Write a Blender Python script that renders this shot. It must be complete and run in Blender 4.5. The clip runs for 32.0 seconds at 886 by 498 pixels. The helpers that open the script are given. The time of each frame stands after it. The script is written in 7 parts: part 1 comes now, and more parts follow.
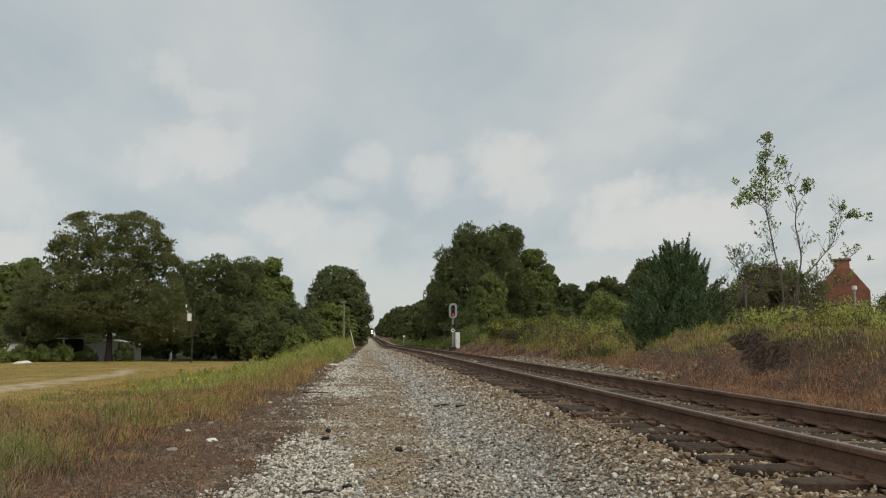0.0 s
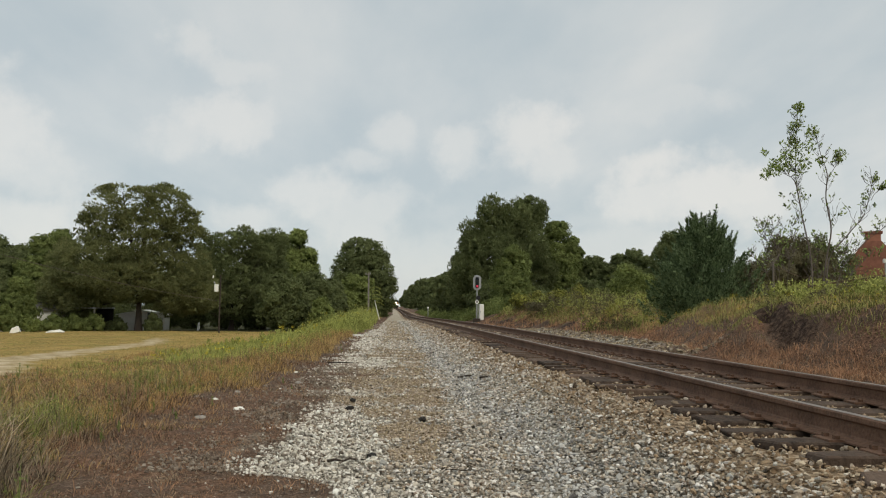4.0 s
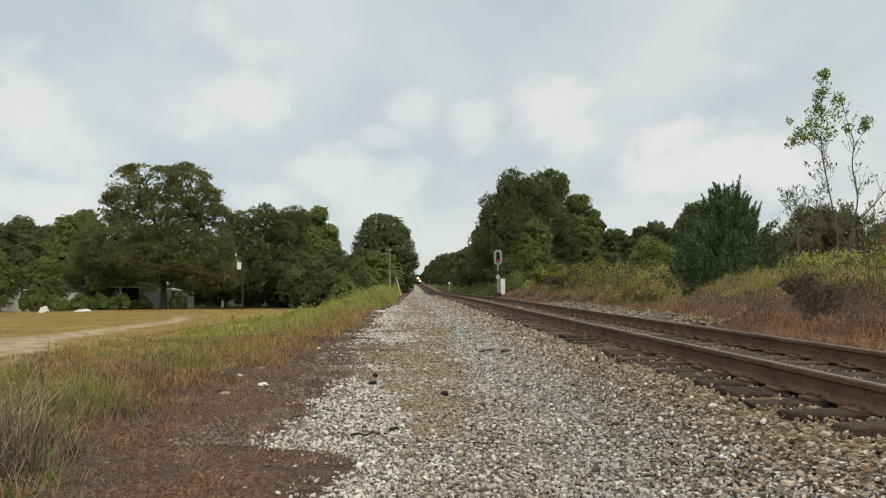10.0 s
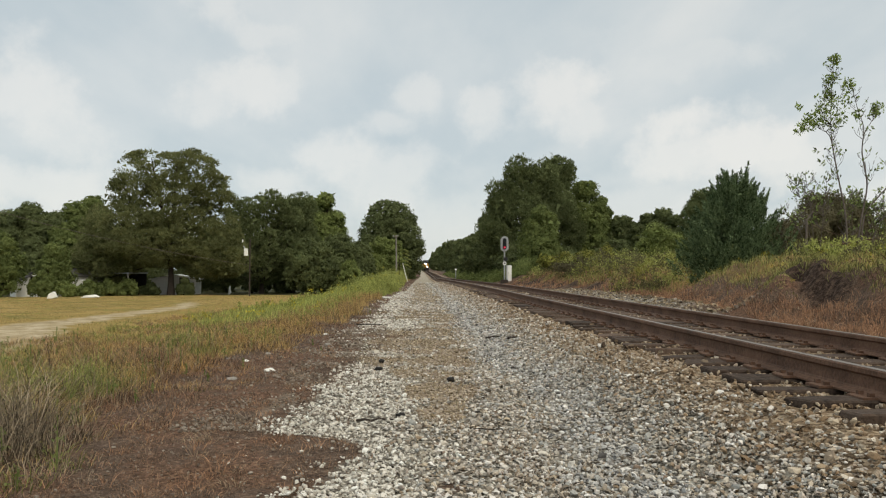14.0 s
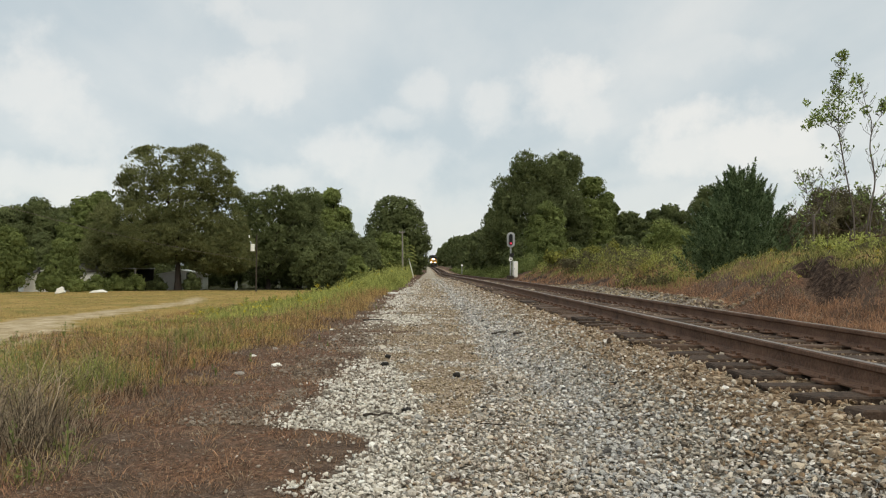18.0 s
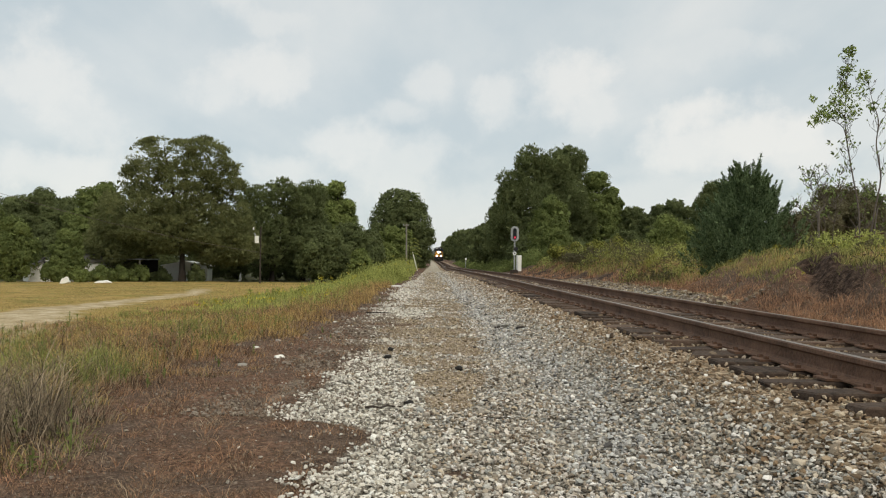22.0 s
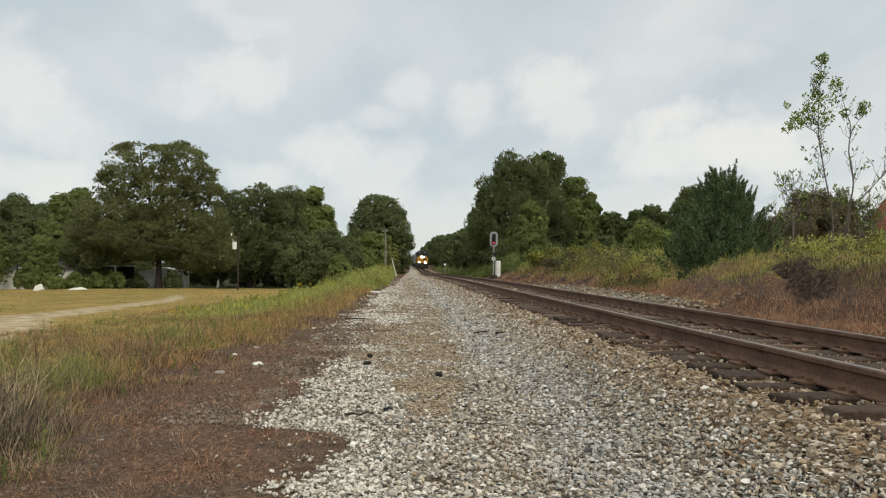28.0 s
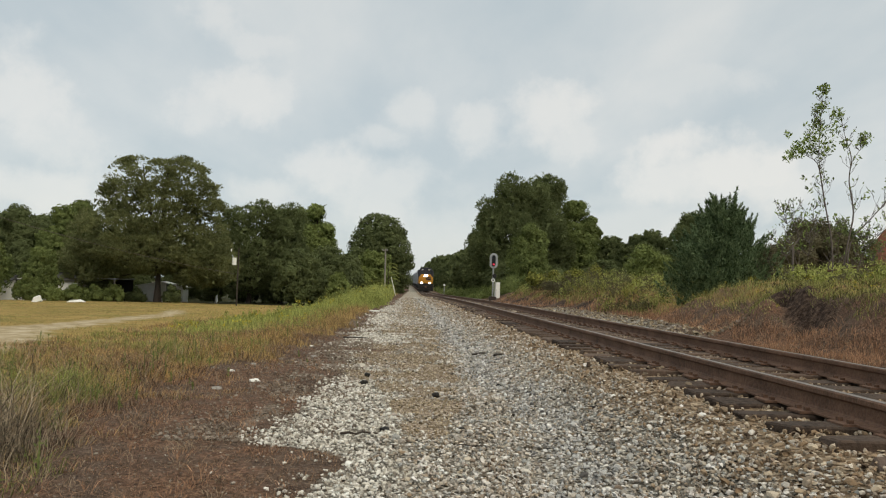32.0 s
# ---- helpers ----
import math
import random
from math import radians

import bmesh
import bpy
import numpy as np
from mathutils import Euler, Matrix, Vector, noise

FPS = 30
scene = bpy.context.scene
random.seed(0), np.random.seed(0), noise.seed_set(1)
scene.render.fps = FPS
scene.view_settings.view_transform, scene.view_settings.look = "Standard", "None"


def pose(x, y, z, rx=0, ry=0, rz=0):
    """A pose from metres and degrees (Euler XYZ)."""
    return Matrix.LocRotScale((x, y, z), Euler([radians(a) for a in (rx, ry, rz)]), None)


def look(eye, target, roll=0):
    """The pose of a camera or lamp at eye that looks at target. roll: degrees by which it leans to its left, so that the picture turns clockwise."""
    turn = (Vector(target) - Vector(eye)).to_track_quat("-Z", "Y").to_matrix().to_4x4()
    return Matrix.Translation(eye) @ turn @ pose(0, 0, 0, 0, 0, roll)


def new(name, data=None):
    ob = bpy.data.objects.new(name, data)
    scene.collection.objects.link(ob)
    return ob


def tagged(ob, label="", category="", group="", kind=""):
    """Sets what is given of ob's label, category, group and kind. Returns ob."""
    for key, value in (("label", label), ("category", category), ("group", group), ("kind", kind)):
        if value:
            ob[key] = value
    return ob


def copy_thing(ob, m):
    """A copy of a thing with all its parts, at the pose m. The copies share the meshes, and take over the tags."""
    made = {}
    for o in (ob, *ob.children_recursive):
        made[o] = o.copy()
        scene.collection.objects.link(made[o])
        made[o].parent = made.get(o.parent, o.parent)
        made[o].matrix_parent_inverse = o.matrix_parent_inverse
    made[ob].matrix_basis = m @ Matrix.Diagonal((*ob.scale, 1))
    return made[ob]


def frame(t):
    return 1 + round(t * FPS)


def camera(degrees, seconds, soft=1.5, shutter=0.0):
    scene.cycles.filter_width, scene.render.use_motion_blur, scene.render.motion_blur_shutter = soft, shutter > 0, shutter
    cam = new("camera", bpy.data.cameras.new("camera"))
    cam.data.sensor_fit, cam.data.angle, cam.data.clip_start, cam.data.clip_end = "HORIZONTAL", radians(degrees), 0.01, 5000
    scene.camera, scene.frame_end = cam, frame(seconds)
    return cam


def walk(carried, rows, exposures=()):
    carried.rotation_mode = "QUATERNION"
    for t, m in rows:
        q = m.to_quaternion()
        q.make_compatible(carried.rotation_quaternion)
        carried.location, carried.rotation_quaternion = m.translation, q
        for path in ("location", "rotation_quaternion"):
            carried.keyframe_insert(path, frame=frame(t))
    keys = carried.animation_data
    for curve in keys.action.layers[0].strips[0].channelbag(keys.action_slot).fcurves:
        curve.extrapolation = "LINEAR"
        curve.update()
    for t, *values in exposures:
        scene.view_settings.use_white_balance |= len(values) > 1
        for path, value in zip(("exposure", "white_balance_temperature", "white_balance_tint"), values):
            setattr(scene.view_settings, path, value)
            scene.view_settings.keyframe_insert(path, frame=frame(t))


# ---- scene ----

# ------------------------------------------------------------------ camera
cam = camera(59.9, 32.0, soft=1.15)
PATH = [
    (0, (0.162, 0.002, 0.816), (0.375, 1.977, 1.046), 0.5),
    (0.5, (0.165, 0.009, 0.818), (0.373, 1.987, 1.036), 0.6),
    (1, (0.165, 0.006, 0.818), (0.368, 1.985, 1.025), 0.8),
    (1.5, (0.164, 0.003, 0.819), (0.358, 1.984, 1.018), 0.9),
    (2, (0.167, -0.003, 0.818), (0.352, 1.979, 1.012), 0.9),
    (2.5, (0.165, -0.003, 0.814), (0.345, 1.98, 1.004), 0.7),
    (3, (0.166, -0.002, 0.816), (0.339, 1.982, 0.999), 0.6),
    (3.5, (0.168, 0.007, 0.818), (0.334, 1.992, 0.991), 0.7),
    (5.5, (0.173, 0.0, 0.813), (0.274, 1.996, 0.895), 0.8),
    (6, (0.177, 0.013, 0.816), (0.273, 2.01, 0.875), 0.8),
    (6.5, (0.176, 0.013, 0.811), (0.264, 2.01, 0.86), 0.7),
    (7, (0.172, 0.006, 0.814), (0.258, 2.004, 0.863), 0.5),
    (7.5, (0.175, 0.018, 0.811), (0.258, 2.015, 0.866), 0.4),
    (8, (0.175, 0.022, 0.811), (0.259, 2.019, 0.874), 0.4),
    (8.5, (0.175, 0.026, 0.814), (0.262, 2.023, 0.885), 0.3),
    (9, (0.177, 0.025, 0.809), (0.267, 2.021, 0.891), 0.2),
    (9.5, (0.178, 0.031, 0.81), (0.273, 2.027, 0.899), -0.1),
    (10, (0.177, 0.028, 0.811), (0.276, 2.024, 0.903), 0.1),
    (10.5, (0.174, 0.03, 0.813), (0.274, 2.025, 0.91), 0.1),
    (11, (0.177, 0.036, 0.813), (0.271, 2.031, 0.916), 0.2),
    (11.5, (0.18, 0.037, 0.806), (0.264, 2.033, 0.911), 0.2),
    (12, (0.18, 0.041, 0.805), (0.257, 2.037, 0.902), 0.1),
    (12.5, (0.18, 0.039, 0.805), (0.254, 2.036, 0.888), 0.1),
    (13, (0.179, 0.047, 0.806), (0.255, 2.045, 0.877), 0.1),
    (13.5, (0.18, 0.044, 0.809), (0.258, 2.042, 0.87), 0.1),
    (14, (0.182, 0.051, 0.807), (0.264, 2.048, 0.864), 0.2),
    (14.5, (0.179, 0.051, 0.802), (0.264, 2.049, 0.857), 0.1),
    (16.5, (0.183, 0.043, 0.802), (0.264, 2.041, 0.846), 0.3),
    (17, (0.187, 0.029, 0.803), (0.263, 2.027, 0.842), 0.3),
    (17.5, (0.186, 0.023, 0.807), (0.258, 2.022, 0.846), 0.4),
    (18, (0.18, 0.021, 0.807), (0.246, 2.019, 0.853), 0.3),
    (18.5, (0.183, 0.026, 0.809), (0.244, 2.025, 0.861), 0.3),
    (19, (0.184, 0.03, 0.809), (0.24, 2.028, 0.865), 0.2),
    (19.5, (0.184, 0.035, 0.807), (0.238, 2.034, 0.86), 0.4),
    (20, (0.186, 0.032, 0.807), (0.241, 2.031, 0.852), 0.5),
    (20.5, (0.186, 0.031, 0.805), (0.242, 2.03, 0.838), 0.3),
    (21, (0.185, 0.031, 0.811), (0.24, 2.03, 0.833), 0.3),
    (21.5, (0.182, 0.018, 0.811), (0.235, 2.018, 0.833), 0.5),
    (22, (0.185, 0.018, 0.807), (0.241, 2.017, 0.836), 0.8),
    (22.5, (0.184, 0.028, 0.806), (0.249, 2.026, 0.839), 0.8),
    (23, (0.184, 0.028, 0.812), (0.26, 2.026, 0.847), 1.0),
    (23.5, (0.18, 0.031, 0.81), (0.268, 2.029, 0.846), 1.3),
    (24, (0.182, 0.032, 0.81), (0.281, 2.029, 0.848), 1.2),
    (24.5, (0.183, 0.032, 0.808), (0.291, 2.029, 0.844), 1.0),
    (25, (0.178, 0.028, 0.808), (0.293, 2.024, 0.843), 0.9),
    (25.5, (0.181, 0.034, 0.806), (0.299, 2.03, 0.841), 1.0),
    (27.5, (0.184, 0.026, 0.808), (0.293, 2.023, 0.851), 0.4),
    (28, (0.183, 0.026, 0.809), (0.293, 2.023, 0.853), 0.6),
    (28.5, (0.182, 0.031, 0.811), (0.293, 2.028, 0.859), 1.0),
    (29, (0.182, 0.024, 0.808), (0.293, 2.02, 0.862), 1.0),
    (29.5, (0.188, 0.017, 0.81), (0.301, 2.013, 0.866), 1.0),
    (30, (0.183, 0.014, 0.811), (0.298, 2.01, 0.873), 1.3),
    (30.5, (0.185, 0.018, 0.814), (0.303, 2.013, 0.883), 1.5),
    (31, (0.179, 0.013, 0.813), (0.297, 2.008, 0.889), 1.9),
    (31.5, (0.176, 0.006, 0.813), (0.29, 2.001, 0.899), 1.9),
    (32, (0.18, 0.008, 0.811), (0.289, 2.003, 0.908), 1.9),
]
walk(cam, [(t, look(eye, target, roll)) for t, eye, target, roll in PATH],
     exposures=[(0, -0.25), (2, -0.20), (3.5, -0.12), (6, 0.03), (9, 0.04), (12, 0.0), (14, 0.03), (18, 0.08), (29, 0.06), (32, -0.01)])

# ------------------------------------------------------------------ world and sun
SUN_UP, SUN_TURN = radians(37), radians(155)
world = bpy.data.worlds.new("sky")
scene.world = world
world.use_nodes = True


def sky_nodes():
    nt = world.node_tree
    n, link = nt.nodes, nt.links
    n.clear()
    out = n.new("ShaderNodeOutputWorld")
    bg = n.new("ShaderNodeBackground")
    sky = n.new("ShaderNodeTexSky")
    sky.sky_type, sky.sun_disc = "NISHITA", False
    sky.sun_elevation, sky.sun_rotation = SUN_UP, SUN_TURN

    def math_node(op, a, b=None, c=None):
        x = n.new("ShaderNodeMath")
        x.operation = op
        for k, v in enumerate((a, b, c)):
            if v is None:
                continue
            if isinstance(v, (int, float)):
                x.inputs[k].default_value = v
            else:
                link.new(v, x.inputs[k])
        return x.outputs[0]

    def vec(op, a, b):
        x = n.new("ShaderNodeVectorMath")
        x.operation = op
        for k, v in enumerate((a, b)):
            if isinstance(v, tuple):
                x.inputs[k].default_value = v
            else:
                link.new(v, x.inputs[k])
        return x.outputs["Value"] if op == "LENGTH" else x.outputs[0]

    def cloud_noise(src, scale, detail, rough):
        t = n.new("ShaderNodeTexNoise")
        t.inputs["Scale"].default_value, t.inputs["Detail"].default_value, t.inputs["Roughness"].default_value = scale, detail, rough
        link.new(src, t.inputs["Vector"])
        return t

    dim = vec("MULTIPLY", sky.outputs[0], (0.10, 0.10, 0.10))
    way = n.new("ShaderNodeTexCoord").outputs["Generated"]
    # cloud edges are frayed by a warped direction
    fray = vec("SUBTRACT", cloud_noise(way, 9.0, 7.0, 0.6).outputs["Color"], (0.5, 0.5, 0.5))
    warped = vec("ADD", way, vec("MULTIPLY", fray, (0.075, 0.075, 0.06)))
    billow = cloud_noise(way, 10.0, 8.0, 0.6).outputs[0]
    # the wide grey layer overhead, streaked by perspective
    split = n.new("ShaderNodeSeparateXYZ")
    link.new(way, split.inputs[0])
    high = math_node("ADD", math_node("MAXIMUM", split.outputs[2], 0.0), 0.16)
    join = n.new("ShaderNodeCombineXYZ")
    link.new(math_node("DIVIDE", split.outputs[0], high), join.inputs[0])
    link.new(math_node("DIVIDE", split.outputs[1], high), join.inputs[1])
    turned = n.new("ShaderNodeMapping")
    turned.inputs["Rotation"].default_value = (0, 0, 0.6)
    turned.inputs["Scale"].default_value = (1.0, 0.42, 1.0)
    link.new(join.outputs[0], turned.inputs["Vector"])
    layer = cloud_noise(turned.outputs[0], 1.35, 6.0, 0.5).outputs[0]
    wide = n.new("ShaderNodeMapRange")
    wide.interpolation_type = "SMOOTHSTEP"
    wide.inputs["From Min"].default_value, wide.inputs["From Max"].default_value = 0.30, 0.72
    wide.inputs["To Max"].default_value = 0.72
    link.new(layer, wide.inputs["Value"])
    total = math_node("MULTIPLY_ADD", split.outputs[0], 0.26, wide.outputs[0])
    # single cumulus heads: direction, spread across, spread upward, strength; firm above, fading downward
    for (x, y, z), across, up, power in CLOUDS:
        part_way = vec("SUBTRACT", warped, (x, y, z))
        bits = n.new("ShaderNodeSeparateXYZ")
        link.new(part_way, bits.inputs[0])
        rise = bits.outputs[2]
        rise = math_node("MULTIPLY_ADD", math_node("ABSOLUTE", rise), 0.15 / up, math_node("MULTIPLY", rise, 0.85 / up))
        flat = n.new("ShaderNodeCombineXYZ")
        link.new(math_node("MULTIPLY", bits.outputs[0], 0.8 / across), flat.inputs[0])
        link.new(math_node("MULTIPLY", bits.outputs[1], 0.8 / across), flat.inputs[1])
        link.new(rise, flat.inputs[2])
        far = math_node("MULTIPLY_ADD", billow, -2.6, vec("LENGTH", flat.outputs[0], (0, 0, 0)))
        soft = n.new("ShaderNodeMapRange")
        soft.interpolation_type = "SMOOTHSTEP"
        soft.inputs["From Min"].default_value, soft.inputs["From Max"].default_value = 0.32, -1.0
        soft.inputs["To Max"].default_value = power
        link.new(far, soft.inputs["Value"])
        total = math_node("SMOOTH_MAX", total, soft.outputs[0], 0.2)
    total = math_node("ADD", total, math_node("MULTIPLY_ADD", billow, 0.34, -0.17))
    ramp = n.new("ShaderNodeValToRGB")
    ramp.color_ramp.elements[0].color = (0.515, 0.592, 0.622, 1)
    ramp.color_ramp.elements[1].color = (0.84, 0.83, 0.785, 1)
    mid = ramp.color_ramp.elements.new(0.5)
    mid.color = (0.665, 0.705, 0.702, 1)
    link.new(total, ramp.inputs["Fac"])
    mix = n.new("ShaderNodeMix")
    mix.data_type = "RGBA"
    mix.inputs[0].default_value = 0.88
    link.new(dim, mix.inputs[6])
    link.new(ramp.outputs[0], mix.inputs[7])
    # an overcast sky is brightest overhead
    zenith = n.new("ShaderNodeMapRange")
    zenith.interpolation_type = "SMOOTHSTEP"
    zenith.inputs["From Min"].default_value, zenith.inputs["From Max"].default_value = 0.42, 0.95
    link.new(split.outputs[2], zenith.inputs["Value"])
    bright = n.new("ShaderNodeVectorMath")
    bright.operation = "MULTIPLY"
    link.new(mix.outputs[2], bright.inputs[0])
    warm = n.new("ShaderNodeMix")
    warm.data_type = "RGBA"
    warm.inputs[6].default_value, warm.inputs[7].default_value = (1.0, 1.0, 1.0, 1), (2.05, 1.88, 1.66, 1)
    link.new(zenith.outputs[0], warm.inputs[0])
    link.new(warm.outputs[2], bright.inputs[1])
    link.new(bright.outputs[0], bg.inputs["Color"])
    bg.inputs["Strength"].default_value = 1.0
    link.new(bg.outputs[0], out.inputs[0])


CLOUDS = [((-0.445, 0.874, 0.196), 0.076, 0.060, 0.85), ((-0.406, 0.898, 0.169), 0.046, 0.039, 0.70), ((-0.435, 0.895, 0.103), 0.071, 0.032, 0.80),
          ((-0.205, 0.952, 0.227), 0.059, 0.035, 0.85), ((-0.254, 0.944, 0.210), 0.035, 0.029, 0.75), ((-0.157, 0.958, 0.239), 0.032, 0.030, 0.75),
          ((-0.096, 0.984, 0.148), 0.051, 0.030, 0.80), ((-0.180, 0.977, 0.110), 0.057, 0.020, 0.70), ((-0.024, 0.992, 0.124), 0.073, 0.040, 0.70),
          ((0.072, 0.995, 0.073), 0.110, 0.040, 0.60), ((0.002, 0.973, 0.230), 0.036, 0.022, 0.70), ((-0.031, 0.981, 0.191), 0.025, 0.018, 0.60),
          ((0.170, 0.959, 0.228), 0.054, 0.036, 0.90), ((0.212, 0.957, 0.196), 0.032, 0.036, 0.80), ((0.106, 0.971, 0.216), 0.029, 0.029, 0.75),
          ((0.334, 0.923, 0.190), 0.055, 0.026, 1.00), ((0.393, 0.906, 0.159), 0.058, 0.027, 1.00), ((0.348, 0.926, 0.148), 0.069, 0.031, 0.90),
          ((0.444, 0.886, 0.133), 0.040, 0.023, 0.90), ((0.351, 0.902, 0.251), 0.061, 0.020, 0.60), ((0.274, 0.918, 0.285), 0.083, 0.024, 0.50),
          ((-0.232, 0.918, 0.321), 0.037, 0.027, 0.75), ((-0.188, 0.937, 0.293), 0.041, 0.019, 0.70), ((-0.330, 0.942, 0.064), 0.062, 0.015, 0.50),
          ((0.485, 0.860, 0.162), 0.052, 0.039, 0.65), ((0.276, 0.957, 0.085), 0.086, 0.029, 0.60)]
sky_nodes()
sun_data = bpy.data.lights.new("sun", "SUN")
sun_data.energy, sun_data.angle, sun_data.color = 1.35, radians(30), (1.0, 0.90, 0.74)
sun = new("sun", sun_data)
sun.matrix_basis = look((40 * math.sin(SUN_TURN) * math.cos(SUN_UP), 40 * math.cos(SUN_TURN) * math.cos(SUN_UP), 40 * math.sin(SUN_UP)), (0, 0, 0))

# ------------------------------------------------------------------ plan: track line and ground height
LINE_Y = (-60, 0, 20, 32, 60, 100, 130, 160, 240, 330, 430, 530, 700, 900)
LINE_X = (3.95, 3.95, 3.95, 3.95, 4.06, 4.5, 4.95, 5.45, 6.1, 6.62, 7.3, 8.6, 10.5, 12.0)
LINE_Z = (0.0, 0.0, 0.0, 0.0, -0.12, -0.36, -0.48, -0.46, 0.1, 0.62, 0.95, 2.0, 2.6, 2.8)


def smooth_line(y, ys, vs):
    """Cubic through the given stations, for numbers or arrays."""
    ys, vs = np.array(ys, float), np.array(vs, float)
    m = np.gradient(vs, ys)
    y = np.clip(np.asarray(y, float), ys[0], ys[-1])
    i = np.clip(np.searchsorted(ys, y) - 1, 0, len(ys) - 2)
    h = ys[i + 1] - ys[i]
    s = (y - ys[i]) / h
    return ((2 * s**3 - 3 * s**2 + 1) * vs[i] + (s**3 - 2 * s**2 + s) * h * m[i]
            + (-2 * s**3 + 3 * s**2) * vs[i + 1] + (s**3 - s**2) * h * m[i + 1])


def line_x(y):
    return smooth_line(y, LINE_Y, LINE_X)


def line_z(y):
    return smooth_line(y, LINE_Y, LINE_Z)


def step(a, b, v):
    s = np.clip((v - a) / (b - a), 0, 1)
    return s * s * (3 - 2 * s)


def wave(x, y, scale, seed=0):
    """Cheap smooth noise from sines, about -1 to 1."""
    rng = np.random.RandomState(seed)
    out = 0
    for k in range(7):
        a, p, f = rng.uniform(0, 6.28), rng.uniform(0, 6.28), rng.uniform(0.5, 2.1) / scale
        out = out + np.sin((x * math.cos(a) + y * math.sin(a)) * f * 6.28 + p)
    return out / 3.2


def ground(x, y):
    """Height of the ground, for numbers or arrays."""
    x, y = np.asarray(x, float), np.asarray(y, float)
    d, zt = x - line_x(y), line_z(y)
    r = np.hypot(x, y)
    bed = zt - 0.046 + 0.010 * step(0.68, 0.55, np.abs(d)) - 0.012 * step(0.95, 1.2, np.abs(d)) - 0.062 * step(1.4, 1.95, np.abs(d))
    path = -0.42 * step(150, 80, y) + (zt - 0.11) * step(80, 150, y) + 0.015 * wave(x, y, 1.3, 3)
    left = bed + (path - bed) * step(-1.35, -2.45, d)
    field = -0.45 - 0.0165 * np.maximum(0, np.minimum(r, 105) - 8) + 0.03 * wave(x, y, 6, 4)
    left = left + (field - left) * step(-6.0, -9.0 - 0.0 * y, d)
    ditch = zt - 0.12 + 0.20 * np.exp(-((d - 2.85) / 0.38) ** 2) * step(14, 18, y) * step(38, 30, y) + 0.02 * wave(x, y, 1.1, 5)
    right = bed + (ditch - bed) * step(1.35, 2.5, d)
    gully = 1 - 0.9 * np.exp(-((y - 27.5) / 4.2) ** 2) * (1 - step(9.5, 13.0, d))
    bank = 1.12 * gully * (1 - 0.55 * step(55, 80, y)) * (1 + 0.10 * wave(x * 0.2, y, 5, 6))
    foot = 3.15 + 0.35 * wave(0 * x, y, 4, 7) + 0.5 * step(18, 30, y)
    cliff = np.exp(-((y - 14.5) / 5.0) ** 4)
    foot = foot - 0.1 * cliff
    rise = step(foot, foot + 3.0 - 1.35 * cliff, d)
    right = right + bank * rise + 0.05 * np.maximum(0, np.minimum(d, 30) - 6.0) + 0.09 * rise * wave(x, y, 1.4, 8)
    scarp = np.exp(-((y - 14.9) / 1.75) ** 4 - ((d - 3.92 - 0.12 * wave(0 * x, y, 1.6, 9)) / 0.26) ** 2)
    right = right - 0.34 * scarp * (1 + 0.3 * wave(x, y, 0.7, 10))
    return np.where(d < 0, left, right)


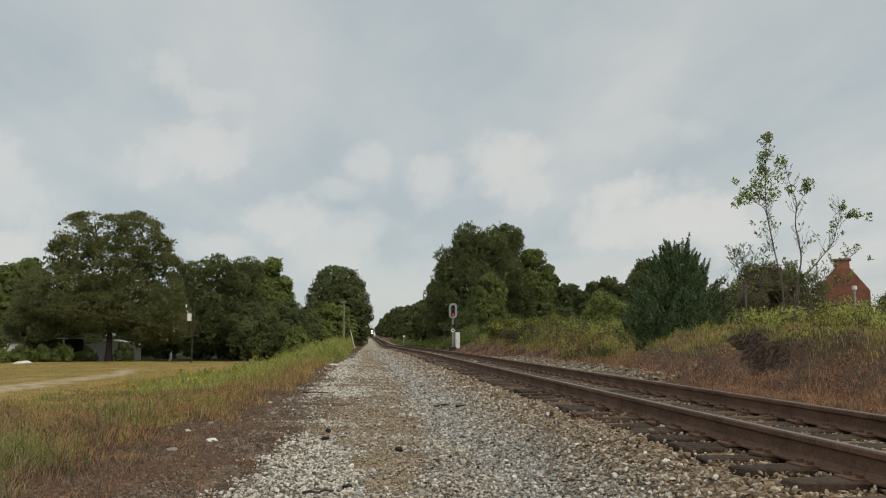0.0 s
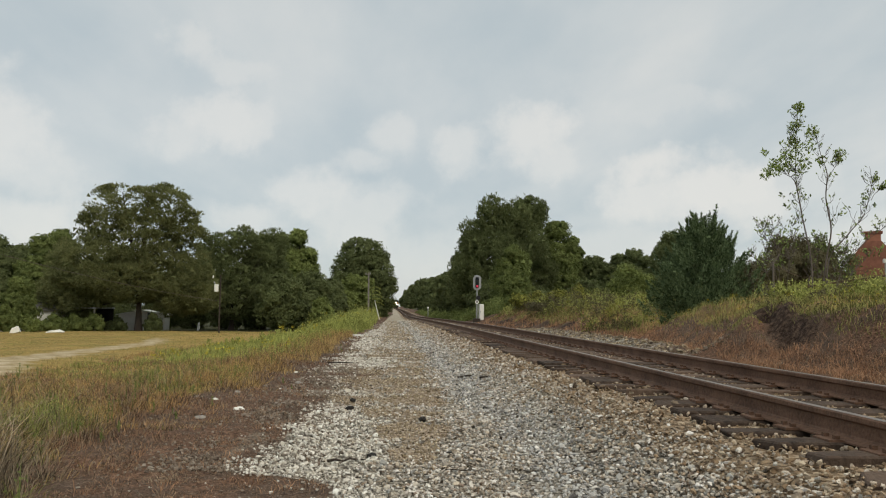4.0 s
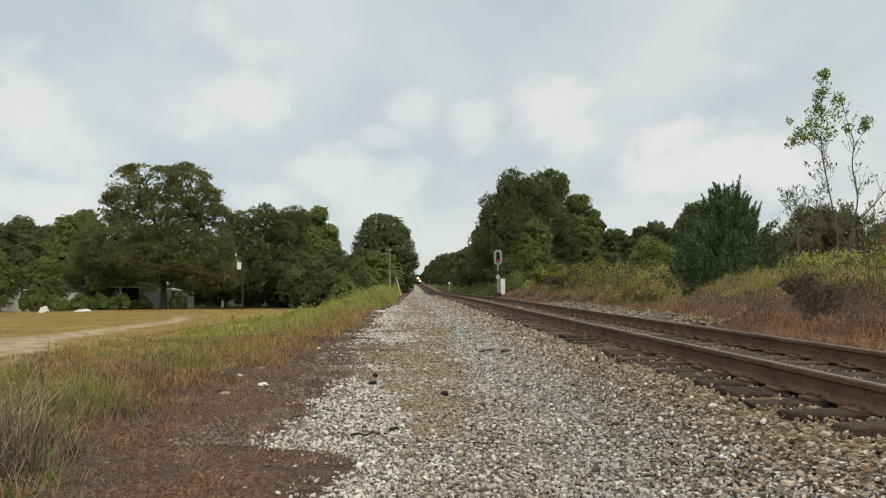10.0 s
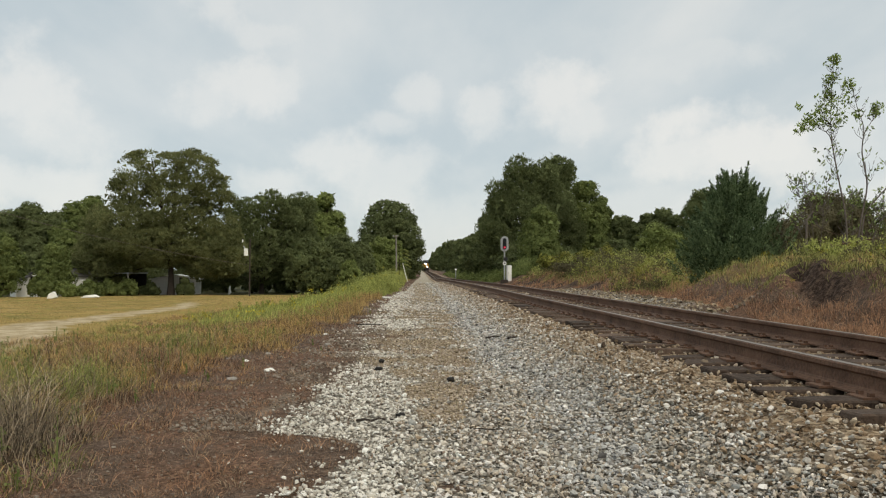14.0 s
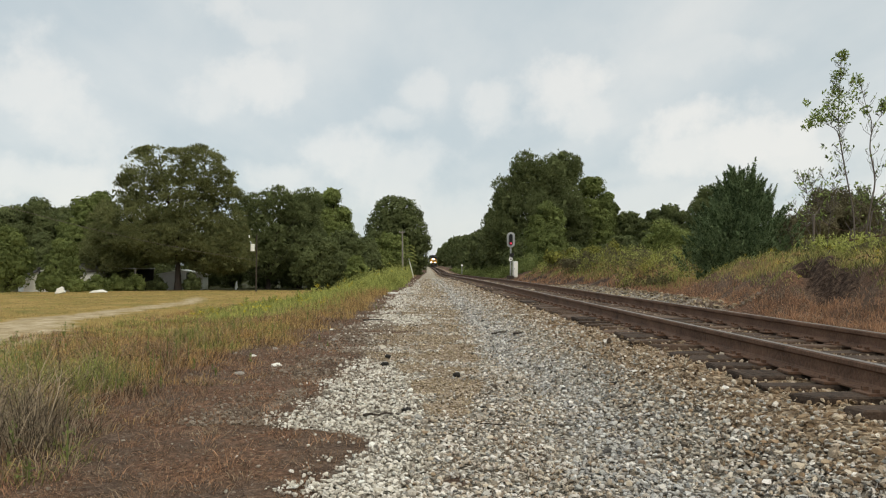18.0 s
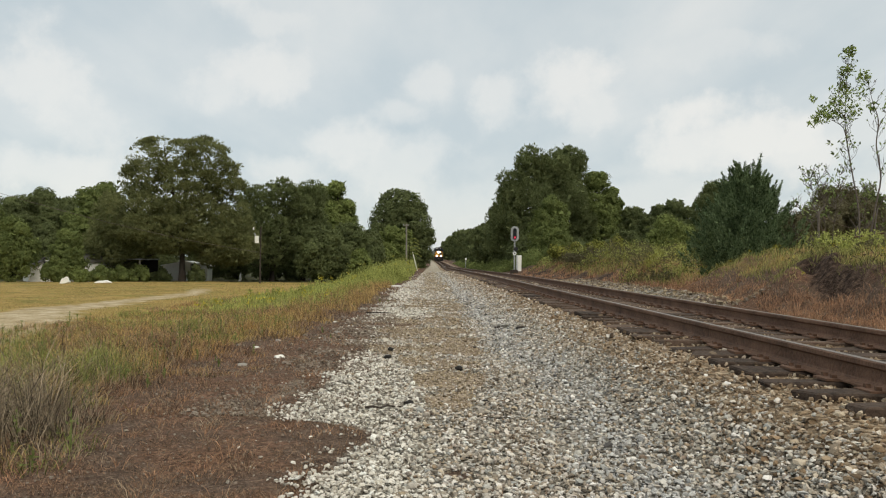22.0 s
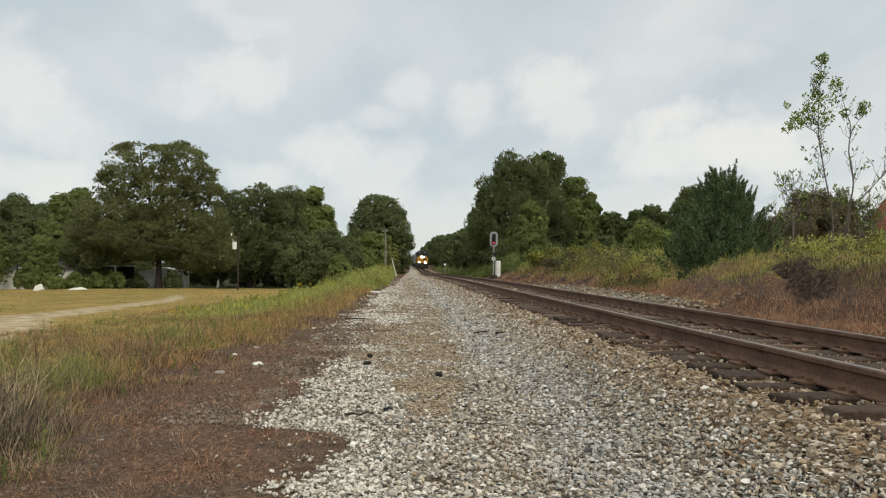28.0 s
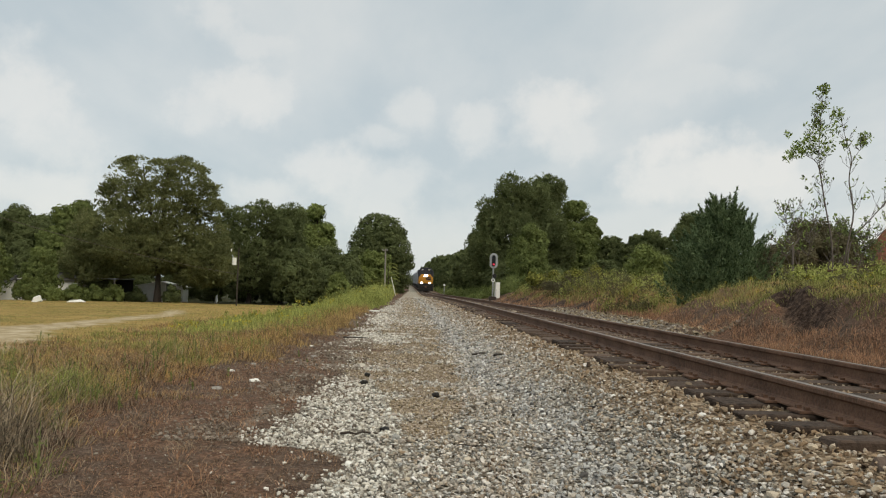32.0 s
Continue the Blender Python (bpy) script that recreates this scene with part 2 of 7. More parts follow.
# ------------------------------------------------------------------ materials
def material(name, base, spread=0.25, scale=8.0, rough=0.85, bump=0.3, metal=0.0, fine=60.0, tint=None, leaf=0.0, spec=0.3, island=0.0, objrand=0.0, bump_dist=0.02):
    """A surface with colour variation at two scales, fine relief, and optional change from piece to piece."""
    m = bpy.data.materials.new(name)
    m.use_nodes = True
    n, link = m.node_tree.nodes, m.node_tree.links
    p = n["Principled BSDF"]
    co = n.new("ShaderNodeTexCoord")
    big, small = n.new("ShaderNodeTexNoise"), n.new("ShaderNodeTexNoise")
    big.inputs["Scale"].default_value, big.inputs["Detail"].default_value = scale, 4
    small.inputs["Scale"].default_value, small.inputs["Detail"].default_value = fine, 5
    for tex in (big, small):
        link.new(co.outputs["Object"], tex.inputs["Vector"])
    blend = n.new("ShaderNodeMath")
    blend.operation = "MULTIPLY_ADD"
    blend.inputs[1].default_value = 0.45
    link.new(small.outputs[0], blend.inputs[0])
    half = n.new("ShaderNodeMath")
    half.operation = "MULTIPLY"
    half.inputs[1].default_value = 0.55
    link.new(big.outputs[0], half.inputs[0])
    link.new(half.outputs[0], blend.inputs[2])
    value = blend.outputs[0]
    for amount, kind, socket in ((island, "ShaderNodeNewGeometry", "Random Per Island"), (objrand, "ShaderNodeObjectInfo", "Random")):
        if amount:
            src = n.new(kind)
            add = n.new("ShaderNodeMath")
            add.operation = "MULTIPLY_ADD"
            add.inputs[1].default_value = amount
            link.new(src.outputs[socket], add.inputs[0])
            link.new(value, add.inputs[2])
            low = n.new("ShaderNodeMath")
            low.operation = "SUBTRACT"
            low.inputs[1].default_value = amount / 2
            link.new(add.outputs[0], low.inputs[0])
            value = low.outputs[0]
    ramp = n.new("ShaderNodeValToRGB")
    other = tint or base
    lo = [max(0, c * (1 - spread)) for c in base]
    hi = [min(1, c * (1 + spread)) for c in other]
    ramp.color_ramp.elements[0].position, ramp.color_ramp.elements[1].position = 0.28, 0.72
    ramp.color_ramp.elements[0].color, ramp.color_ramp.elements[1].color = (*lo, 1), (*hi, 1)
    link.new(value, ramp.inputs["Fac"])
    link.new(ramp.outputs[0], p.inputs["Base Color"])
    p.inputs["Roughness"].default_value, p.inputs["Metallic"].default_value = rough, metal
    p.inputs["Specular IOR Level"].default_value = spec
    if bump:
        b = n.new("ShaderNodeBump")
        b.inputs["Strength"].default_value, b.inputs["Distance"].default_value = bump, bump_dist
        link.new(small.outputs[0], b.inputs["Height"])
        link.new(b.outputs[0], p.inputs["Normal"])
    if leaf:
        t = n.new("ShaderNodeBsdfTranslucent")
        link.new(ramp.outputs[0], t.inputs["Color"])
        mix = n.new("ShaderNodeMixShader")
        mix.inputs[0].default_value = leaf
        link.new(p.outputs[0], mix.inputs[1])
        link.new(t.outputs[0], mix.inputs[2])
        link.new(mix.outputs[0], n["Material Output"].inputs["Surface"])
    return m


def stone_material(name, *shades):
    """Broken stone: each piece takes one of several shades, dusted and speckled."""
    m = material(name, (0.5, 0.5, 0.5), 0.35, 14, 0.92, 0.35, fine=120)
    n, link = m.node_tree.nodes, m.node_tree.links
    p = n["Principled BSDF"]
    dust = p.inputs["Base Color"].links[0].from_socket
    geo = n.new("ShaderNodeNewGeometry")
    pick = n.new("ShaderNodeValToRGB")
    e = pick.color_ramp.elements
    e[0].position, e[0].color = 0.0, (*shades[0], 1)
    e[1].position, e[1].color = 1.0, (*shades[-1], 1)
    for k, shade in enumerate(shades[1:-1]):
        e.new((k + 1) / (len(shades) - 1)).color = (*shade, 1)
    link.new(geo.outputs["Random Per Island"], pick.inputs["Fac"])
    mix = n.new("ShaderNodeMix")
    mix.data_type, mix.blend_type = "RGBA", "OVERLAY"
    mix.inputs[0].default_value = 0.45
    link.new(pick.outputs[0], mix.inputs[6])
    link.new(dust, mix.inputs[7])
    link.new(mix.outputs[2], p.inputs["Base Color"])
    return m


def glow(name, color, strength):
    m = bpy.data.materials.new(name)
    m.use_nodes = True
    p = m.node_tree.nodes["Principled BSDF"]
    p.inputs["Base Color"].default_value = (*color, 1)
    p.inputs["Emission Color"].default_value, p.inputs["Emission Strength"].default_value = (*color, 1), strength
    return m


def glass(name, color=(0.02, 0.025, 0.03)):
    m = bpy.data.materials.new(name)
    m.use_nodes = True
    p = m.node_tree.nodes["Principled BSDF"]
    p.inputs["Base Color"].default_value, p.inputs["Roughness"].default_value = (*color, 1), 0.08
    return m


def ground_material():
    """Soil, gravel, mown grass and bare drive, weighted by the ground's own zones."""
    m = bpy.data.materials.new("ground_soil")
    m.use_nodes = True
    n, link = m.node_tree.nodes, m.node_tree.links
    p = n["Principled BSDF"]
    co = n.new("ShaderNodeTexCoord")

    def noise_tex(scale, detail=5, rough=0.6):
        t = n.new("ShaderNodeTexNoise")
        t.inputs["Scale"].default_value, t.inputs["Detail"].default_value, t.inputs["Roughness"].default_value = scale, detail, rough
        link.new(co.outputs["Object"], t.inputs["Vector"])
        return t.outputs[0]

    def ramp(src, *stops):
        r = n.new("ShaderNodeValToRGB")
        e = r.color_ramp.elements
        e[0].position, e[0].color = stops[0][0], (*stops[0][1], 1)
        e[1].position, e[1].color = stops[-1][0], (*stops[-1][1], 1)
        for pos, col in stops[1:-1]:
            e.new(pos).color = (*col, 1)
        link.new(src, r.inputs["Fac"])
        return r.outputs[0]

    def mix(fac, a, b):
        x = n.new("ShaderNodeMix")
        x.data_type = "RGBA"
        link.new(fac, x.inputs[0])
        link.new(a, x.inputs[6])
        link.new(b, x.inputs[7])
        return x.outputs[2]

    def zone(name, ragged, scale):
        a = n.new("ShaderNodeAttribute")
        a.attribute_name = name
        k = n.new("ShaderNodeMath")
        k.operation = "MULTIPLY_ADD"
        k.inputs[1].default_value = ragged
        link.new(noise_tex(scale, 6, 0.65), k.inputs[0])
        link.new(a.outputs["Fac"], k.inputs[2])
        r = n.new("ShaderNodeMapRange")
        r.interpolation_type = "SMOOTHSTEP"
        r.inputs["From Min"].default_value, r.inputs["From Max"].default_value = 0.38 + ragged / 2, 0.62 + ragged / 2
        link.new(k.outputs[0], r.inputs["Value"])
        return r.outputs[0]

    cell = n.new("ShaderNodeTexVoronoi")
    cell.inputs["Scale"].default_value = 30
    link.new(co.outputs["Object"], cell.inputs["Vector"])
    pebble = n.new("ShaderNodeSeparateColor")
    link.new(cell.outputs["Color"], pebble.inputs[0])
    soil = ramp(noise_tex(5, 10, 0.85), (0.40, (0.018, 0.011, 0.008)), (0.47, (0.056, 0.036, 0.027)), (0.54, (0.115, 0.079, 0.060)), (0.62, (0.24, 0.18, 0.135)))
    litter = ramp(noise_tex(55, 8, 0.85), (0.43, (0.018, 0.011, 0.008)), (0.51, (0.095, 0.060, 0.041)), (0.59, (0.34, 0.25, 0.18)))
    half = n.new("ShaderNodeValue")
    half.outputs[0].default_value = 0.5
    soil = mix(half.outputs[0], soil, litter)
    foxy = ramp(noise_tex(22, 8, 0.75), (0.40, (0.036, 0.020, 0.013)), (0.5, (0.125, 0.067, 0.042)), (0.62, (0.27, 0.165, 0.11)))
    soil = mix(ramp(noise_tex(1.1, 8, 0.7), (0.44, (0.0, 0.0, 0.0)), (0.56, (0.9, 0.9, 0.9))), soil, foxy)
    # gravel base darkened: shade between the loose stones put into its colour
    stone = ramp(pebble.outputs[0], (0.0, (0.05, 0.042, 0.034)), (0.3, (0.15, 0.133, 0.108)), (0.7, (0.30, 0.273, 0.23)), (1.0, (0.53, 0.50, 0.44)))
    tan = ramp(pebble.outputs[2], (0.0, (0.10, 0.072, 0.05)), (0.5, (0.27, 0.21, 0.15)), (1.0, (0.46, 0.39, 0.31)))
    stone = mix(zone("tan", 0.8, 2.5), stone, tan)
    # paler gravel for the distance, without the painted gap shade
    far_stone = ramp(noise_tex(6.0, 10, 0.85), (0.36, (0.24, 0.20, 0.15)), (0.5, (0.36, 0.32, 0.255)), (0.64, (0.47, 0.43, 0.36)))
    stone = mix(zone("unshaded", 0.6, 0.5), stone, far_stone)
    dust = ramp(noise_tex(14, 8, 0.75), (0.38, (0.08, 0.06, 0.045)), (0.5, (0.16, 0.125, 0.095)), (0.64, (0.30, 0.25, 0.20)))
    brown = ramp(pebble.outputs[1], (0.0, (0.08, 0.055, 0.037)), (0.5, (0.25, 0.18, 0.115)), (1.0, (0.44, 0.35, 0.25)))
    mown = ramp(noise_tex(0.5, 9, 0.75), (0.35, (0.165, 0.148, 0.040)), (0.5, (0.29, 0.205, 0.063)), (0.65, (0.39, 0.275, 0.105)))
    drive = ramp(noise_tex(1.6, 9, 0.75), (0.36, (0.23, 0.18, 0.09)), (0.48, (0.39, 0.31, 0.19)), (0.66, (0.57, 0.48, 0.35)))
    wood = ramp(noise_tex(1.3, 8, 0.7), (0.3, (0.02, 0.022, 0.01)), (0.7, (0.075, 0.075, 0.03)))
    col = soil
    col = mix(zone("silt", 0.7, 3.0), col, dust)
    col = mix(zone("mown", 0.5, 0.9), col, mown)
    col = mix(zone("drive", 1.15, 1.7), col, drive)
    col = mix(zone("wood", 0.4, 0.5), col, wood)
    # near-black brown: painted shade of the bank's hollow, shared with bare earth on the slope
    shade_and_earth = ramp(noise_tex(9, 7, 0.7), (0.4, (0.018, 0.011, 0.008)), (0.5, (0.050, 0.032, 0.023)), (0.62, (0.12, 0.08, 0.058)))
    col = mix(zone("shade_and_earth", 1.0, 2.2), col, shade_and_earth)
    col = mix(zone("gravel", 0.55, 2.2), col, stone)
    col = mix(zone("ballast", 0.4, 3.0), col, brown)
    link.new(col, p.inputs["Base Color"])
    p.inputs["Roughness"].default_value = 0.95
    p.inputs["Specular IOR Level"].default_value = 0.15
    b = n.new("ShaderNodeBump")
    b.inputs["Strength"].default_value, b.inputs["Distance"].default_value = 0.7, 0.03
    link.new(cell.outputs["Distance"], b.inputs["Height"])
    link.new(b.outputs[0], p.inputs["Normal"])
    return m


MAT = dict(
    ground=ground_material(),
    dirt_stone=stone_material("dusty_pebble", (0.10, 0.075, 0.055), (0.20, 0.155, 0.12), (0.32, 0.28, 0.23), (0.16, 0.12, 0.09)),
    stone_grey=stone_material("crushed_limestone", (0.073, 0.060, 0.047), (0.308, 0.262, 0.203), (0.447, 0.414, 0.369), (0.298, 0.224, 0.149), (0.298, 0.303, 0.288), (0.649, 0.614, 0.555), (0.467, 0.385, 0.280), (0.804, 0.774, 0.736), (0.219, 0.154, 0.104)),
    stone_tan=stone_material("trodden_tan_gravel", (0.059, 0.043, 0.027), (0.232, 0.179, 0.111), (0.299, 0.242, 0.164), (0.193, 0.150, 0.097), (0.476, 0.391, 0.272), (0.270, 0.208, 0.130), (0.680, 0.580, 0.422)),
    stone_brown=stone_material("rusty_ballast", (0.050, 0.035, 0.024), (0.258, 0.179, 0.108), (0.357, 0.270, 0.179), (0.129, 0.092, 0.062), (0.488, 0.414, 0.312), (0.291, 0.199, 0.121), (0.629, 0.563, 0.476)),
    stone_blue=stone_material("blue_grey_crushed_stone", (0.070, 0.066, 0.063), (0.341, 0.336, 0.325), (0.526, 0.520, 0.502), (0.216, 0.202, 0.188), (0.661, 0.655, 0.636), (0.386, 0.341, 0.286), (0.783, 0.777, 0.747)),
    stone_white=stone_material("bright_limestone", (0.195, 0.168, 0.133), (0.479, 0.448, 0.391), (0.671, 0.636, 0.566), (0.437, 0.396, 0.323), (0.763, 0.734, 0.671), (0.624, 0.578, 0.508), (0.820, 0.820, 0.774)),
    rust=material("rusty_rail_steel", (0.082, 0.043, 0.028), 0.5, 3, 0.75, 0.4, fine=40, tint=(0.142, 0.08, 0.052)),
    railtop=material("worn_rail_head", (0.20, 0.17, 0.15), 0.3, 5, 0.45, 0.1, metal=0.6, fine=90),
    tie=material("creosoted_timber", (0.034, 0.023, 0.017), 0.6, 4, 0.9, 0.9, fine=26, tint=(0.084, 0.058, 0.043), objrand=0.3),
    bark=material("tree_bark", (0.045, 0.036, 0.029), 0.5, 3, 0.95, 0.8, fine=18),
    twig=material("pale_twig_bark", (0.125, 0.105, 0.09), 0.4, 8, 0.9, 0.3),
    pine=material("pine_needles", (0.120, 0.134, 0.058), 0.32, 0.5, 0.9, 0, island=0.22, tint=(0.198, 0.210, 0.091), leaf=0.42, spec=0.1),
    pine_dark=material("dark_pine_needles", (0.096, 0.118, 0.052), 0.32, 0.5, 0.9, 0, island=0.22, tint=(0.166, 0.192, 0.083), leaf=0.42, spec=0.1),
    broad=material("broad_leaves", (0.098, 0.130, 0.041), 0.34, 0.5, 0.8, 0, island=0.25, tint=(0.192, 0.228, 0.077), leaf=0.44, spec=0.15),
    broad_dark=material("shaded_leaves", (0.086, 0.106, 0.046), 0.34, 0.5, 0.8, 0, island=0.25, tint=(0.154, 0.180, 0.074), leaf=0.42, spec=0.15),
    broad_light=material("yellow_green_leaves", (0.13, 0.142, 0.032), 0.45, 0.5, 0.8, 0, island=0.4, tint=(0.25, 0.25, 0.06), leaf=0.4, spec=0.15),
    sapling_leaf=material("sapling_leaves", (0.125, 0.169, 0.053), 0.45, 0.5, 0.8, 0, island=0.5, tint=(0.250, 0.312, 0.106), leaf=0.5, spec=0.15),
    young_leaf=material("young_tree_leaves", (0.126, 0.158, 0.048), 0.35, 0.5, 0.8, 0, island=0.35, tint=(0.222, 0.264, 0.086), leaf=0.42, spec=0.15),
    grass_broom=material("broom_grass", (0.26, 0.162, 0.060), 0.45, 0.5, 0.8, 0, island=0.8, tint=(0.41, 0.285, 0.12), leaf=0.25),
    cedar=material("juniper_sprays", (0.060, 0.098, 0.046), 0.5, 1.5, 0.9, 0, island=0.5, tint=(0.150, 0.200, 0.100), leaf=0.32, spec=0.1),
    brownleaf=material("brown_thicket_leaves", (0.088, 0.080, 0.045), 0.35, 0.8, 0.9, 0, island=0.2, tint=(0.135, 0.122, 0.070), leaf=0.3, spec=0.1),
    grass_green=material("green_grass", (0.115, 0.140, 0.034), 0.5, 0.4, 0.7, 0, island=0.6, tint=(0.225, 0.25, 0.068), leaf=0.3),
    grass_dull=material("dull_bank_grass", (0.145, 0.155, 0.046), 0.5, 0.4, 0.75, 0, island=0.8, tint=(0.27, 0.265, 0.09), leaf=0.3),
    grass_dead=material("dark_dead_grass", (0.10, 0.08, 0.054), 0.5, 0.6, 0.85, 0, island=0.9, tint=(0.26, 0.21, 0.145), leaf=0.15),
    grass_dry=material("dry_straw_grass", (0.22, 0.145, 0.0528), 0.5, 0.4, 0.75, 0, island=0.8, tint=(0.396, 0.282, 0.123), leaf=0.25),
    grass_red=material("rusty_dead_grass", (0.115, 0.064, 0.036), 0.55, 0.6, 0.8, 0, island=0.9, tint=(0.24, 0.15, 0.09), leaf=0.2),
    grass_grey=material("grey_dead_stalks", (0.123, 0.088, 0.0572), 0.5, 0.6, 0.85, 0, island=0.8, tint=(0.282, 0.22, 0.15), leaf=0.15),
    grass_orange=material("orange_broom_grass", (0.255, 0.138, 0.044), 0.45, 0.5, 0.75, 0, island=0.8, tint=(0.40, 0.245, 0.09), leaf=0.25),
    grass_rust=material("foxy_dead_grass", (0.24, 0.122, 0.068), 0.4, 0.8, 0.85, 0, island=0.5, tint=(0.42, 0.25, 0.15), leaf=0.25),
    weed_leaf=material("fresh_weed_leaves", (0.205, 0.235, 0.060), 0.35, 0.4, 0.8, 0, island=0.5, tint=(0.37, 0.395, 0.125), leaf=0.42, spec=0.15),
    flower=material("goldenrod_bloom", (0.42, 0.36, 0.04), 0.4, 4, 0.7, 0, island=0.6, leaf=0.3),
    white=material("white_paint", (0.78, 0.78, 0.74), 0.12, 2, 0.6, 0.1, fine=30),
    galv=material("galvanised_steel", (0.36, 0.37, 0.37), 0.25, 3, 0.5, 0.1, metal=0.6),
    black=material("black_paint", (0.015, 0.015, 0.016), 0.4, 4, 0.6, 0.1),
    pole=material("weathered_pole_wood", (0.27, 0.25, 0.215), 0.4, 2, 0.95, 0.6, fine=30),
    concrete=material("stained_concrete", (0.30, 0.28, 0.25), 0.35, 3, 0.95, 0.4),
    brick=material("red_brick", (0.24, 0.105, 0.07), 0.35, 3, 0.9, 0.2, objrand=0.5),
    mortar=material("mortar", (0.30, 0.26, 0.23), 0.2, 6, 0.95, 0.2),
    roof=material("grey_shingles", (0.10, 0.095, 0.09), 0.4, 4, 0.95, 0.4),
    yellow=material("locomotive_yellow", (0.46, 0.21, 0.022), 0.25, 2, 0.5, 0.05),
    blue=material("locomotive_dark_blue", (0.020, 0.023, 0.032), 0.3, 2, 0.45, 0.05),
    dark=material("grimy_black_steel", (0.02, 0.018, 0.016), 0.5, 2, 0.8, 0.2),
    car=material("pale_grey_hopper_paint", (0.28, 0.30, 0.32), 0.3, 0.8, 0.6, 0.1),
    pane=glass("dark_window_glass"),
    lamp=glow("headlight_glow", (1.0, 0.92, 0.78), 22.0),
    red=glow("red_signal_glow", (0.9, 0.05, 0.10), 0.65),
)


# ------------------------------------------------------------------ mesh helpers
def raw_mesh(name, verts, faces, mat, smooth=False):
    """A mesh from arrays of corners and of faces with the same number of corners each."""
    verts, faces = np.asarray(verts, np.float32), np.asarray(faces, np.int32)
    k = faces.shape[1]
    me = bpy.data.meshes.new(name)
    me.vertices.add(len(verts))
    me.vertices.foreach_set("co", verts.ravel())
    me.loops.add(faces.size)
    me.loops.foreach_set("vertex_index", faces.ravel())
    me.polygons.add(len(faces))
    me.polygons.foreach_set("loop_start", np.arange(0, faces.size, k, dtype=np.int32))
    me.polygons.foreach_set("use_smooth", np.full(len(faces), smooth))
    me.update(calc_edges=True)
    me.materials.append(mat)
    return me


def part(name, bm, mat, parent, label="", m=None):
    """Links a bmesh, or a ready mesh, as one mesh object under a thing or part (or at top level)."""
    if isinstance(bm, bmesh.types.BMesh):
        me = bpy.data.meshes.new(name)
        bm.to_mesh(me)
        bm.free()
        me.materials.append(mat)
    else:
        me = bm
    ob = new(name, me)
    if parent:
        ob.parent = parent
    if m is not None:
        ob.matrix_basis = m
    if label:
        tagged(ob, label)
    return ob


def thing(name, m, label, category, group="", kind=""):
    ob = new(name)
    ob.empty_display_size = 0.3
    ob.matrix_basis = m
    return tagged(ob, label, category, group, kind)


def box(sx, sy, sz, cx=0, cy=0, cz=0, bevel=0.0, bm=None):
    """A bevelled box of the given size round the given centre."""
    bm = bm or bmesh.new()
    made = bmesh.ops.create_cube(bm, size=1, matrix=Matrix.Translation((cx, cy, cz)) @ Matrix.Diagonal((sx, sy, sz, 1)))
    if bevel:
        edges = list({e for v in made["verts"] for e in v.link_edges})
        bmesh.ops.bevel(bm, geom=edges, offset=bevel, segments=2, affect="EDGES", profile=0.6)
    return bm


def rod(p, q, r, bm=None, sides=8, r2=None):
    """A round bar from p to q."""
    bm = bm or bmesh.new()
    p, q = Vector(p), Vector(q)
    turn = (q - p).to_track_quat("Z", "Y").to_matrix().to_4x4()
    bmesh.ops.create_cone(bm, cap_ends=True, segments=sides, radius1=r, radius2=r if r2 is None else r2, depth=(q - p).length,
                          matrix=Matrix.Translation((p + q) / 2) @ turn)
    return bm


def slab(outline, depth, m=None, bm=None, bevel=0.0):
    """A flat outline in x and z, pushed along y by depth, centred."""
    bm = bm or bmesh.new()
    a = [bm.verts.new((x, -depth / 2, z)) for x, z in outline]
    b = [bm.verts.new((x, depth / 2, z)) for x, z in outline]
    fs = [bm.faces.new(a), bm.faces.new(b[::-1])]
    for i in range(len(a)):
        j = (i + 1) % len(a)
        fs.append(bm.faces.new((a[j], a[i], b[i], b[j])))
    bmesh.ops.recalc_face_normals(bm, faces=fs)
    if m is not None:
        bmesh.ops.transform(bm, matrix=m, verts=a + b)
    if bevel:
        bmesh.ops.bevel(bm, geom=list({e for f in fs[:2] for e in f.edges}), offset=bevel, segments=1, affect="EDGES")
    return bm


def tube(points, radii, sides=7):
    """Corners and quads of a bent tapered tube."""
    pts, rad = np.asarray(points, float), np.asarray(radii, float)
    way = np.gradient(pts, axis=0)
    way /= np.linalg.norm(way, axis=1, keepdims=True) + 1e-9
    ref = np.where(np.abs(way[:, 2:3]) > 0.9, [[1.0, 0, 0]], [[0, 0, 1.0]])
    u = np.cross(way, ref)
    u /= np.linalg.norm(u, axis=1, keepdims=True) + 1e-9
    v = np.cross(way, u)
    ang = np.linspace(0, 2 * np.pi, sides, endpoint=False)
    ring = pts[:, None] + rad[:, None, None] * (np.cos(ang)[None, :, None] * u[:, None] + np.sin(ang)[None, :, None] * v[:, None])
    faces = []
    for i in range(len(pts) - 1):
        a = i * sides + np.arange(sides)
        b = i * sides + (np.arange(sides) + 1) % sides
        faces.append(np.stack([a, b, b + sides, a + sides], 1))
    return ring.reshape(-1, 3), np.concatenate(faces)


def gather(pieces):
    vs, fs, k = [], [], 0
    for v, f in pieces:
        vs.append(v)
        fs.append(f + k)
        k += len(v)
    return np.concatenate(vs), np.concatenate(fs)


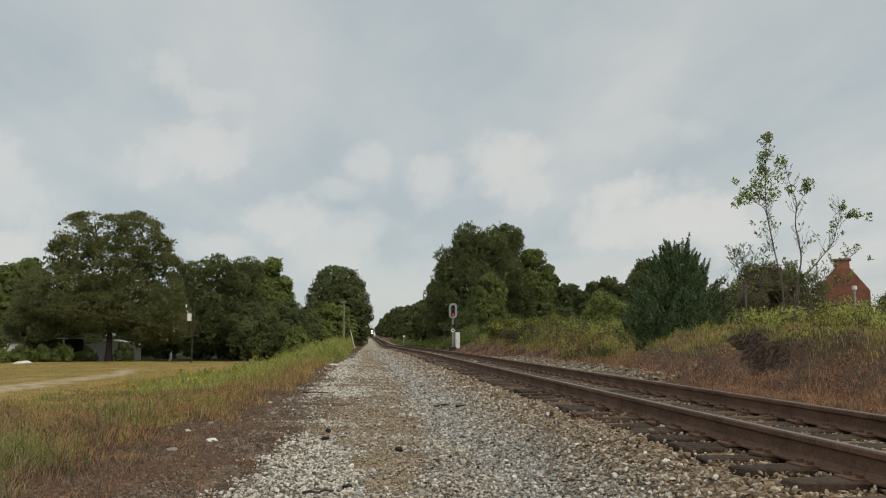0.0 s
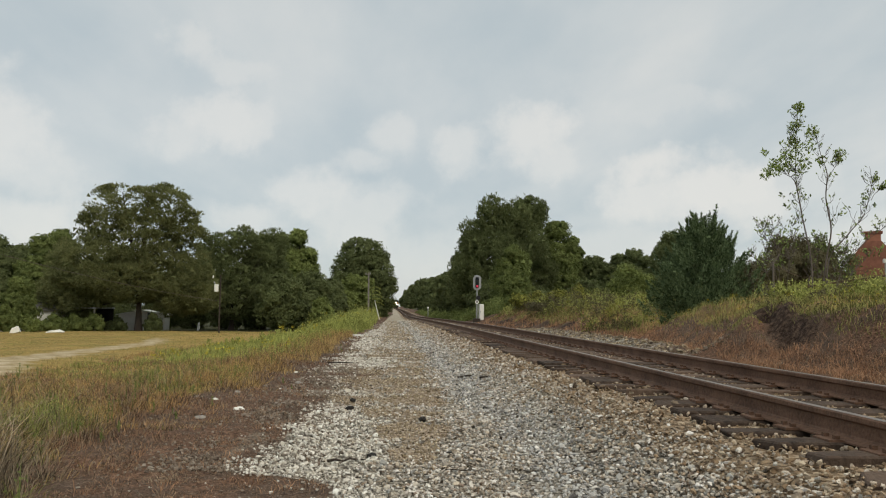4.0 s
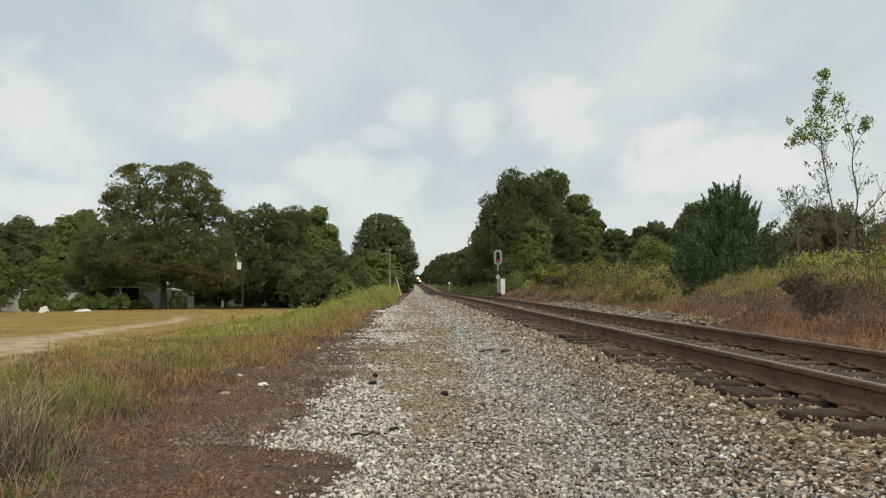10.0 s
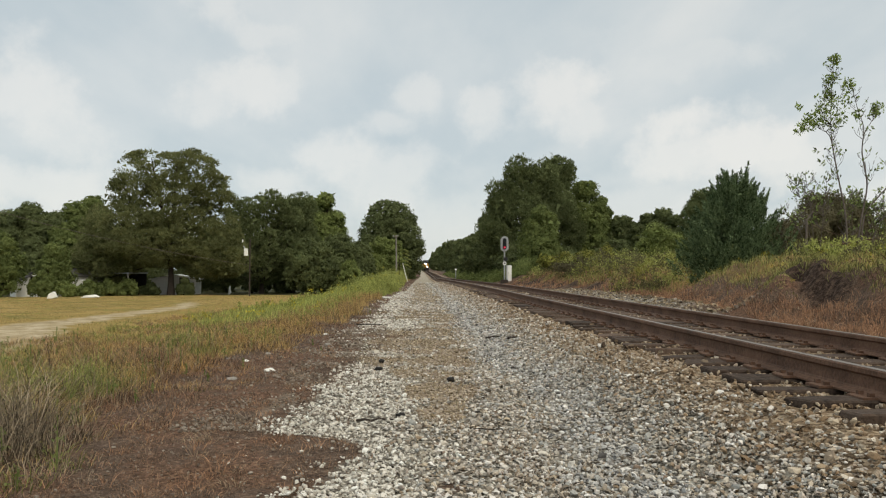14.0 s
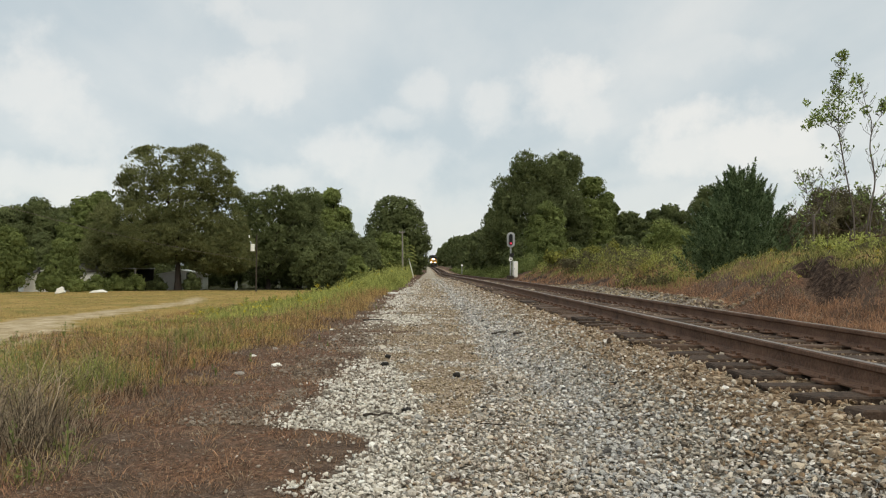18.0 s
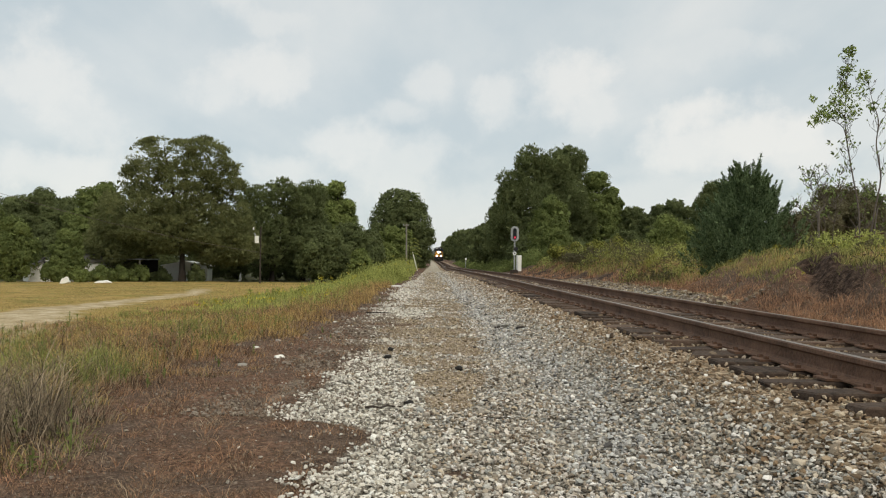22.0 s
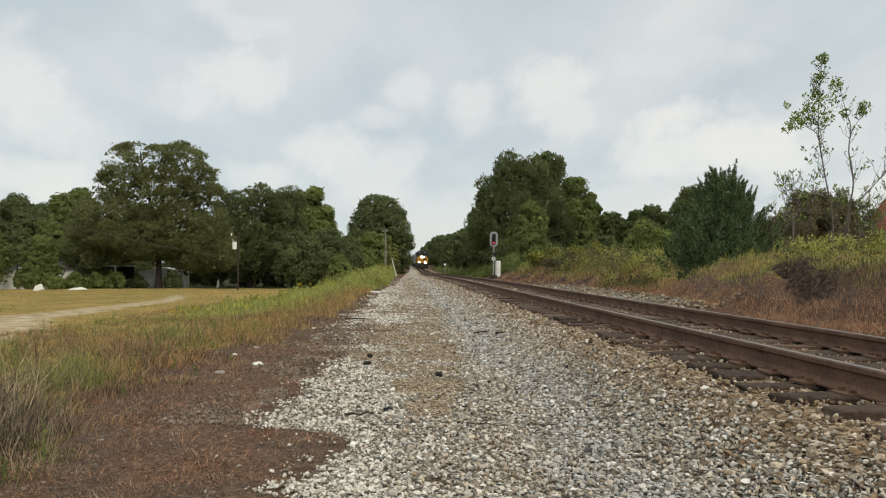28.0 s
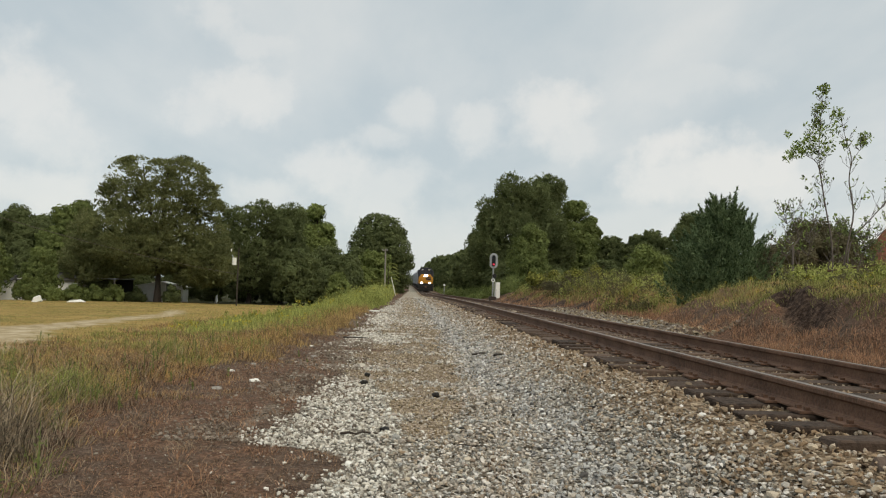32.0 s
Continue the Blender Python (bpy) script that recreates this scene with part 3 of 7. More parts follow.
def leaves(centers, length, width, rng, lift=None, tri=False, face=None):
    """One pointed leaf for each centre, turned at random or along lift; face: the way its flat side looks."""
    n = len(centers)
    u = rng.normal(size=(n, 3))
    if lift is not None:
        u = u * 0.55 + lift
    if face is not None:
        face = face + rng.normal(size=(n, 3)) * 0.38
        u -= face * (np.sum(u * face, 1) / np.sum(face * face, 1))[:, None]
    u /= np.linalg.norm(u, axis=1, keepdims=True)
    w = np.cross(u, rng.normal(size=(n, 3)) if face is None else face)
    w /= np.linalg.norm(w, axis=1, keepdims=True)
    ln = (length * rng.uniform(0.6, 1.4, n))[:, None]
    wd = (width * rng.uniform(0.6, 1.4, n))[:, None]
    c = np.asarray(centers)
    if tri:
        v = np.stack([c - u * ln * 0.4 - w * wd * 0.6, c - u * ln * 0.4 + w * wd * 0.6, c + u * ln * 0.6], 1).reshape(-1, 3)
        return v, np.arange(3 * n).reshape(n, 3)
    v = np.stack([c - u * ln / 2, c + w * wd / 2 - u * ln * 0.05, c + u * ln / 2, c - w * wd / 2 - u * ln * 0.05], 1).reshape(-1, 3)
    return v, np.arange(4 * n).reshape(n, 4)


# ------------------------------------------------------------------ ground
def build_ground():
    def lines(stops):
        out = []
        for a, b, s in stops:
            out.append(np.arange(a, b, s))
        return np.concatenate(out + [[stops[-1][1]]])
    xs = lines([(-2500, -300, 400), (-300, -80, 30), (-80, -20, 4), (-20, -6, 0.7), (-6, 12, 0.16), (12, 22, 0.6), (22, 80, 4), (80, 300, 30), (300, 2500, 400)])
    ys = lines([(-400, -40, 60), (-40, 2, 4), (2, 16, 0.16), (16, 50, 0.5), (50, 120, 2), (120, 600, 12), (600, 3000, 300)])
    X, Y = np.meshgrid(xs, ys)
    Z = ground(X, Y)
    v = np.stack([X, Y, Z], -1).reshape(-1, 3)
    i = np.arange(len(ys) - 1)[:, None] * len(xs) + np.arange(len(xs) - 1)[None]
    f = np.stack([i, i + 1, i + 1 + len(xs), i + len(xs)], -1).reshape(-1, 4)
    me = raw_mesh("ground", v, f, MAT["ground"], smooth=True)
    x, y = v[:, 0], v[:, 1]
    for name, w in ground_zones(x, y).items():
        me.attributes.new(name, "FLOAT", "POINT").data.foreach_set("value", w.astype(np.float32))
    ob = part("ground", me, None, None)
    tagged(ob, "brown soil, pale gravel path and straw coloured field beside the track", "ground", kind="structure")


def weed_edge(y):
    """X at which the tall grass beside the path begins."""
    return np.interp(y, (0, 5.6, 8.8, 14, 21, 28, 35, 53, 80, 120, 160, 300), (-3.1, -2.65, -2.25, -1.7, -1.35, -1.5, -1.3, -0.5, 0.0, 0.6, 1.3, 2.8))


def gravel_edge(y):
    return np.interp(y, (0, 4.3, 5.0, 5.75, 5.95, 7, 8.6, 10, 12, 14.4, 18.7, 26, 35, 53, 80, 116, 160, 250), (-0.3, -0.36, -0.30, -0.35, -0.80, -0.74, -0.62, -0.52, -0.60, -0.75, -0.8, -0.75, -0.55, 0.1, 0.45, 1.0, 1.9, 3.3))


def spot(x, y, cx, cy, rx, ry):
    return np.exp(-((x - cx) / rx) ** 2 - ((y - cy) / ry) ** 2)


def worn(x, y):
    """How far the gravel is trodden into tan dirt: a strip along the path, and bands across it."""
    mid = np.interp(y, (4, 6.2, 8.3, 9.6, 10.6, 15, 22, 40), (0.42, 0.42, 0.50, 0.42, 0.15, 0.2, 0.6, 1.0))
    half = np.interp(y, (4, 6.2, 8.3, 9.6, 10.6, 15, 30), (0.10, 0.20, 0.42, 0.55, 0.95, 0.95, 0.7))
    w = step(1.25, 0.7, np.abs(x - mid) / half) * step(4.6, 7.5, y)
    w = w * (0.72 + 0.45 * wave(x, y * 0.5, 1.1, 71))
    heap = spot(x, y, -0.1, 17.8, 0.8, 1.4) + spot(x, y, 0.5, 26.5, 0.8, 2.6)
    return np.clip(np.maximum(w, mud(x, y)) - 0.9 * heap, 0, 1.2)


def mud(x, y):
    """Bare brown bands that cross the gravel."""
    ragged = 0.8 + 0.4 * wave(x, y, 0.8, 69)
    return ragged * (spot(x, y, -0.4, 14.6, 0.95, 0.75) + spot(x, y, -0.7, 22.5, 0.8, 1.4) + 0.7 * spot(x, y, 0.9, 20.5, 0.4, 1.4) + 0.8 * spot(x, y, 0.1, 33, 1.1, 2.2) + 0.7 * spot(x, y, 0.4, 45, 1.2, 3)
                     + 0.7 * spot(x, y, 0.55, 8.6, 0.16, 0.3) + 0.6 * spot(x, y, -0.05, 12.6, 0.3, 0.3))


def ground_zones(x, y):
    d = x - line_x(y)
    soft = np.interp(y, (5, 7, 12, 30), (0.25, 0.32, 0.5, 0.4))
    gravel = step(-1, 1, (x - gravel_edge(y)) / soft) * step(0.6, 0.0, d)
    gravel = gravel * (1 - 0.95 * spot(x, y, -0.62, 5.35, 0.62, 0.38)) * (1 - 0.8 * spot(x, y, 0.40, 4.45, 0.16, 0.22)) * (1 - 0.6 * spot(x, y, 1.25, 5.45, 0.2, 0.35))
    tan = np.clip(worn(x, y), 0, 1) * gravel
    gravel = gravel * (1 - 0.72 * step(0.3, 0.9, mud(x, y)))
    off = x - gravel_edge(y) + 0.42 + 0.06 * (y - 8)
    silt = np.exp(-(off / 0.17) ** 2) * step(5.6, 6.6, y) * step(12.5, 10, y) * (0.40 + 0.45 * wave(x * 2, y, 1.3, 70))
    gravel = np.maximum(gravel, 0.6 * step(1.9, 2.3, d) * step(3.6, 3.1, d) * step(15, 19, y) * step(40, 32, y))
    earth = step(3.0, 3.4, d) * step(5.3, 4.5, d) * step(22, 26, y) * step(64, 56, y) * (0.75 + 0.5 * wave(x, y, 2.2, 76))
    ballast = step(-2.0, -1.5, d) * step(2.6, 1.9, d)
    mown = step(0.2, -1.2, x - weed_edge(y)) * step(-90, -60, x)
    mown = np.maximum(mown, 0.5 * step(4.0, 4.8, d) * step(60, 50, y))
    mid = np.interp(y, (0, 15.2, 18.5, 21.8, 26, 31.3, 38.5, 48, 62), (-5.5, -7.9, -9.1, -9.9, -10.1, -10.5, -10.9, -13.3, -16.5))
    drive = np.exp(-((x - mid) / np.interp(y, (10, 20, 30, 50), (1.9, 1.45, 1.1, 1.1))) ** 2) * step(60, 42, y) * np.interp(y, (10, 25, 40), (0.84, 0.72, 0.6))
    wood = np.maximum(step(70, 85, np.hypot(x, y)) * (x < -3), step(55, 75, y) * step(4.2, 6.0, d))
    # mask of the shade painted into the hollow under the bank's lip
    shade_and_earth = np.exp(-((y - 14.9) / 1.8) ** 4 - ((d - 4.12 - 0.12 * wave(0 * x, y, 1.6, 9)) / 0.36) ** 2) * (0.9 + 0.3 * wave(x, y, 0.55, 72))
    mown = mown * (1 - np.exp(-((y - 31.0) / 3.5) ** 4 - ((d - 4.1) / 0.9) ** 4))
    # far path, where the gap shade is left out of the gravel colour
    unshaded = step(28, 60, y) * step(-1.5, -2.2, d)
    return dict(unshaded=unshaded, shade_and_earth=np.maximum(shade_and_earth, 0.75 * earth), silt=silt, tan=tan, gravel=gravel, ballast=ballast, mown=mown, drive=drive, wood=wood)


build_ground()


# ------------------------------------------------------------------ track
def rail_profile():
    return [(-0.075, 0.0), (0.075, 0.0), (0.075, 0.012), (0.02, 0.03), (0.009, 0.045), (0.009, 0.125), (0.036, 0.142), (0.037, 0.172),
            (0.028, 0.180), (-0.028, 0.180), (-0.037, 0.172), (-0.036, 0.142), (-0.009, 0.125), (-0.009, 0.045), (-0.02, 0.03), (-0.075, 0.012)]


def sweep(profile, ys, offset, lift=0.0):
    pr = np.array(profile)
    x0, z0 = line_x(ys) + offset, line_z(ys) + lift
    v = np.stack([x0[:, None] + pr[None, :, 0], np.repeat(ys[:, None], len(pr), 1), z0[:, None] + pr[None, :, 1]], -1).reshape(-1, 3)
    k = len(pr)
    f = []
    for i in range(len(ys) - 1):
        a = i * k + np.arange(k)
        b = i * k + (np.arange(k) + 1) % k
        f.append(np.stack([a, b, b + k, a + k], 1))
    return v, np.concatenate(f)


TIES = []


def build_track():
    track = thing("railway_track", Matrix(), "rusty single railway track with dark timber ties on stone ballast", "railway track")
    ys = np.concatenate([np.arange(-40, 40, 4.0), np.arange(40, 860, 10.0)])
    for side in (-0.7525, 0.7525):
        v, f = sweep(rail_profile(), ys, side)
        rail = part("rail", raw_mesh("rail", v, f, MAT["rust"]), None, track, "rusty steel rail")
        crown = [(-0.027, 0.1805), (0.027, 0.1805), (0.027, 0.1825), (-0.027, 0.1825)]
        v, f = sweep(crown, ys, side)
        part("running_surface", raw_mesh("running_surface", v, f, MAT["railtop"]), None, rail, "worn rail head")
    # ties: some shapes with cracked, uneven ends, shared between the pieces
    rng = np.random.RandomState(11)
    shapes = []
    for k in range(6):
        bm = bmesh.new()
        bmesh.ops.create_cube(bm, size=1, matrix=Matrix.Diagonal((2.59, 0.225, 0.17, 1)))
        bmesh.ops.subdivide_edges(bm, edges=[e for e in bm.edges if abs(e.verts[0].co.x - e.verts[1].co.x) > 1], cuts=4)
        for v in bm.verts:
            end = abs(v.co.x) > 1.2
            v.co += Vector((rng.normal() * (0.03 if end else 0), rng.normal() * 0.008, rng.normal() * (0.010 if end else 0.005)))
        bmesh.ops.bevel(bm, geom=[e for e in bm.edges if len(e.link_faces) == 2 and e.calc_face_angle() > 0.6], offset=0.012, segments=1, affect="EDGES")
        me = bpy.data.meshes.new("tie")
        bm.to_mesh(me)
        bm.free()
        me.materials.append(MAT["tie"])
        shapes.append(me)
    plate = bpy.data.meshes.new("tie_plate")
    bm = box(0.34, 0.19, 0.022, bevel=0.005)
    for sx in (-0.1, 0.1):
        for sy in (-0.06, 0.06):
            box(0.035, 0.03, 0.03, sx, sy, 0.02, bm=bm)
    bm.to_mesh(plate)
    bm.free()
    plate.materials.append(MAT["rust"])
    rest = []
    y, count = 1.3 - 0.512 * 22, 0
    while y < 560:
        x, z = float(line_x(y)), float(line_z(y))
        slide, sink = rng.normal() * 0.035, rng.uniform(-0.015, 0.006)
        m = pose(x + slide, y, z - 0.087 + sink, rng.normal() * 1.2, rng.normal() * 0.15, rng.normal() * 0.9)
        TIES.append(y)
        if count < 290:
            tie = part("tie", shapes[count % 6], None, track, m=m)
            if y < 26:
                for side in (-0.7525, 0.7525):
                    part("tie_plate", plate, None, tie, m=pose(side - slide, 0, 0.092 - sink, 0, 0, 0))
        else:
            c = np.array([(sx * 1.295, sy * 0.112, sz * 0.085) for sx in (-1, 1) for sy in (-1, 1) for sz in (-1, 1)]) + [x, y, z - 0.087]
            rest.append((c, np.array([(0, 1, 3, 2), (4, 6, 7, 5), (0, 4, 5, 1), (2, 3, 7, 6), (1, 5, 7, 3), (0, 2, 6, 4)])))
        y += 0.512 + rng.normal() * 0.03
        count += 1
    ob = part("tie", raw_mesh("far_ties", *gather(rest), MAT["tie"]), None, track, "far dark timber ties")
    tagged(ob, kind="stuff")


build_track()


# ------------------------------------------------------------------ loose stone
def stones(name, xy, size, mat, label, seed, flat=0.8, sink=0.15, plump=False):
    """Many broken stones, each an uneven hull with its own edges."""
    rng = np.random.RandomState(seed)
    if plump:
        phi = (1 + 5**0.5) / 2
        ico = np.array([(-1, phi, 0), (1, phi, 0), (-1, -phi, 0), (1, -phi, 0), (0, -1, phi), (0, 1, phi), (0, -1, -phi), (0, 1, -phi), (phi, 0, -1), (phi, 0, 1), (-phi, 0, -1), (-phi, 0, 1)]) / 1.9
        tri = np.array([(0, 11, 5), (0, 5, 1), (0, 1, 7), (0, 7, 10), (0, 10, 11), (1, 5, 9), (5, 11, 4), (11, 10, 2), (7, 1, 8), (3, 9, 4), (3, 4, 2), (3, 8, 9), (4, 9, 5), (2, 4, 11), (9, 8, 1)])
    else:
        ico = np.array([(sx, sy, sz) for sx in (-1, 1) for sy in (-1, 1) for sz in (-1, 1)]) * 0.62
        tri = np.array([(0, 1, 3, 2), (4, 6, 7, 5), (0, 4, 5, 1), (2, 3, 7, 6), (1, 5, 7, 3)])
    corners = len(ico)
    n = len(xy)
    v = ico[None] * rng.uniform(0.72 if plump else 0.68, 1.2 if plump else 1.22, (n, corners, 1)) * rng.uniform(0.5, 1.2, (n, 1, 3)) * [1.35, 0.95, flat]
    # one or two flat broken sides to each stone
    for _ in range(2 if plump else 0):
        cut = rng.normal(size=(n, 1, 3))
        cut /= np.linalg.norm(cut, axis=2, keepdims=True)
        over = np.maximum(0, np.sum(v * cut, 2, keepdims=True) - rng.uniform(0.22, 0.5, (n, 1, 1)))
        v = v - over * cut
    a, b = rng.uniform(0, 6.28, n), rng.normal(size=n) * 0.9
    ca, sa, cb, sb = np.cos(a), np.sin(a), np.cos(b), np.sin(b)
    x, y, z = v[..., 0], v[..., 1], v[..., 2]
    y, z = y * cb[:, None] - z * sb[:, None], y * sb[:, None] + z * cb[:, None]
    x, y = x * ca[:, None] - y * sa[:, None], x * sa[:, None] + y * ca[:, None]
    s = (np.asarray(size) * np.exp(rng.normal(size=n) * 0.24))[:, None] / 2
    gx, gy = xy[:, 0:1], xy[:, 1:2]
    gz = ground(xy[:, 0], xy[:, 1])[:, None] + s * flat * (1 - 2 * sink) + (rng.uniform(0, 1.1, (n, 1)) * s if plump else 0)
    pts = np.stack([x * s + gx, y * s + gy, z * s + gz], -1).reshape(-1, 3)
    faces = (np.arange(n)[:, None, None] * corners + tri[None]).reshape(-1, tri.shape[1])
    ob = part(name, raw_mesh(name, pts, faces, mat), None, None)
    return tagged(ob, label, "gravel", kind="stuff")


def scatter(n, x0, x1, y0, y1, seed, near=0.0):
    """Random places, denser towards y0 where near is above nought."""
    rng = np.random.RandomState(seed)
    u = rng.uniform(0, 1, n) ** (1 + near)
    return np.stack([rng.uniform(x0, x1, n), y0 + (y1 - y0) * u], 1), rng


def build_stones():
    xy, rng = scatter(128000, -1.8, 2.7, 2.9, 78, 21, near=2.5)
    d = xy[:, 0] - line_x(xy[:, 1])
    zone = ground_zones(xy[:, 0], xy[:, 1])["gravel"] + 0.25 * wave(xy[:, 0], xy[:, 1], 0.9, 31) + rng.normal(size=len(xy)) * 0.2
    fade = rng.uniform(0, 1, len(xy)) < np.interp(xy[:, 1], (30, 50, 76), (1.0, 0.6, 0.05))
    xy = xy[fade & (zone > 0.46) & (xy[:, 0] > gravel_edge(xy[:, 1]) - np.interp(xy[:, 1], (5, 8, 14), (0.22, 0.35, 0.55))) & (d + rng.normal(size=len(d)) * 0.14 < -1.6)]
    size = np.interp(xy[:, 1], (4, 9, 20, 40, 78), (0.028, 0.032, 0.044, 0.062, 0.08))
    tan = worn(xy[:, 0], xy[:, 1]) + rng.normal(size=len(xy)) * 0.22 > 0.42
    thin = ~tan | (rng.uniform(0, 1, len(xy)) < 0.8)
    xy, size, tan = xy[thin], size[thin], tan[thin]
    rng = np.random.RandomState(19)
    white = 0.5 * wave(xy[:, 0], xy[:, 1], 1.6, 33) - 1.5 * (xy[:, 0] - np.interp(xy[:, 1], (5, 8, 12), (0.35, 0.15, -0.1))) + rng.normal(size=len(xy)) * 0.4 > 0
    white |= spot(xy[:, 0], xy[:, 1], -0.1, 17.8, 0.9, 1.6) > rng.uniform(0.2, 0.9, len(xy))
    blue = (np.exp(-((xy[:, 0] - 1.55 - 0.1 * np.sin(xy[:, 1])) / 0.38) ** 2) + 0.2 * wave(xy[:, 0], xy[:, 1], 1.0, 32) > rng.uniform(0.25, 1.2, len(xy))) & ~tan & ~white
    size = np.where(tan, size * 0.66, np.where(white, size * 0.95, size))
    stones("fine_gravel", xy[tan], size[tan], MAT["stone_tan"], "fine tan gravel worn along the path", 21)
    stones("blue_grey_gravel", xy[blue], size[blue], MAT["stone_blue"], "fresh blue-grey crushed stone spread along the path", 18, plump=True)
    rest = ~tan & ~blue
    xy, size, white = xy[rest], size[rest], white[rest]
    near = xy[:, 1] < 8.5
    for sort, mat, name, label, seed in ((white, "stone_white", "pale_gravel", "pale crushed limestone spread beside the track", 22), (~white, "stone_grey", "grey_gravel", "grey crushed stone gravel beside the track", 23)):
        stones(name, xy[sort & near], size[sort & near], MAT[mat], label, seed, plump=True)
        stones(name, xy[sort & ~near], size[sort & ~near], MAT[mat], label, seed + 50)
    # plain coarse gravel behind the viewpoint
    xy, rng = scatter(7000, -0.4, 2.4, -4.5, 2.95, 14)
    stones("grey_gravel", xy, rng.uniform(0.03, 0.055, len(xy)), MAT["stone_grey"], "grey crushed stone gravel beside the track", 13)
    xy, rng = scatter(38000, 1.7, 6.4, 2.7, 70, 24, near=2.0)
    d = xy[:, 0] - line_x(xy[:, 1])
    row = np.array(TIES)
    gap = np.abs(xy[:, 1] - row[np.abs(row[None, :150] - xy[:, 1:2]).argmin(1)])
    keep = (np.abs(d) + rng.normal(size=len(d)) * 0.12 < 1.85) & ((np.abs(d) > 1.24) | (gap > 0.12) | ((np.abs(d) < 0.64) & (rng.uniform(0, 1, len(d)) < 0.75)) | (rng.uniform(0, 1, len(d)) < 0.06))
    keep &= ~((d > 1.6) & (xy[:, 1] > 50))
    keep = keep & (rng.uniform(0, 1, len(d)) < np.interp(xy[:, 1], (30, 70), (1.0, 0.1)))
    xy, d = xy[keep], d[keep]
    size = np.interp(xy[:, 1], (4, 9, 20, 40, 70), (0.034, 0.038, 0.048, 0.07, 0.1)) * np.where(np.abs(d) < 0.75, 0.85, 1.0)
    near = (xy[:, 1] < 9) & (d < -0.8)
    stones("track_ballast", xy[near], size[near], MAT["stone_brown"], "rust-stained stone ballast beside the ties", 25, plump=True)
    stones("track_ballast", xy[~near], size[~near], MAT["stone_brown"], "rust-stained stone ballast between and beside the ties", 75)
    xy, rng = scatter(3600, 6.1, 7.35, 15.4, 37, 26)
    xy = xy[wave(xy[:, 0] * 2, xy[:, 1], 2.0, 25) + rng.normal(size=len(xy)) * 0.4 > -0.25]
    xy2, rng2 = scatter(1900, 6.15, 7.3, 15.6, 37, 22)
    stones("pale_rubble", xy2, rng2.uniform(0.03, 0.085, len(xy2)), MAT["stone_tan"], "pale broken stone along the foot of the bank", 28)
    stones("rubble", xy, rng.uniform(0.025, 0.075, len(xy)), MAT["dirt_stone"], "dusty broken stone along the foot of the bank", 27)
    xy, rng = scatter(12000, -1.9, -0.3, 6.0, 17, 20, near=0.4)
    xy = xy[(wave(xy[:, 0], xy[:, 1] * 0.5, 1.1, 18) + rng.normal(size=len(xy)) * 0.3 > -0.05) & (xy[:, 0] > weed_edge(xy[:, 1]) + 0.45) & (xy[:, 0] > gravel_edge(xy[:, 1]) - 0.75 + rng.normal(size=len(xy)) * 0.15)]
    stones("strewn_gravel", xy, np.interp(xy[:, 1], (6, 19), (0.022, 0.04)) * np.random.RandomState(17).uniform(0.5, 1.5, len(xy)), MAT["dirt_stone"], "thin strewn grey gravel trodden into dirt", 16)
    xy, rng = scatter(6500, -2.4, -0.2, 3.6, 26, 28, near=0.5)
    stones("scattered_stones", xy, np.interp(xy[:, 1], (4, 9, 26), (0.009, 0.016, 0.036)) * rng.uniform(0.4, 1.7, len(xy)), MAT["dirt_stone"], "scattered pale stones on brown dirt", 29)


def stray_stones():
    """Single pale stones strewn from the gravel onto the dirt."""
    xy, rng = scatter(2600, -1.5, 0.2, 4.2, 12, 98, near=0.8)
    near = np.maximum(ground_zones(xy[:, 0], xy[:, 1])["gravel"], np.exp(-np.abs(xy[:, 0] - gravel_edge(xy[:, 1])) / 0.22) * 0.8)
    xy = xy[rng.uniform(0, 1.3, len(xy)) < near * 0.45]
    stones("stray_gravel", xy, rng.uniform(0.016, 0.034, len(xy)), MAT["stone_white"], "single pale stones strewn onto brown dirt", 99, plump=True)


build_stones()
stray_stones()


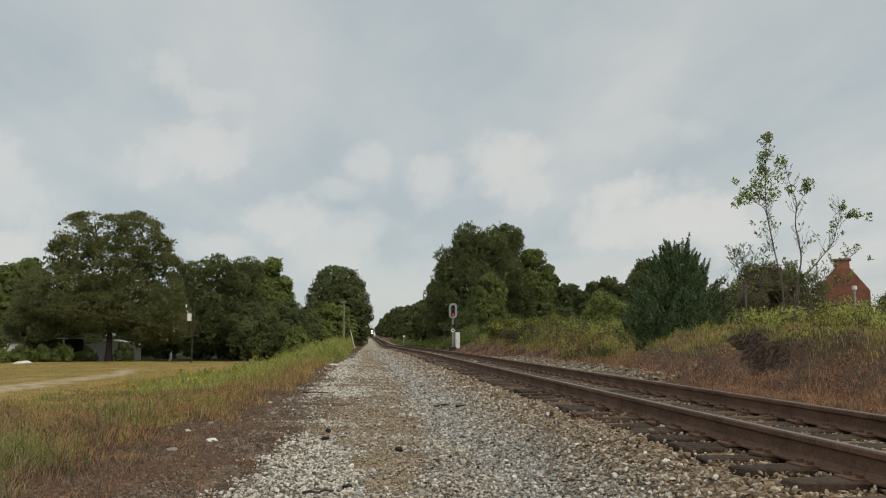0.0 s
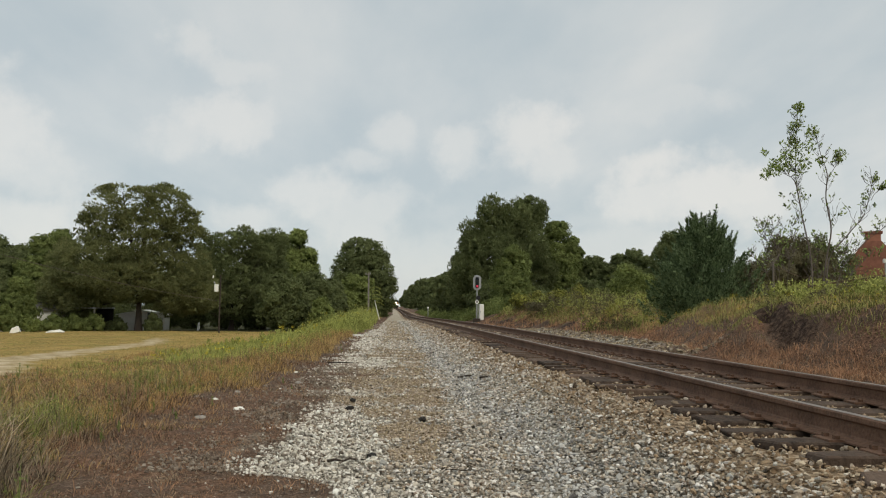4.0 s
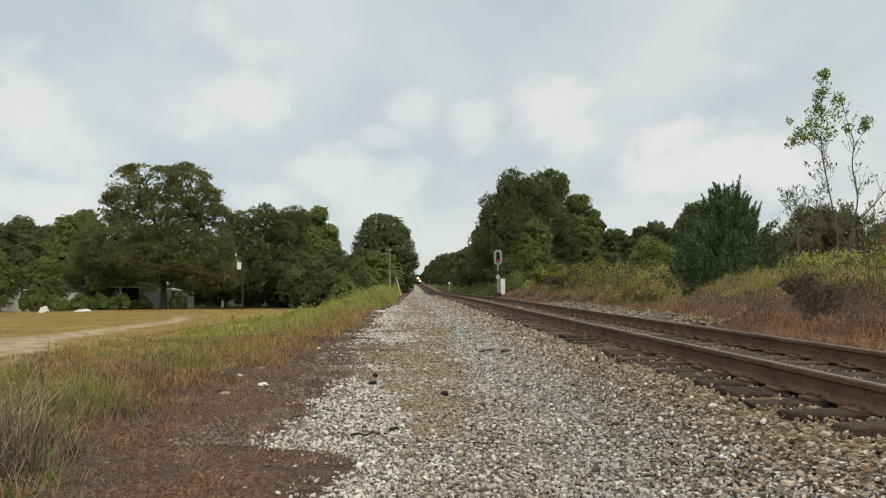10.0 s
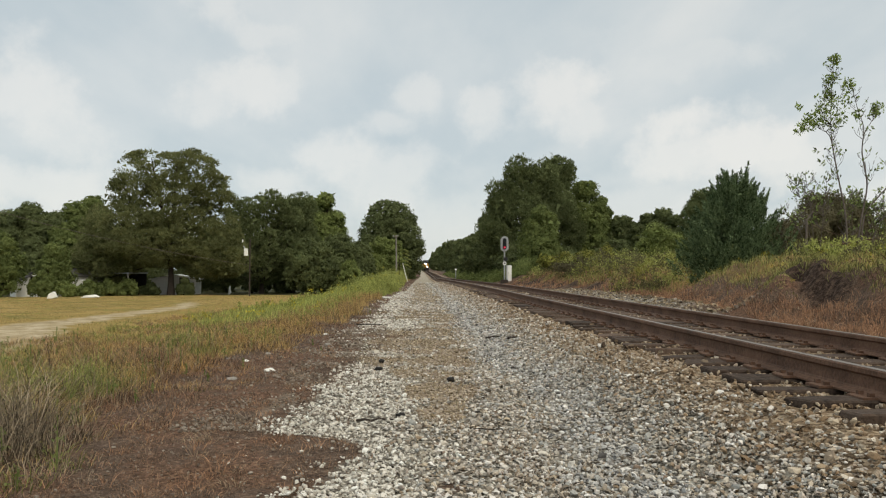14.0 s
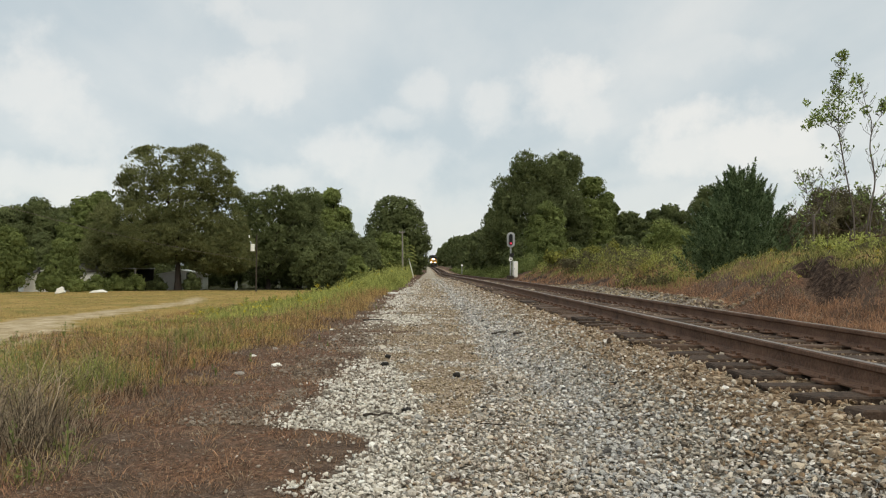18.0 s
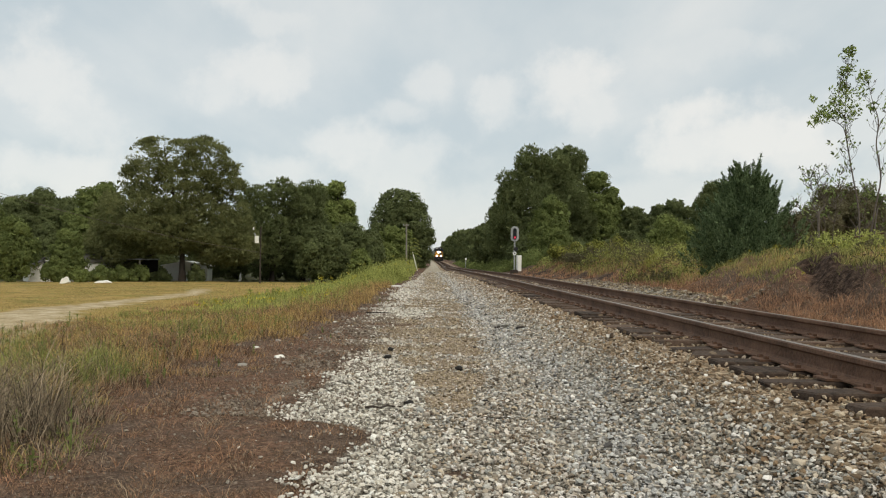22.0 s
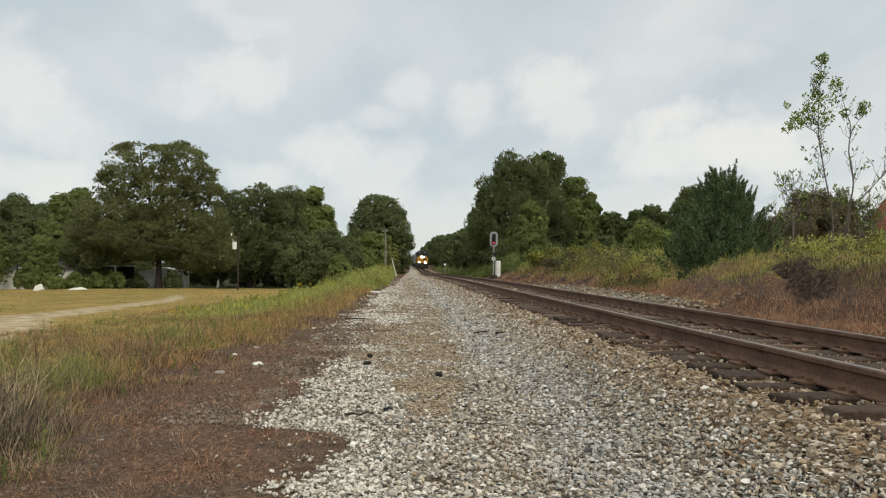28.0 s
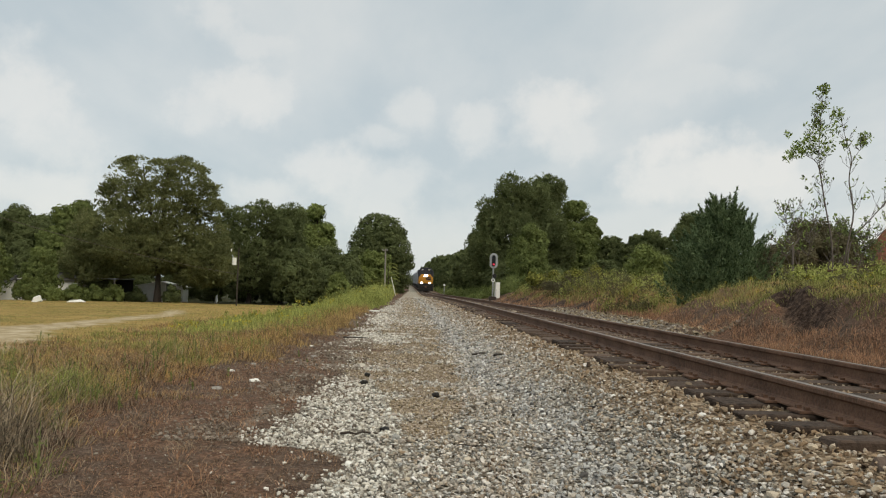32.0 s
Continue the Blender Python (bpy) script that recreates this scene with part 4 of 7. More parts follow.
# ------------------------------------------------------------------ grass and weeds
def blades(name, xy, height, width, mat, label, seed, lean=0.35, category="grass", away=None, fine=True):
    """Grass: each blade a bent, pointed strip standing on the ground; away: the way it leans out of its tuft."""
    rng = np.random.RandomState(seed)
    n = len(xy)
    h = height * np.exp(rng.normal(size=n) * 0.25)
    a = rng.uniform(0, 6.28, n)
    out = np.stack([np.cos(a), np.sin(a)], 1) * (np.abs(rng.normal(size=n)) * lean)[:, None]
    if away is not None:
        out = out * 0.5 + away * lean
    b = a + rng.normal(size=n) * 0.8 + 1.57
    side = np.stack([np.cos(b), np.sin(b)], 1) * (width * rng.uniform(0.6, 1.4, n) / 2)[:, None]
    base = np.concatenate([xy, (ground(xy[:, 0], xy[:, 1]) - 0.01)[:, None]], 1)
    droop = rng.uniform(0.75, 1.0, n)

    def at(frac, bend, wide, sign):
        p = base.copy()
        p[:, :2] += out * h[:, None] * bend + side * wide * sign
        p[:, 2] += h * frac
        return p
    if fine:
        v = np.stack([at(0, 0, 1, -1), at(0, 0, 1, 1), at(0.6, 0.3, 0.75, 1), at(0.6, 0.3, 0.75, -1), at(droop, 1.0, 0, 1)], 1).reshape(-1, 3)
        k = np.arange(n)[:, None] * 5
        f = np.concatenate([k + [0, 1, 2], k + [0, 2, 3], k + [3, 2, 4]])
    else:
        v = np.stack([at(0, 0, 1, -1), at(0, 0, 1, 1), at(droop, 0.8, 0, 1)], 1).reshape(-1, 3)
        f = np.arange(n)[:, None] * 3 + [0, 1, 2]
    ob = part(name, raw_mesh(name, v, f, mat), None, None)
    return tagged(ob, label, category, kind="stuff")


def tufts(xy, per, spread, seed):
    """Blades round each tuft's middle: their feet, the way each leans, and the number of its tuft."""
    rng = np.random.RandomState(seed)
    which = np.repeat(np.arange(len(xy)), per)
    a, r = rng.uniform(0, 6.28, len(which)), rng.uniform(0, 1, len(which)) ** 0.7
    off = np.stack([np.cos(a), np.sin(a)], 1) * r[:, None]
    return xy[which] + off * spread, off, which


def plants(name, xy, height, leaf, per, mat, label, seed, wide=0.35, category="weeds"):
    """Leafy weeds: a thin stem with leaves all along it."""
    rng = np.random.RandomState(seed)
    n = len(xy)
    h = height * np.exp(rng.normal(size=n) * 0.22)
    base = np.concatenate([xy, ground(xy[:, 0], xy[:, 1])[:, None]], 1)
    which = np.repeat(np.arange(n), per)
    u = rng.uniform(0.12, 1, len(which))
    c = base[which]
    c[:, 2] += u * h[which]
    c[:, :2] += rng.normal(size=(len(which), 2)) * (wide * (1.1 - 0.75 * u) * h[which] * 0.5)[:, None]
    pieces = [leaves(c, leaf, leaf * 0.38, rng, lift=np.array([0, 0, 0.5]), tri=True)]
    top = base.copy()
    top[:, 2] += h
    side = np.zeros((n, 3))
    side[:, 0] = 0.008
    pieces.append((np.stack([base - side, base + side, top], 1).reshape(-1, 3), np.arange(3 * n).reshape(n, 3)))
    ob = part(name, raw_mesh(name, *gather(pieces), MAT[mat]), None, None)
    return tagged(ob, label, category, kind="stuff")


def build_grass():
    # tall rough tufts beside the path
    xy, rng = scatter(9500, -7.5, -0.6, 4.4, 34, 41, near=0.9)
    e = xy[:, 0] - weed_edge(xy[:, 1]) + 0.30 * wave(xy[:, 0], xy[:, 1], 1.2, 42)
    xy = xy[((e < 0) & (rng.uniform(0, 1, len(e)) < np.exp(e / 3.0) + 0.2)) | ((e < 0.7) & (rng.uniform(0, 1, len(e)) < 0.22))]
    e = xy[:, 0] - weed_edge(xy[:, 1])
    pick = wave(xy[:, 0], xy[:, 1] * 0.7, 2.3, 43) * 1.25 + rng.normal(size=len(xy)) * 0.3 + np.interp(xy[:, 1], (5, 9, 13, 20, 27, 34), (-0.1, 0.2, 0.5, 0.6, 0.65, 0.2))
    pick = pick + np.interp(e, (-0.7, -0.1), (0, 0.9))
    pick = np.where((pick > 0.5) & (xy[:, 1] < 8), 1.2, pick)
    near = np.interp(xy[:, 1], (5, 8, 12), (1.75, 1.15, 0.9))
    tall = np.interp(e, (-4, -1.2, -0.4, 0), (0.12, 0.19, 0.15, 0.06)) * near * (1 + 0.35 * wave(xy[:, 0], xy[:, 1], 0.8, 47))
    kinds = ((-9, 0.0, "grass_green", "green_grass", "tall green grass along the edge of the field"), (0.0, 0.55, "grass_dry", "dry_grass", "straw coloured dry grass along the path"),
             (0.55, 0.95, "grass_orange", "orange_grass", "orange-brown broom grass along the path"), (0.95, 9, "grass_red", "rusty_tufts", "short rusty dead grass tufts along the path"))
    for k, (lo, hi, mat, name, label) in enumerate(kinds):
        w = (pick > lo) & (pick <= hi)
        feet, away, which = tufts(xy[w], 20, 0.13, 44 + k)
        blades(name, feet, tall[w][which] * np.random.RandomState(60 + k).uniform(0.5, 1.25, len(which)), 0.0045, MAT[mat], label, 44 + k, lean=1.35, away=away)
    w = rng.uniform(0, 1, len(xy)) < np.interp(xy[:, 1], (5, 8, 14), (0.8, 0.45, 0.12))
    feet, away, which = tufts(xy[w], 7, 0.10, 49)
    blades("dead_grass", feet, tall[w][which] * 1.15, 0.006, MAT["grass_grey"], "long grey dead grass stalks along the path", 49, lean=0.8, away=away)
    w = rng.uniform(0, 1, len(xy)) < 0.06
    plants("dark_weeds", xy[w], tall[w] * 1.7, 0.035, 16, "broad", "sparse dark upright weeds in the grass", 39, wide=0.25)
    clump, rng2 = scatter(70, -3.3, -2.15, 4.9, 6.0, 32)
    feet, away, which = tufts(clump, 30, 0.12, 33)
    far = rng2.uniform(0.22, 0.5, len(clump))
    far[clump[:, 0] > -2.45] *= 0.6
    blades("dead_grass_clump", feet, far[which], 0.005, MAT["grass_dead"], "tall grey clump of dead grass by the path", 31, lean=1.1, away=away)
    broom, rng4 = scatter(42000, -4.5, -0.8, 12, 36, 15, near=0.1)
    e4 = broom[:, 0] - weed_edge(broom[:, 1]) + 0.25 * wave(broom[:, 0], broom[:, 1], 1.5, 14)
    broom = broom[(e4 < 0.1) & (e4 > -1.6) & (wave(broom[:, 0], broom[:, 1], 2.8, 13) + rng4.normal(size=len(broom)) * 0.3 > -0.05)]
    blades("broom_grass", broom, np.interp(broom[:, 1], (13, 22, 33), (0.14, 0.2, 0.3)), 0.011, MAT["grass_broom"], "orange-brown broom grass at the foot of the weeds", 12, lean=0.6, fine=False)
    # dead mat and straw between grass and gravel
    xy, rng = scatter(130000, -3.6, -0.2, 3.4, 24, 48, near=1.5)
    e = xy[:, 0] - weed_edge(xy[:, 1])
    g = ground_zones(xy[:, 0], xy[:, 1])["gravel"]
    xy = xy[(e > -0.5) & (g < 0.45) & (wave(xy[:, 0], xy[:, 1], 0.8, 49) + 0.5 * wave(xy[:, 0], xy[:, 1], 2.4, 46) > -0.35)]
    half = len(xy) * 2 // 3
    blades("dead_grass_mat", xy[:half], np.full(half, 0.034), 0.004, MAT["grass_red"], "flattened rusty dead grass on brown dirt", 50, lean=2.0, fine=False)
    blades("straw_litter", xy[half:], np.full(len(xy) - half, 0.02), 0.0035, MAT["grass_grey"], "loose pale straw lying on brown dirt", 40, lean=3.2, fine=False)
    # low dead tufts on the dirt
    low, rng7 = scatter(1500, -3.4, -0.3, 3.7, 12, 95, near=0.6)
    keep = (low[:, 0] > weed_edge(low[:, 1]) - 0.2) & (ground_zones(low[:, 0], low[:, 1])["gravel"] < 0.2) & (wave(low[:, 0], low[:, 1], 0.9, 94) + rng7.normal(size=len(low)) * 0.3 > 0.1)
    low = low[keep]
    grey = rng7.uniform(0, 1, len(low)) < 0.35
    for pick, mat, name, label, seed in ((~grey, "grass_rust", "rust_tufts", "low rusty dead grass tufts on brown dirt", 96), (grey, "grass_grey", "grey_tufts", "low grey dead grass tufts on brown dirt", 97)):
        feet, away, which = tufts(low[pick], 16, 0.09, seed)
        blades(name, feet, np.random.RandomState(seed).uniform(0.02, 0.075, pick.sum())[which], 0.004, MAT[mat], label, seed, lean=1.9, away=away)
    # dry twigs and straw lying on the gravel
    xy, rng = scatter(16000, -0.6, 2.7, 3.6, 16, 8, near=0.8)
    xy = xy[(wave(xy[:, 0], xy[:, 1] * 0.6, 1.1, 7) + rng.normal(size=len(xy)) * 0.25 > 0.72)]
    blades("gravel_litter", xy, np.full(len(xy), 0.055), 0.006, MAT["grass_red"], "brown dead weeds and straw lying on gravel", 6, lean=1.6, fine=False)
    # field
    xy, rng = scatter(100000, -34, -3.0, 9, 75, 51, near=0.5)
    z = ground_zones(xy[:, 0], xy[:, 1])
    xy = xy[(z["drive"] < 0.45) & (xy[:, 0] > -0.62 * xy[:, 1] - 3)]
    pick = wave(xy[:, 0], xy[:, 1], 6, 52) + np.random.RandomState(5).normal(size=len(xy)) * 0.4
    green = pick < -0.3
    blades("field_grass", xy[green], np.full(green.sum(), 0.06), 0.012, MAT["grass_green"], "short green grass of the open field", 53, fine=False)
    blades("field_straw", xy[~green], np.full((~green).sum(), 0.06), 0.012, MAT["grass_dry"], "short straw coloured grass of the open field", 54, fine=False)
    # green weeds on the shoulder farther off
    xy, rng = scatter(34000, -7.5, -0.6, 20, 104, 55, near=0.3)
    e = xy[:, 0] - weed_edge(xy[:, 1]) + 0.4 * wave(xy[:, 0], xy[:, 1], 3, 56)
    keep = (e < np.interp(xy[:, 1], (22, 34, 40), (-1.1, -0.7, 0.0))) & (e > -5.5)
    xy, e = xy[keep], e[keep]
    tall = np.interp(e, (-5.5, -3, -1, 0), (0.25, 0.6, 0.7, 0.25)) * np.interp(xy[:, 1], (20, 30, 48, 98), (0.25, 0.5, 1.05, 1.3)) * (1 + 0.45 * wave(xy[:, 0], xy[:, 1], 2.6, 54))
    xy2 = np.concatenate([xy, xy + rng.normal(size=xy.shape) * 0.15])
    tall2 = np.concatenate([tall, tall]) * rng.uniform(0.55, 1.1, 2 * len(tall))
    blades("shoulder_grass", xy2, tall2, 0.026, MAT["weed_leaf"], "fresh green grass on the shoulder", 57, category="grass", fine=False)
    leafy = rng.uniform(0, 1, len(xy)) < np.interp(xy[:, 1], (28, 48), (0.0, 0.06))
    plants("green_weeds", xy[leafy], tall[leafy] * 1.15, 0.09, 44, "weed_leaf", "tall leafy bright green weeds on the shoulder", 59)
    pick = rng.uniform(0, 1, len(xy)) < 0.006
    flowers("yellow_flowers", xy[pick], tall[pick] * 1.2, 0.09, "yellow flower heads among the tall weeds", 58)
    # right of the track: rusty grass on the slope, green on the bank
    xy, rng = scatter(70000, 6.7, 17, 6, 60, 61, near=0.8)
    d = xy[:, 0] - line_x(xy[:, 1]) + 0.3 * wave(xy[:, 0], xy[:, 1], 2, 62)
    scarp = ground_zones(xy[:, 0], xy[:, 1])['shade_and_earth'] > 0.25
    foot, rng2 = scatter(60000, 6.6, 9.4, 6, 27, 63, near=0.5)
    df = foot[:, 0] - line_x(foot[:, 1]) + 0.3 * wave(foot[:, 0], foot[:, 1], 2, 62)
    high = ground(foot[:, 0], foot[:, 1]) + 0.10 * wave(foot[:, 0], foot[:, 1], 1.1, 30) + rng2.normal(size=len(foot)) * 0.07
    foot = foot[(ground_zones(foot[:, 0], foot[:, 1])['shade_and_earth'] < rng2.uniform(0.15, 0.5, len(foot))) & (df > np.where(foot[:, 1] > 16.5, 3.3, 2.85)) & (high < 0.30) & (wave(foot[:, 0], foot[:, 1], 0.9, 35) > -0.75)]
    pale = wave(foot[:, 0], foot[:, 1], 0.7, 23) + rng2.normal(size=len(foot)) * 0.5 > 0.8
    blades("pale_straw", foot[pale], np.full(pale.sum(), 0.10), 0.006, MAT["grass_grey"], "bleached dead grass on the cut bank", 65, lean=1.5)
    foot = foot[~pale]
    blades("rusty_grass", foot, np.full(len(foot), 0.13), 0.006, MAT["grass_rust"], "rusty dead grass on the cut bank", 64, lean=1.3)
    top = np.where(xy[:, 1] < 27, ground(xy[:, 0], xy[:, 1]) > 0.46, d > 4.5) & (d > 3.3) & ~scarp
    pick = wave(xy[:, 0], xy[:, 1], 2.5, 65) + rng.normal(size=len(xy)) * 0.4
    tall = np.interp(d, (4.0, 6, 9), (0.09, 0.15, 0.26))
    for k, (lo, hi, mat, name, label) in enumerate(((-9, 0.6, "grass_dull", "bank_grass", "green grass on top of the bank"), (0.6, 9, "grass_dry", "bank_straw", "yellowed grass on top of the bank"))):
        w = top & (pick > lo) & (pick <= hi)
        blades(name, xy[w], tall[w], 0.014, MAT[mat], label, 66 + k, lean=0.6, fine=False)
    lip, rng3 = scatter(30000, 7.1, 12.5, 7.5, 27, 34, near=0.5)
    dl = lip[:, 0] - line_x(lip[:, 1]) + 0.3 * wave(lip[:, 0], lip[:, 1], 2, 62)
    hole = ground_zones(lip[:, 0], lip[:, 1])['shade_and_earth'] > 0.25
    edge = (ground(lip[:, 0], lip[:, 1]) + 0.10 * wave(lip[:, 0], lip[:, 1], 1.1, 30) + rng3.normal(size=len(lip)) * 0.07 > 0.44) & ~hole
    lip, dl = lip[edge], dl[edge]
    dry = wave(lip[:, 0], lip[:, 1], 1.6, 29) + rng3.normal(size=len(lip)) * 0.4 > 0.8
    high = np.interp(dl, (3.95, 4.6, 8), (0.07, 0.12, 0.17)) * (1 + 0.4 * wave(lip[:, 0], lip[:, 1], 0.9, 19))
    blades("lip_grass", lip[~dry], high[~dry], 0.011, MAT["grass_dull"], "green grass hanging over the bank's edge", 28, lean=0.9)
    blades("lip_straw", lip[dry], high[dry], 0.011, MAT["grass_dry"], "yellowed grass hanging over the bank's edge", 27, lean=0.9)
    hang, rng5 = scatter(170, 8.15, 8.8, 12.6, 17.0, 11)
    feet, away, which = tufts(hang, 14, 0.12, 10)
    fringe = np.abs(ground_zones(hang[:, 0], hang[:, 1])["shade_and_earth"] - 0.4) < rng5.uniform(0.05, 0.3, len(hang))
    w = fringe[which]
    blades("hanging_grass", feet[w], rng5.uniform(0.08, 0.2, len(hang))[which][w], 0.008, MAT["grass_dull"], "rough grass fringing the bare hollow", 9, lean=1.2, away=away[w])
    slope, rng6 = scatter(26000, 6.9, 12.5, 25, 62, 2, near=0.2)
    ds = slope[:, 0] - line_x(slope[:, 1]) + 0.4 * wave(slope[:, 0], slope[:, 1], 2.2, 61)
    slope, ds = slope[(ds > 3.2) & (ds < 6.5)], ds[(ds > 3.2) & (ds < 6.5)]
    foxy = wave(slope[:, 0], slope[:, 1], 3, 60) * 0.8 + rng6.normal(size=len(slope)) * 0.35 - 0.7 * (ds - 5.6) > 0.1
    bare = (ds < 4.7) & (wave(slope[:, 0], slope[:, 1], 2.0, 59) > -0.5)
    slope, ds, foxy = slope[~bare], ds[~bare], foxy[~bare]
    rise = np.interp(ds, (3.2, 4.2, 6.5), (0.1, 0.22, 0.32))
    blades("slope_grass", slope[~foxy], rise[~foxy], 0.024, MAT["grass_dull"], "rough olive grass on the slope of the bank", 1, lean=0.6, fine=False)
    blades("slope_rust", slope[foxy], rise[foxy], 0.024, MAT["grass_rust"], "rusty dead grass on the slope of the bank", 2, lean=0.6, fine=False)
    w = top & (rng.uniform(0, 1, len(xy)) < 0.02)
    flowers("bank_flowers", xy[w], tall[w] * 1.1, 0.04, "small yellow flowers on the bank", 69)
    # brushy weeds over the bank, thicker beyond the juniper
    xy, rng = scatter(4200, 7.0, 22, 9, 66, 36, near=0.1)
    d = xy[:, 0] - line_x(xy[:, 1])
    keep = (d > np.where(xy[:, 1] < 27, 6.3, 5.3) + 0.6 * wave(xy[:, 0], xy[:, 1], 3, 37)) & (d < 15) & (np.abs(xy[:, 1] - 26) + np.maximum(0, d - 8) * 2 > 3.0)
    keep &= ~((xy[:, 1] > 58) & (d < 6.2)) & ~((xy[:, 1] > 48) & (d < 4.6))
    keep &= ~((np.abs(xy[:, 1] - 31) < 3.2) & (d < 4.3))
    keep &= (xy[:, 1] > 28) | (rng.uniform(0, 1, len(xy)) < 0.75)
    xy, d = xy[keep], d[keep]
    pick = wave(xy[:, 0], xy[:, 1], 3.2, 38) * 1.3 + rng.normal(size=len(xy)) * 0.15 - 0.12 * (d - 6.5)
    tall = np.interp(xy[:, 1], (10, 26, 34, 66), (0.3, 0.4, 0.62, 0.8)) * np.where(xy[:, 1] < 28, np.interp(d, (7, 10), (1.0, 1.7)), 1.0)
    for k, (lo, hi, mat, name, label) in enumerate(((-9, 0.0, "weed_leaf", "bank_weeds", "yellow-green leafy weeds over the bank"), (0.0, 0.26, "broad_light", "bank_brush", "dull green brush over the bank"), (0.26, 9, "brownleaf", "brown_brush", "brown withered brush over the bank"))):
        w = (pick > lo) & (pick <= hi)
        plants(name, xy[w], tall[w], 0.085, 62, mat, label, 33 + k, wide=0.9)


def trackside_weeds():
    xy, rng = scatter(2600, 0, 1, 62, 210, 5, near=0.3)
    off = 3.1 + 3.4 * xy[:, 0] + 0.4 * wave(0 * xy[:, 0], xy[:, 1], 7, 4)
    keep = (np.abs(xy[:, 1] - 66) > 5) | (off > 5.6)
    xy[:, 0] = line_x(xy[:, 1]) + off
    xy, off = xy[keep], off[keep]
    plants("trackside_weeds", xy, np.interp(off, (3, 4.5, 6.5), (0.3, 0.75, 1.3)), 0.2, 22, "broad", "leafy weeds at the foot of the woods", 3, wide=0.8)


def flowers(name, xy, height, size, label, seed):
    rng = np.random.RandomState(seed)
    z = ground(xy[:, 0], xy[:, 1]) + height * rng.uniform(0.85, 1.25, len(xy))
    c = np.repeat(np.concatenate([xy, z[:, None]], 1), 7, 0)
    c = c + rng.normal(size=c.shape) * size * 0.5
    ob = part(name, raw_mesh(name, *leaves(c, size * 0.7, size * 0.5, rng), MAT["flower"]), None, None)
    tagged(ob, label, "flowers", kind="stuff")


build_grass()
trackside_weeds()


# ------------------------------------------------------------------ trees
PINE = ((0.0, 0.35), (0.12, 0.85), (0.3, 1.0), (0.5, 0.92), (0.62, 0.72), (0.75, 0.74), (0.88, 0.62), (0.96, 0.4), (1.0, 0.12))
ROUND = ((0.0, 0.45), (0.15, 0.8), (0.4, 1.0), (0.65, 0.92), (0.85, 0.62), (1.0, 0.15))
CONE = ((0.0, 0.7), (0.15, 1.0), (0.4, 0.97), (0.65, 0.8), (0.85, 0.48), (1.0, 0.08))
DOME = ((0.0, 0.8), (0.3, 1.0), (0.6, 0.95), (0.8, 0.75), (0.93, 0.45), (1.0, 0.15))
SHRUB = ((0.0, 0.7), (0.2, 1.0), (0.55, 0.9), (0.8, 0.6), (1.0, 0.2))


def lumpy(v, seed, scale):
    """Smooth noise of directions, about -1 to 1, that swells a crown into lobes."""
    rng = np.random.RandomState(seed)
    out = 0
    for k in range(6):
        w = rng.normal(size=3)
        out = out + np.sin(v @ (w / np.linalg.norm(w)) * scale * rng.uniform(0.7, 1.5) + rng.uniform(0, 6.28))
    return np.clip(out / 2.6, -1.1, 1.1)


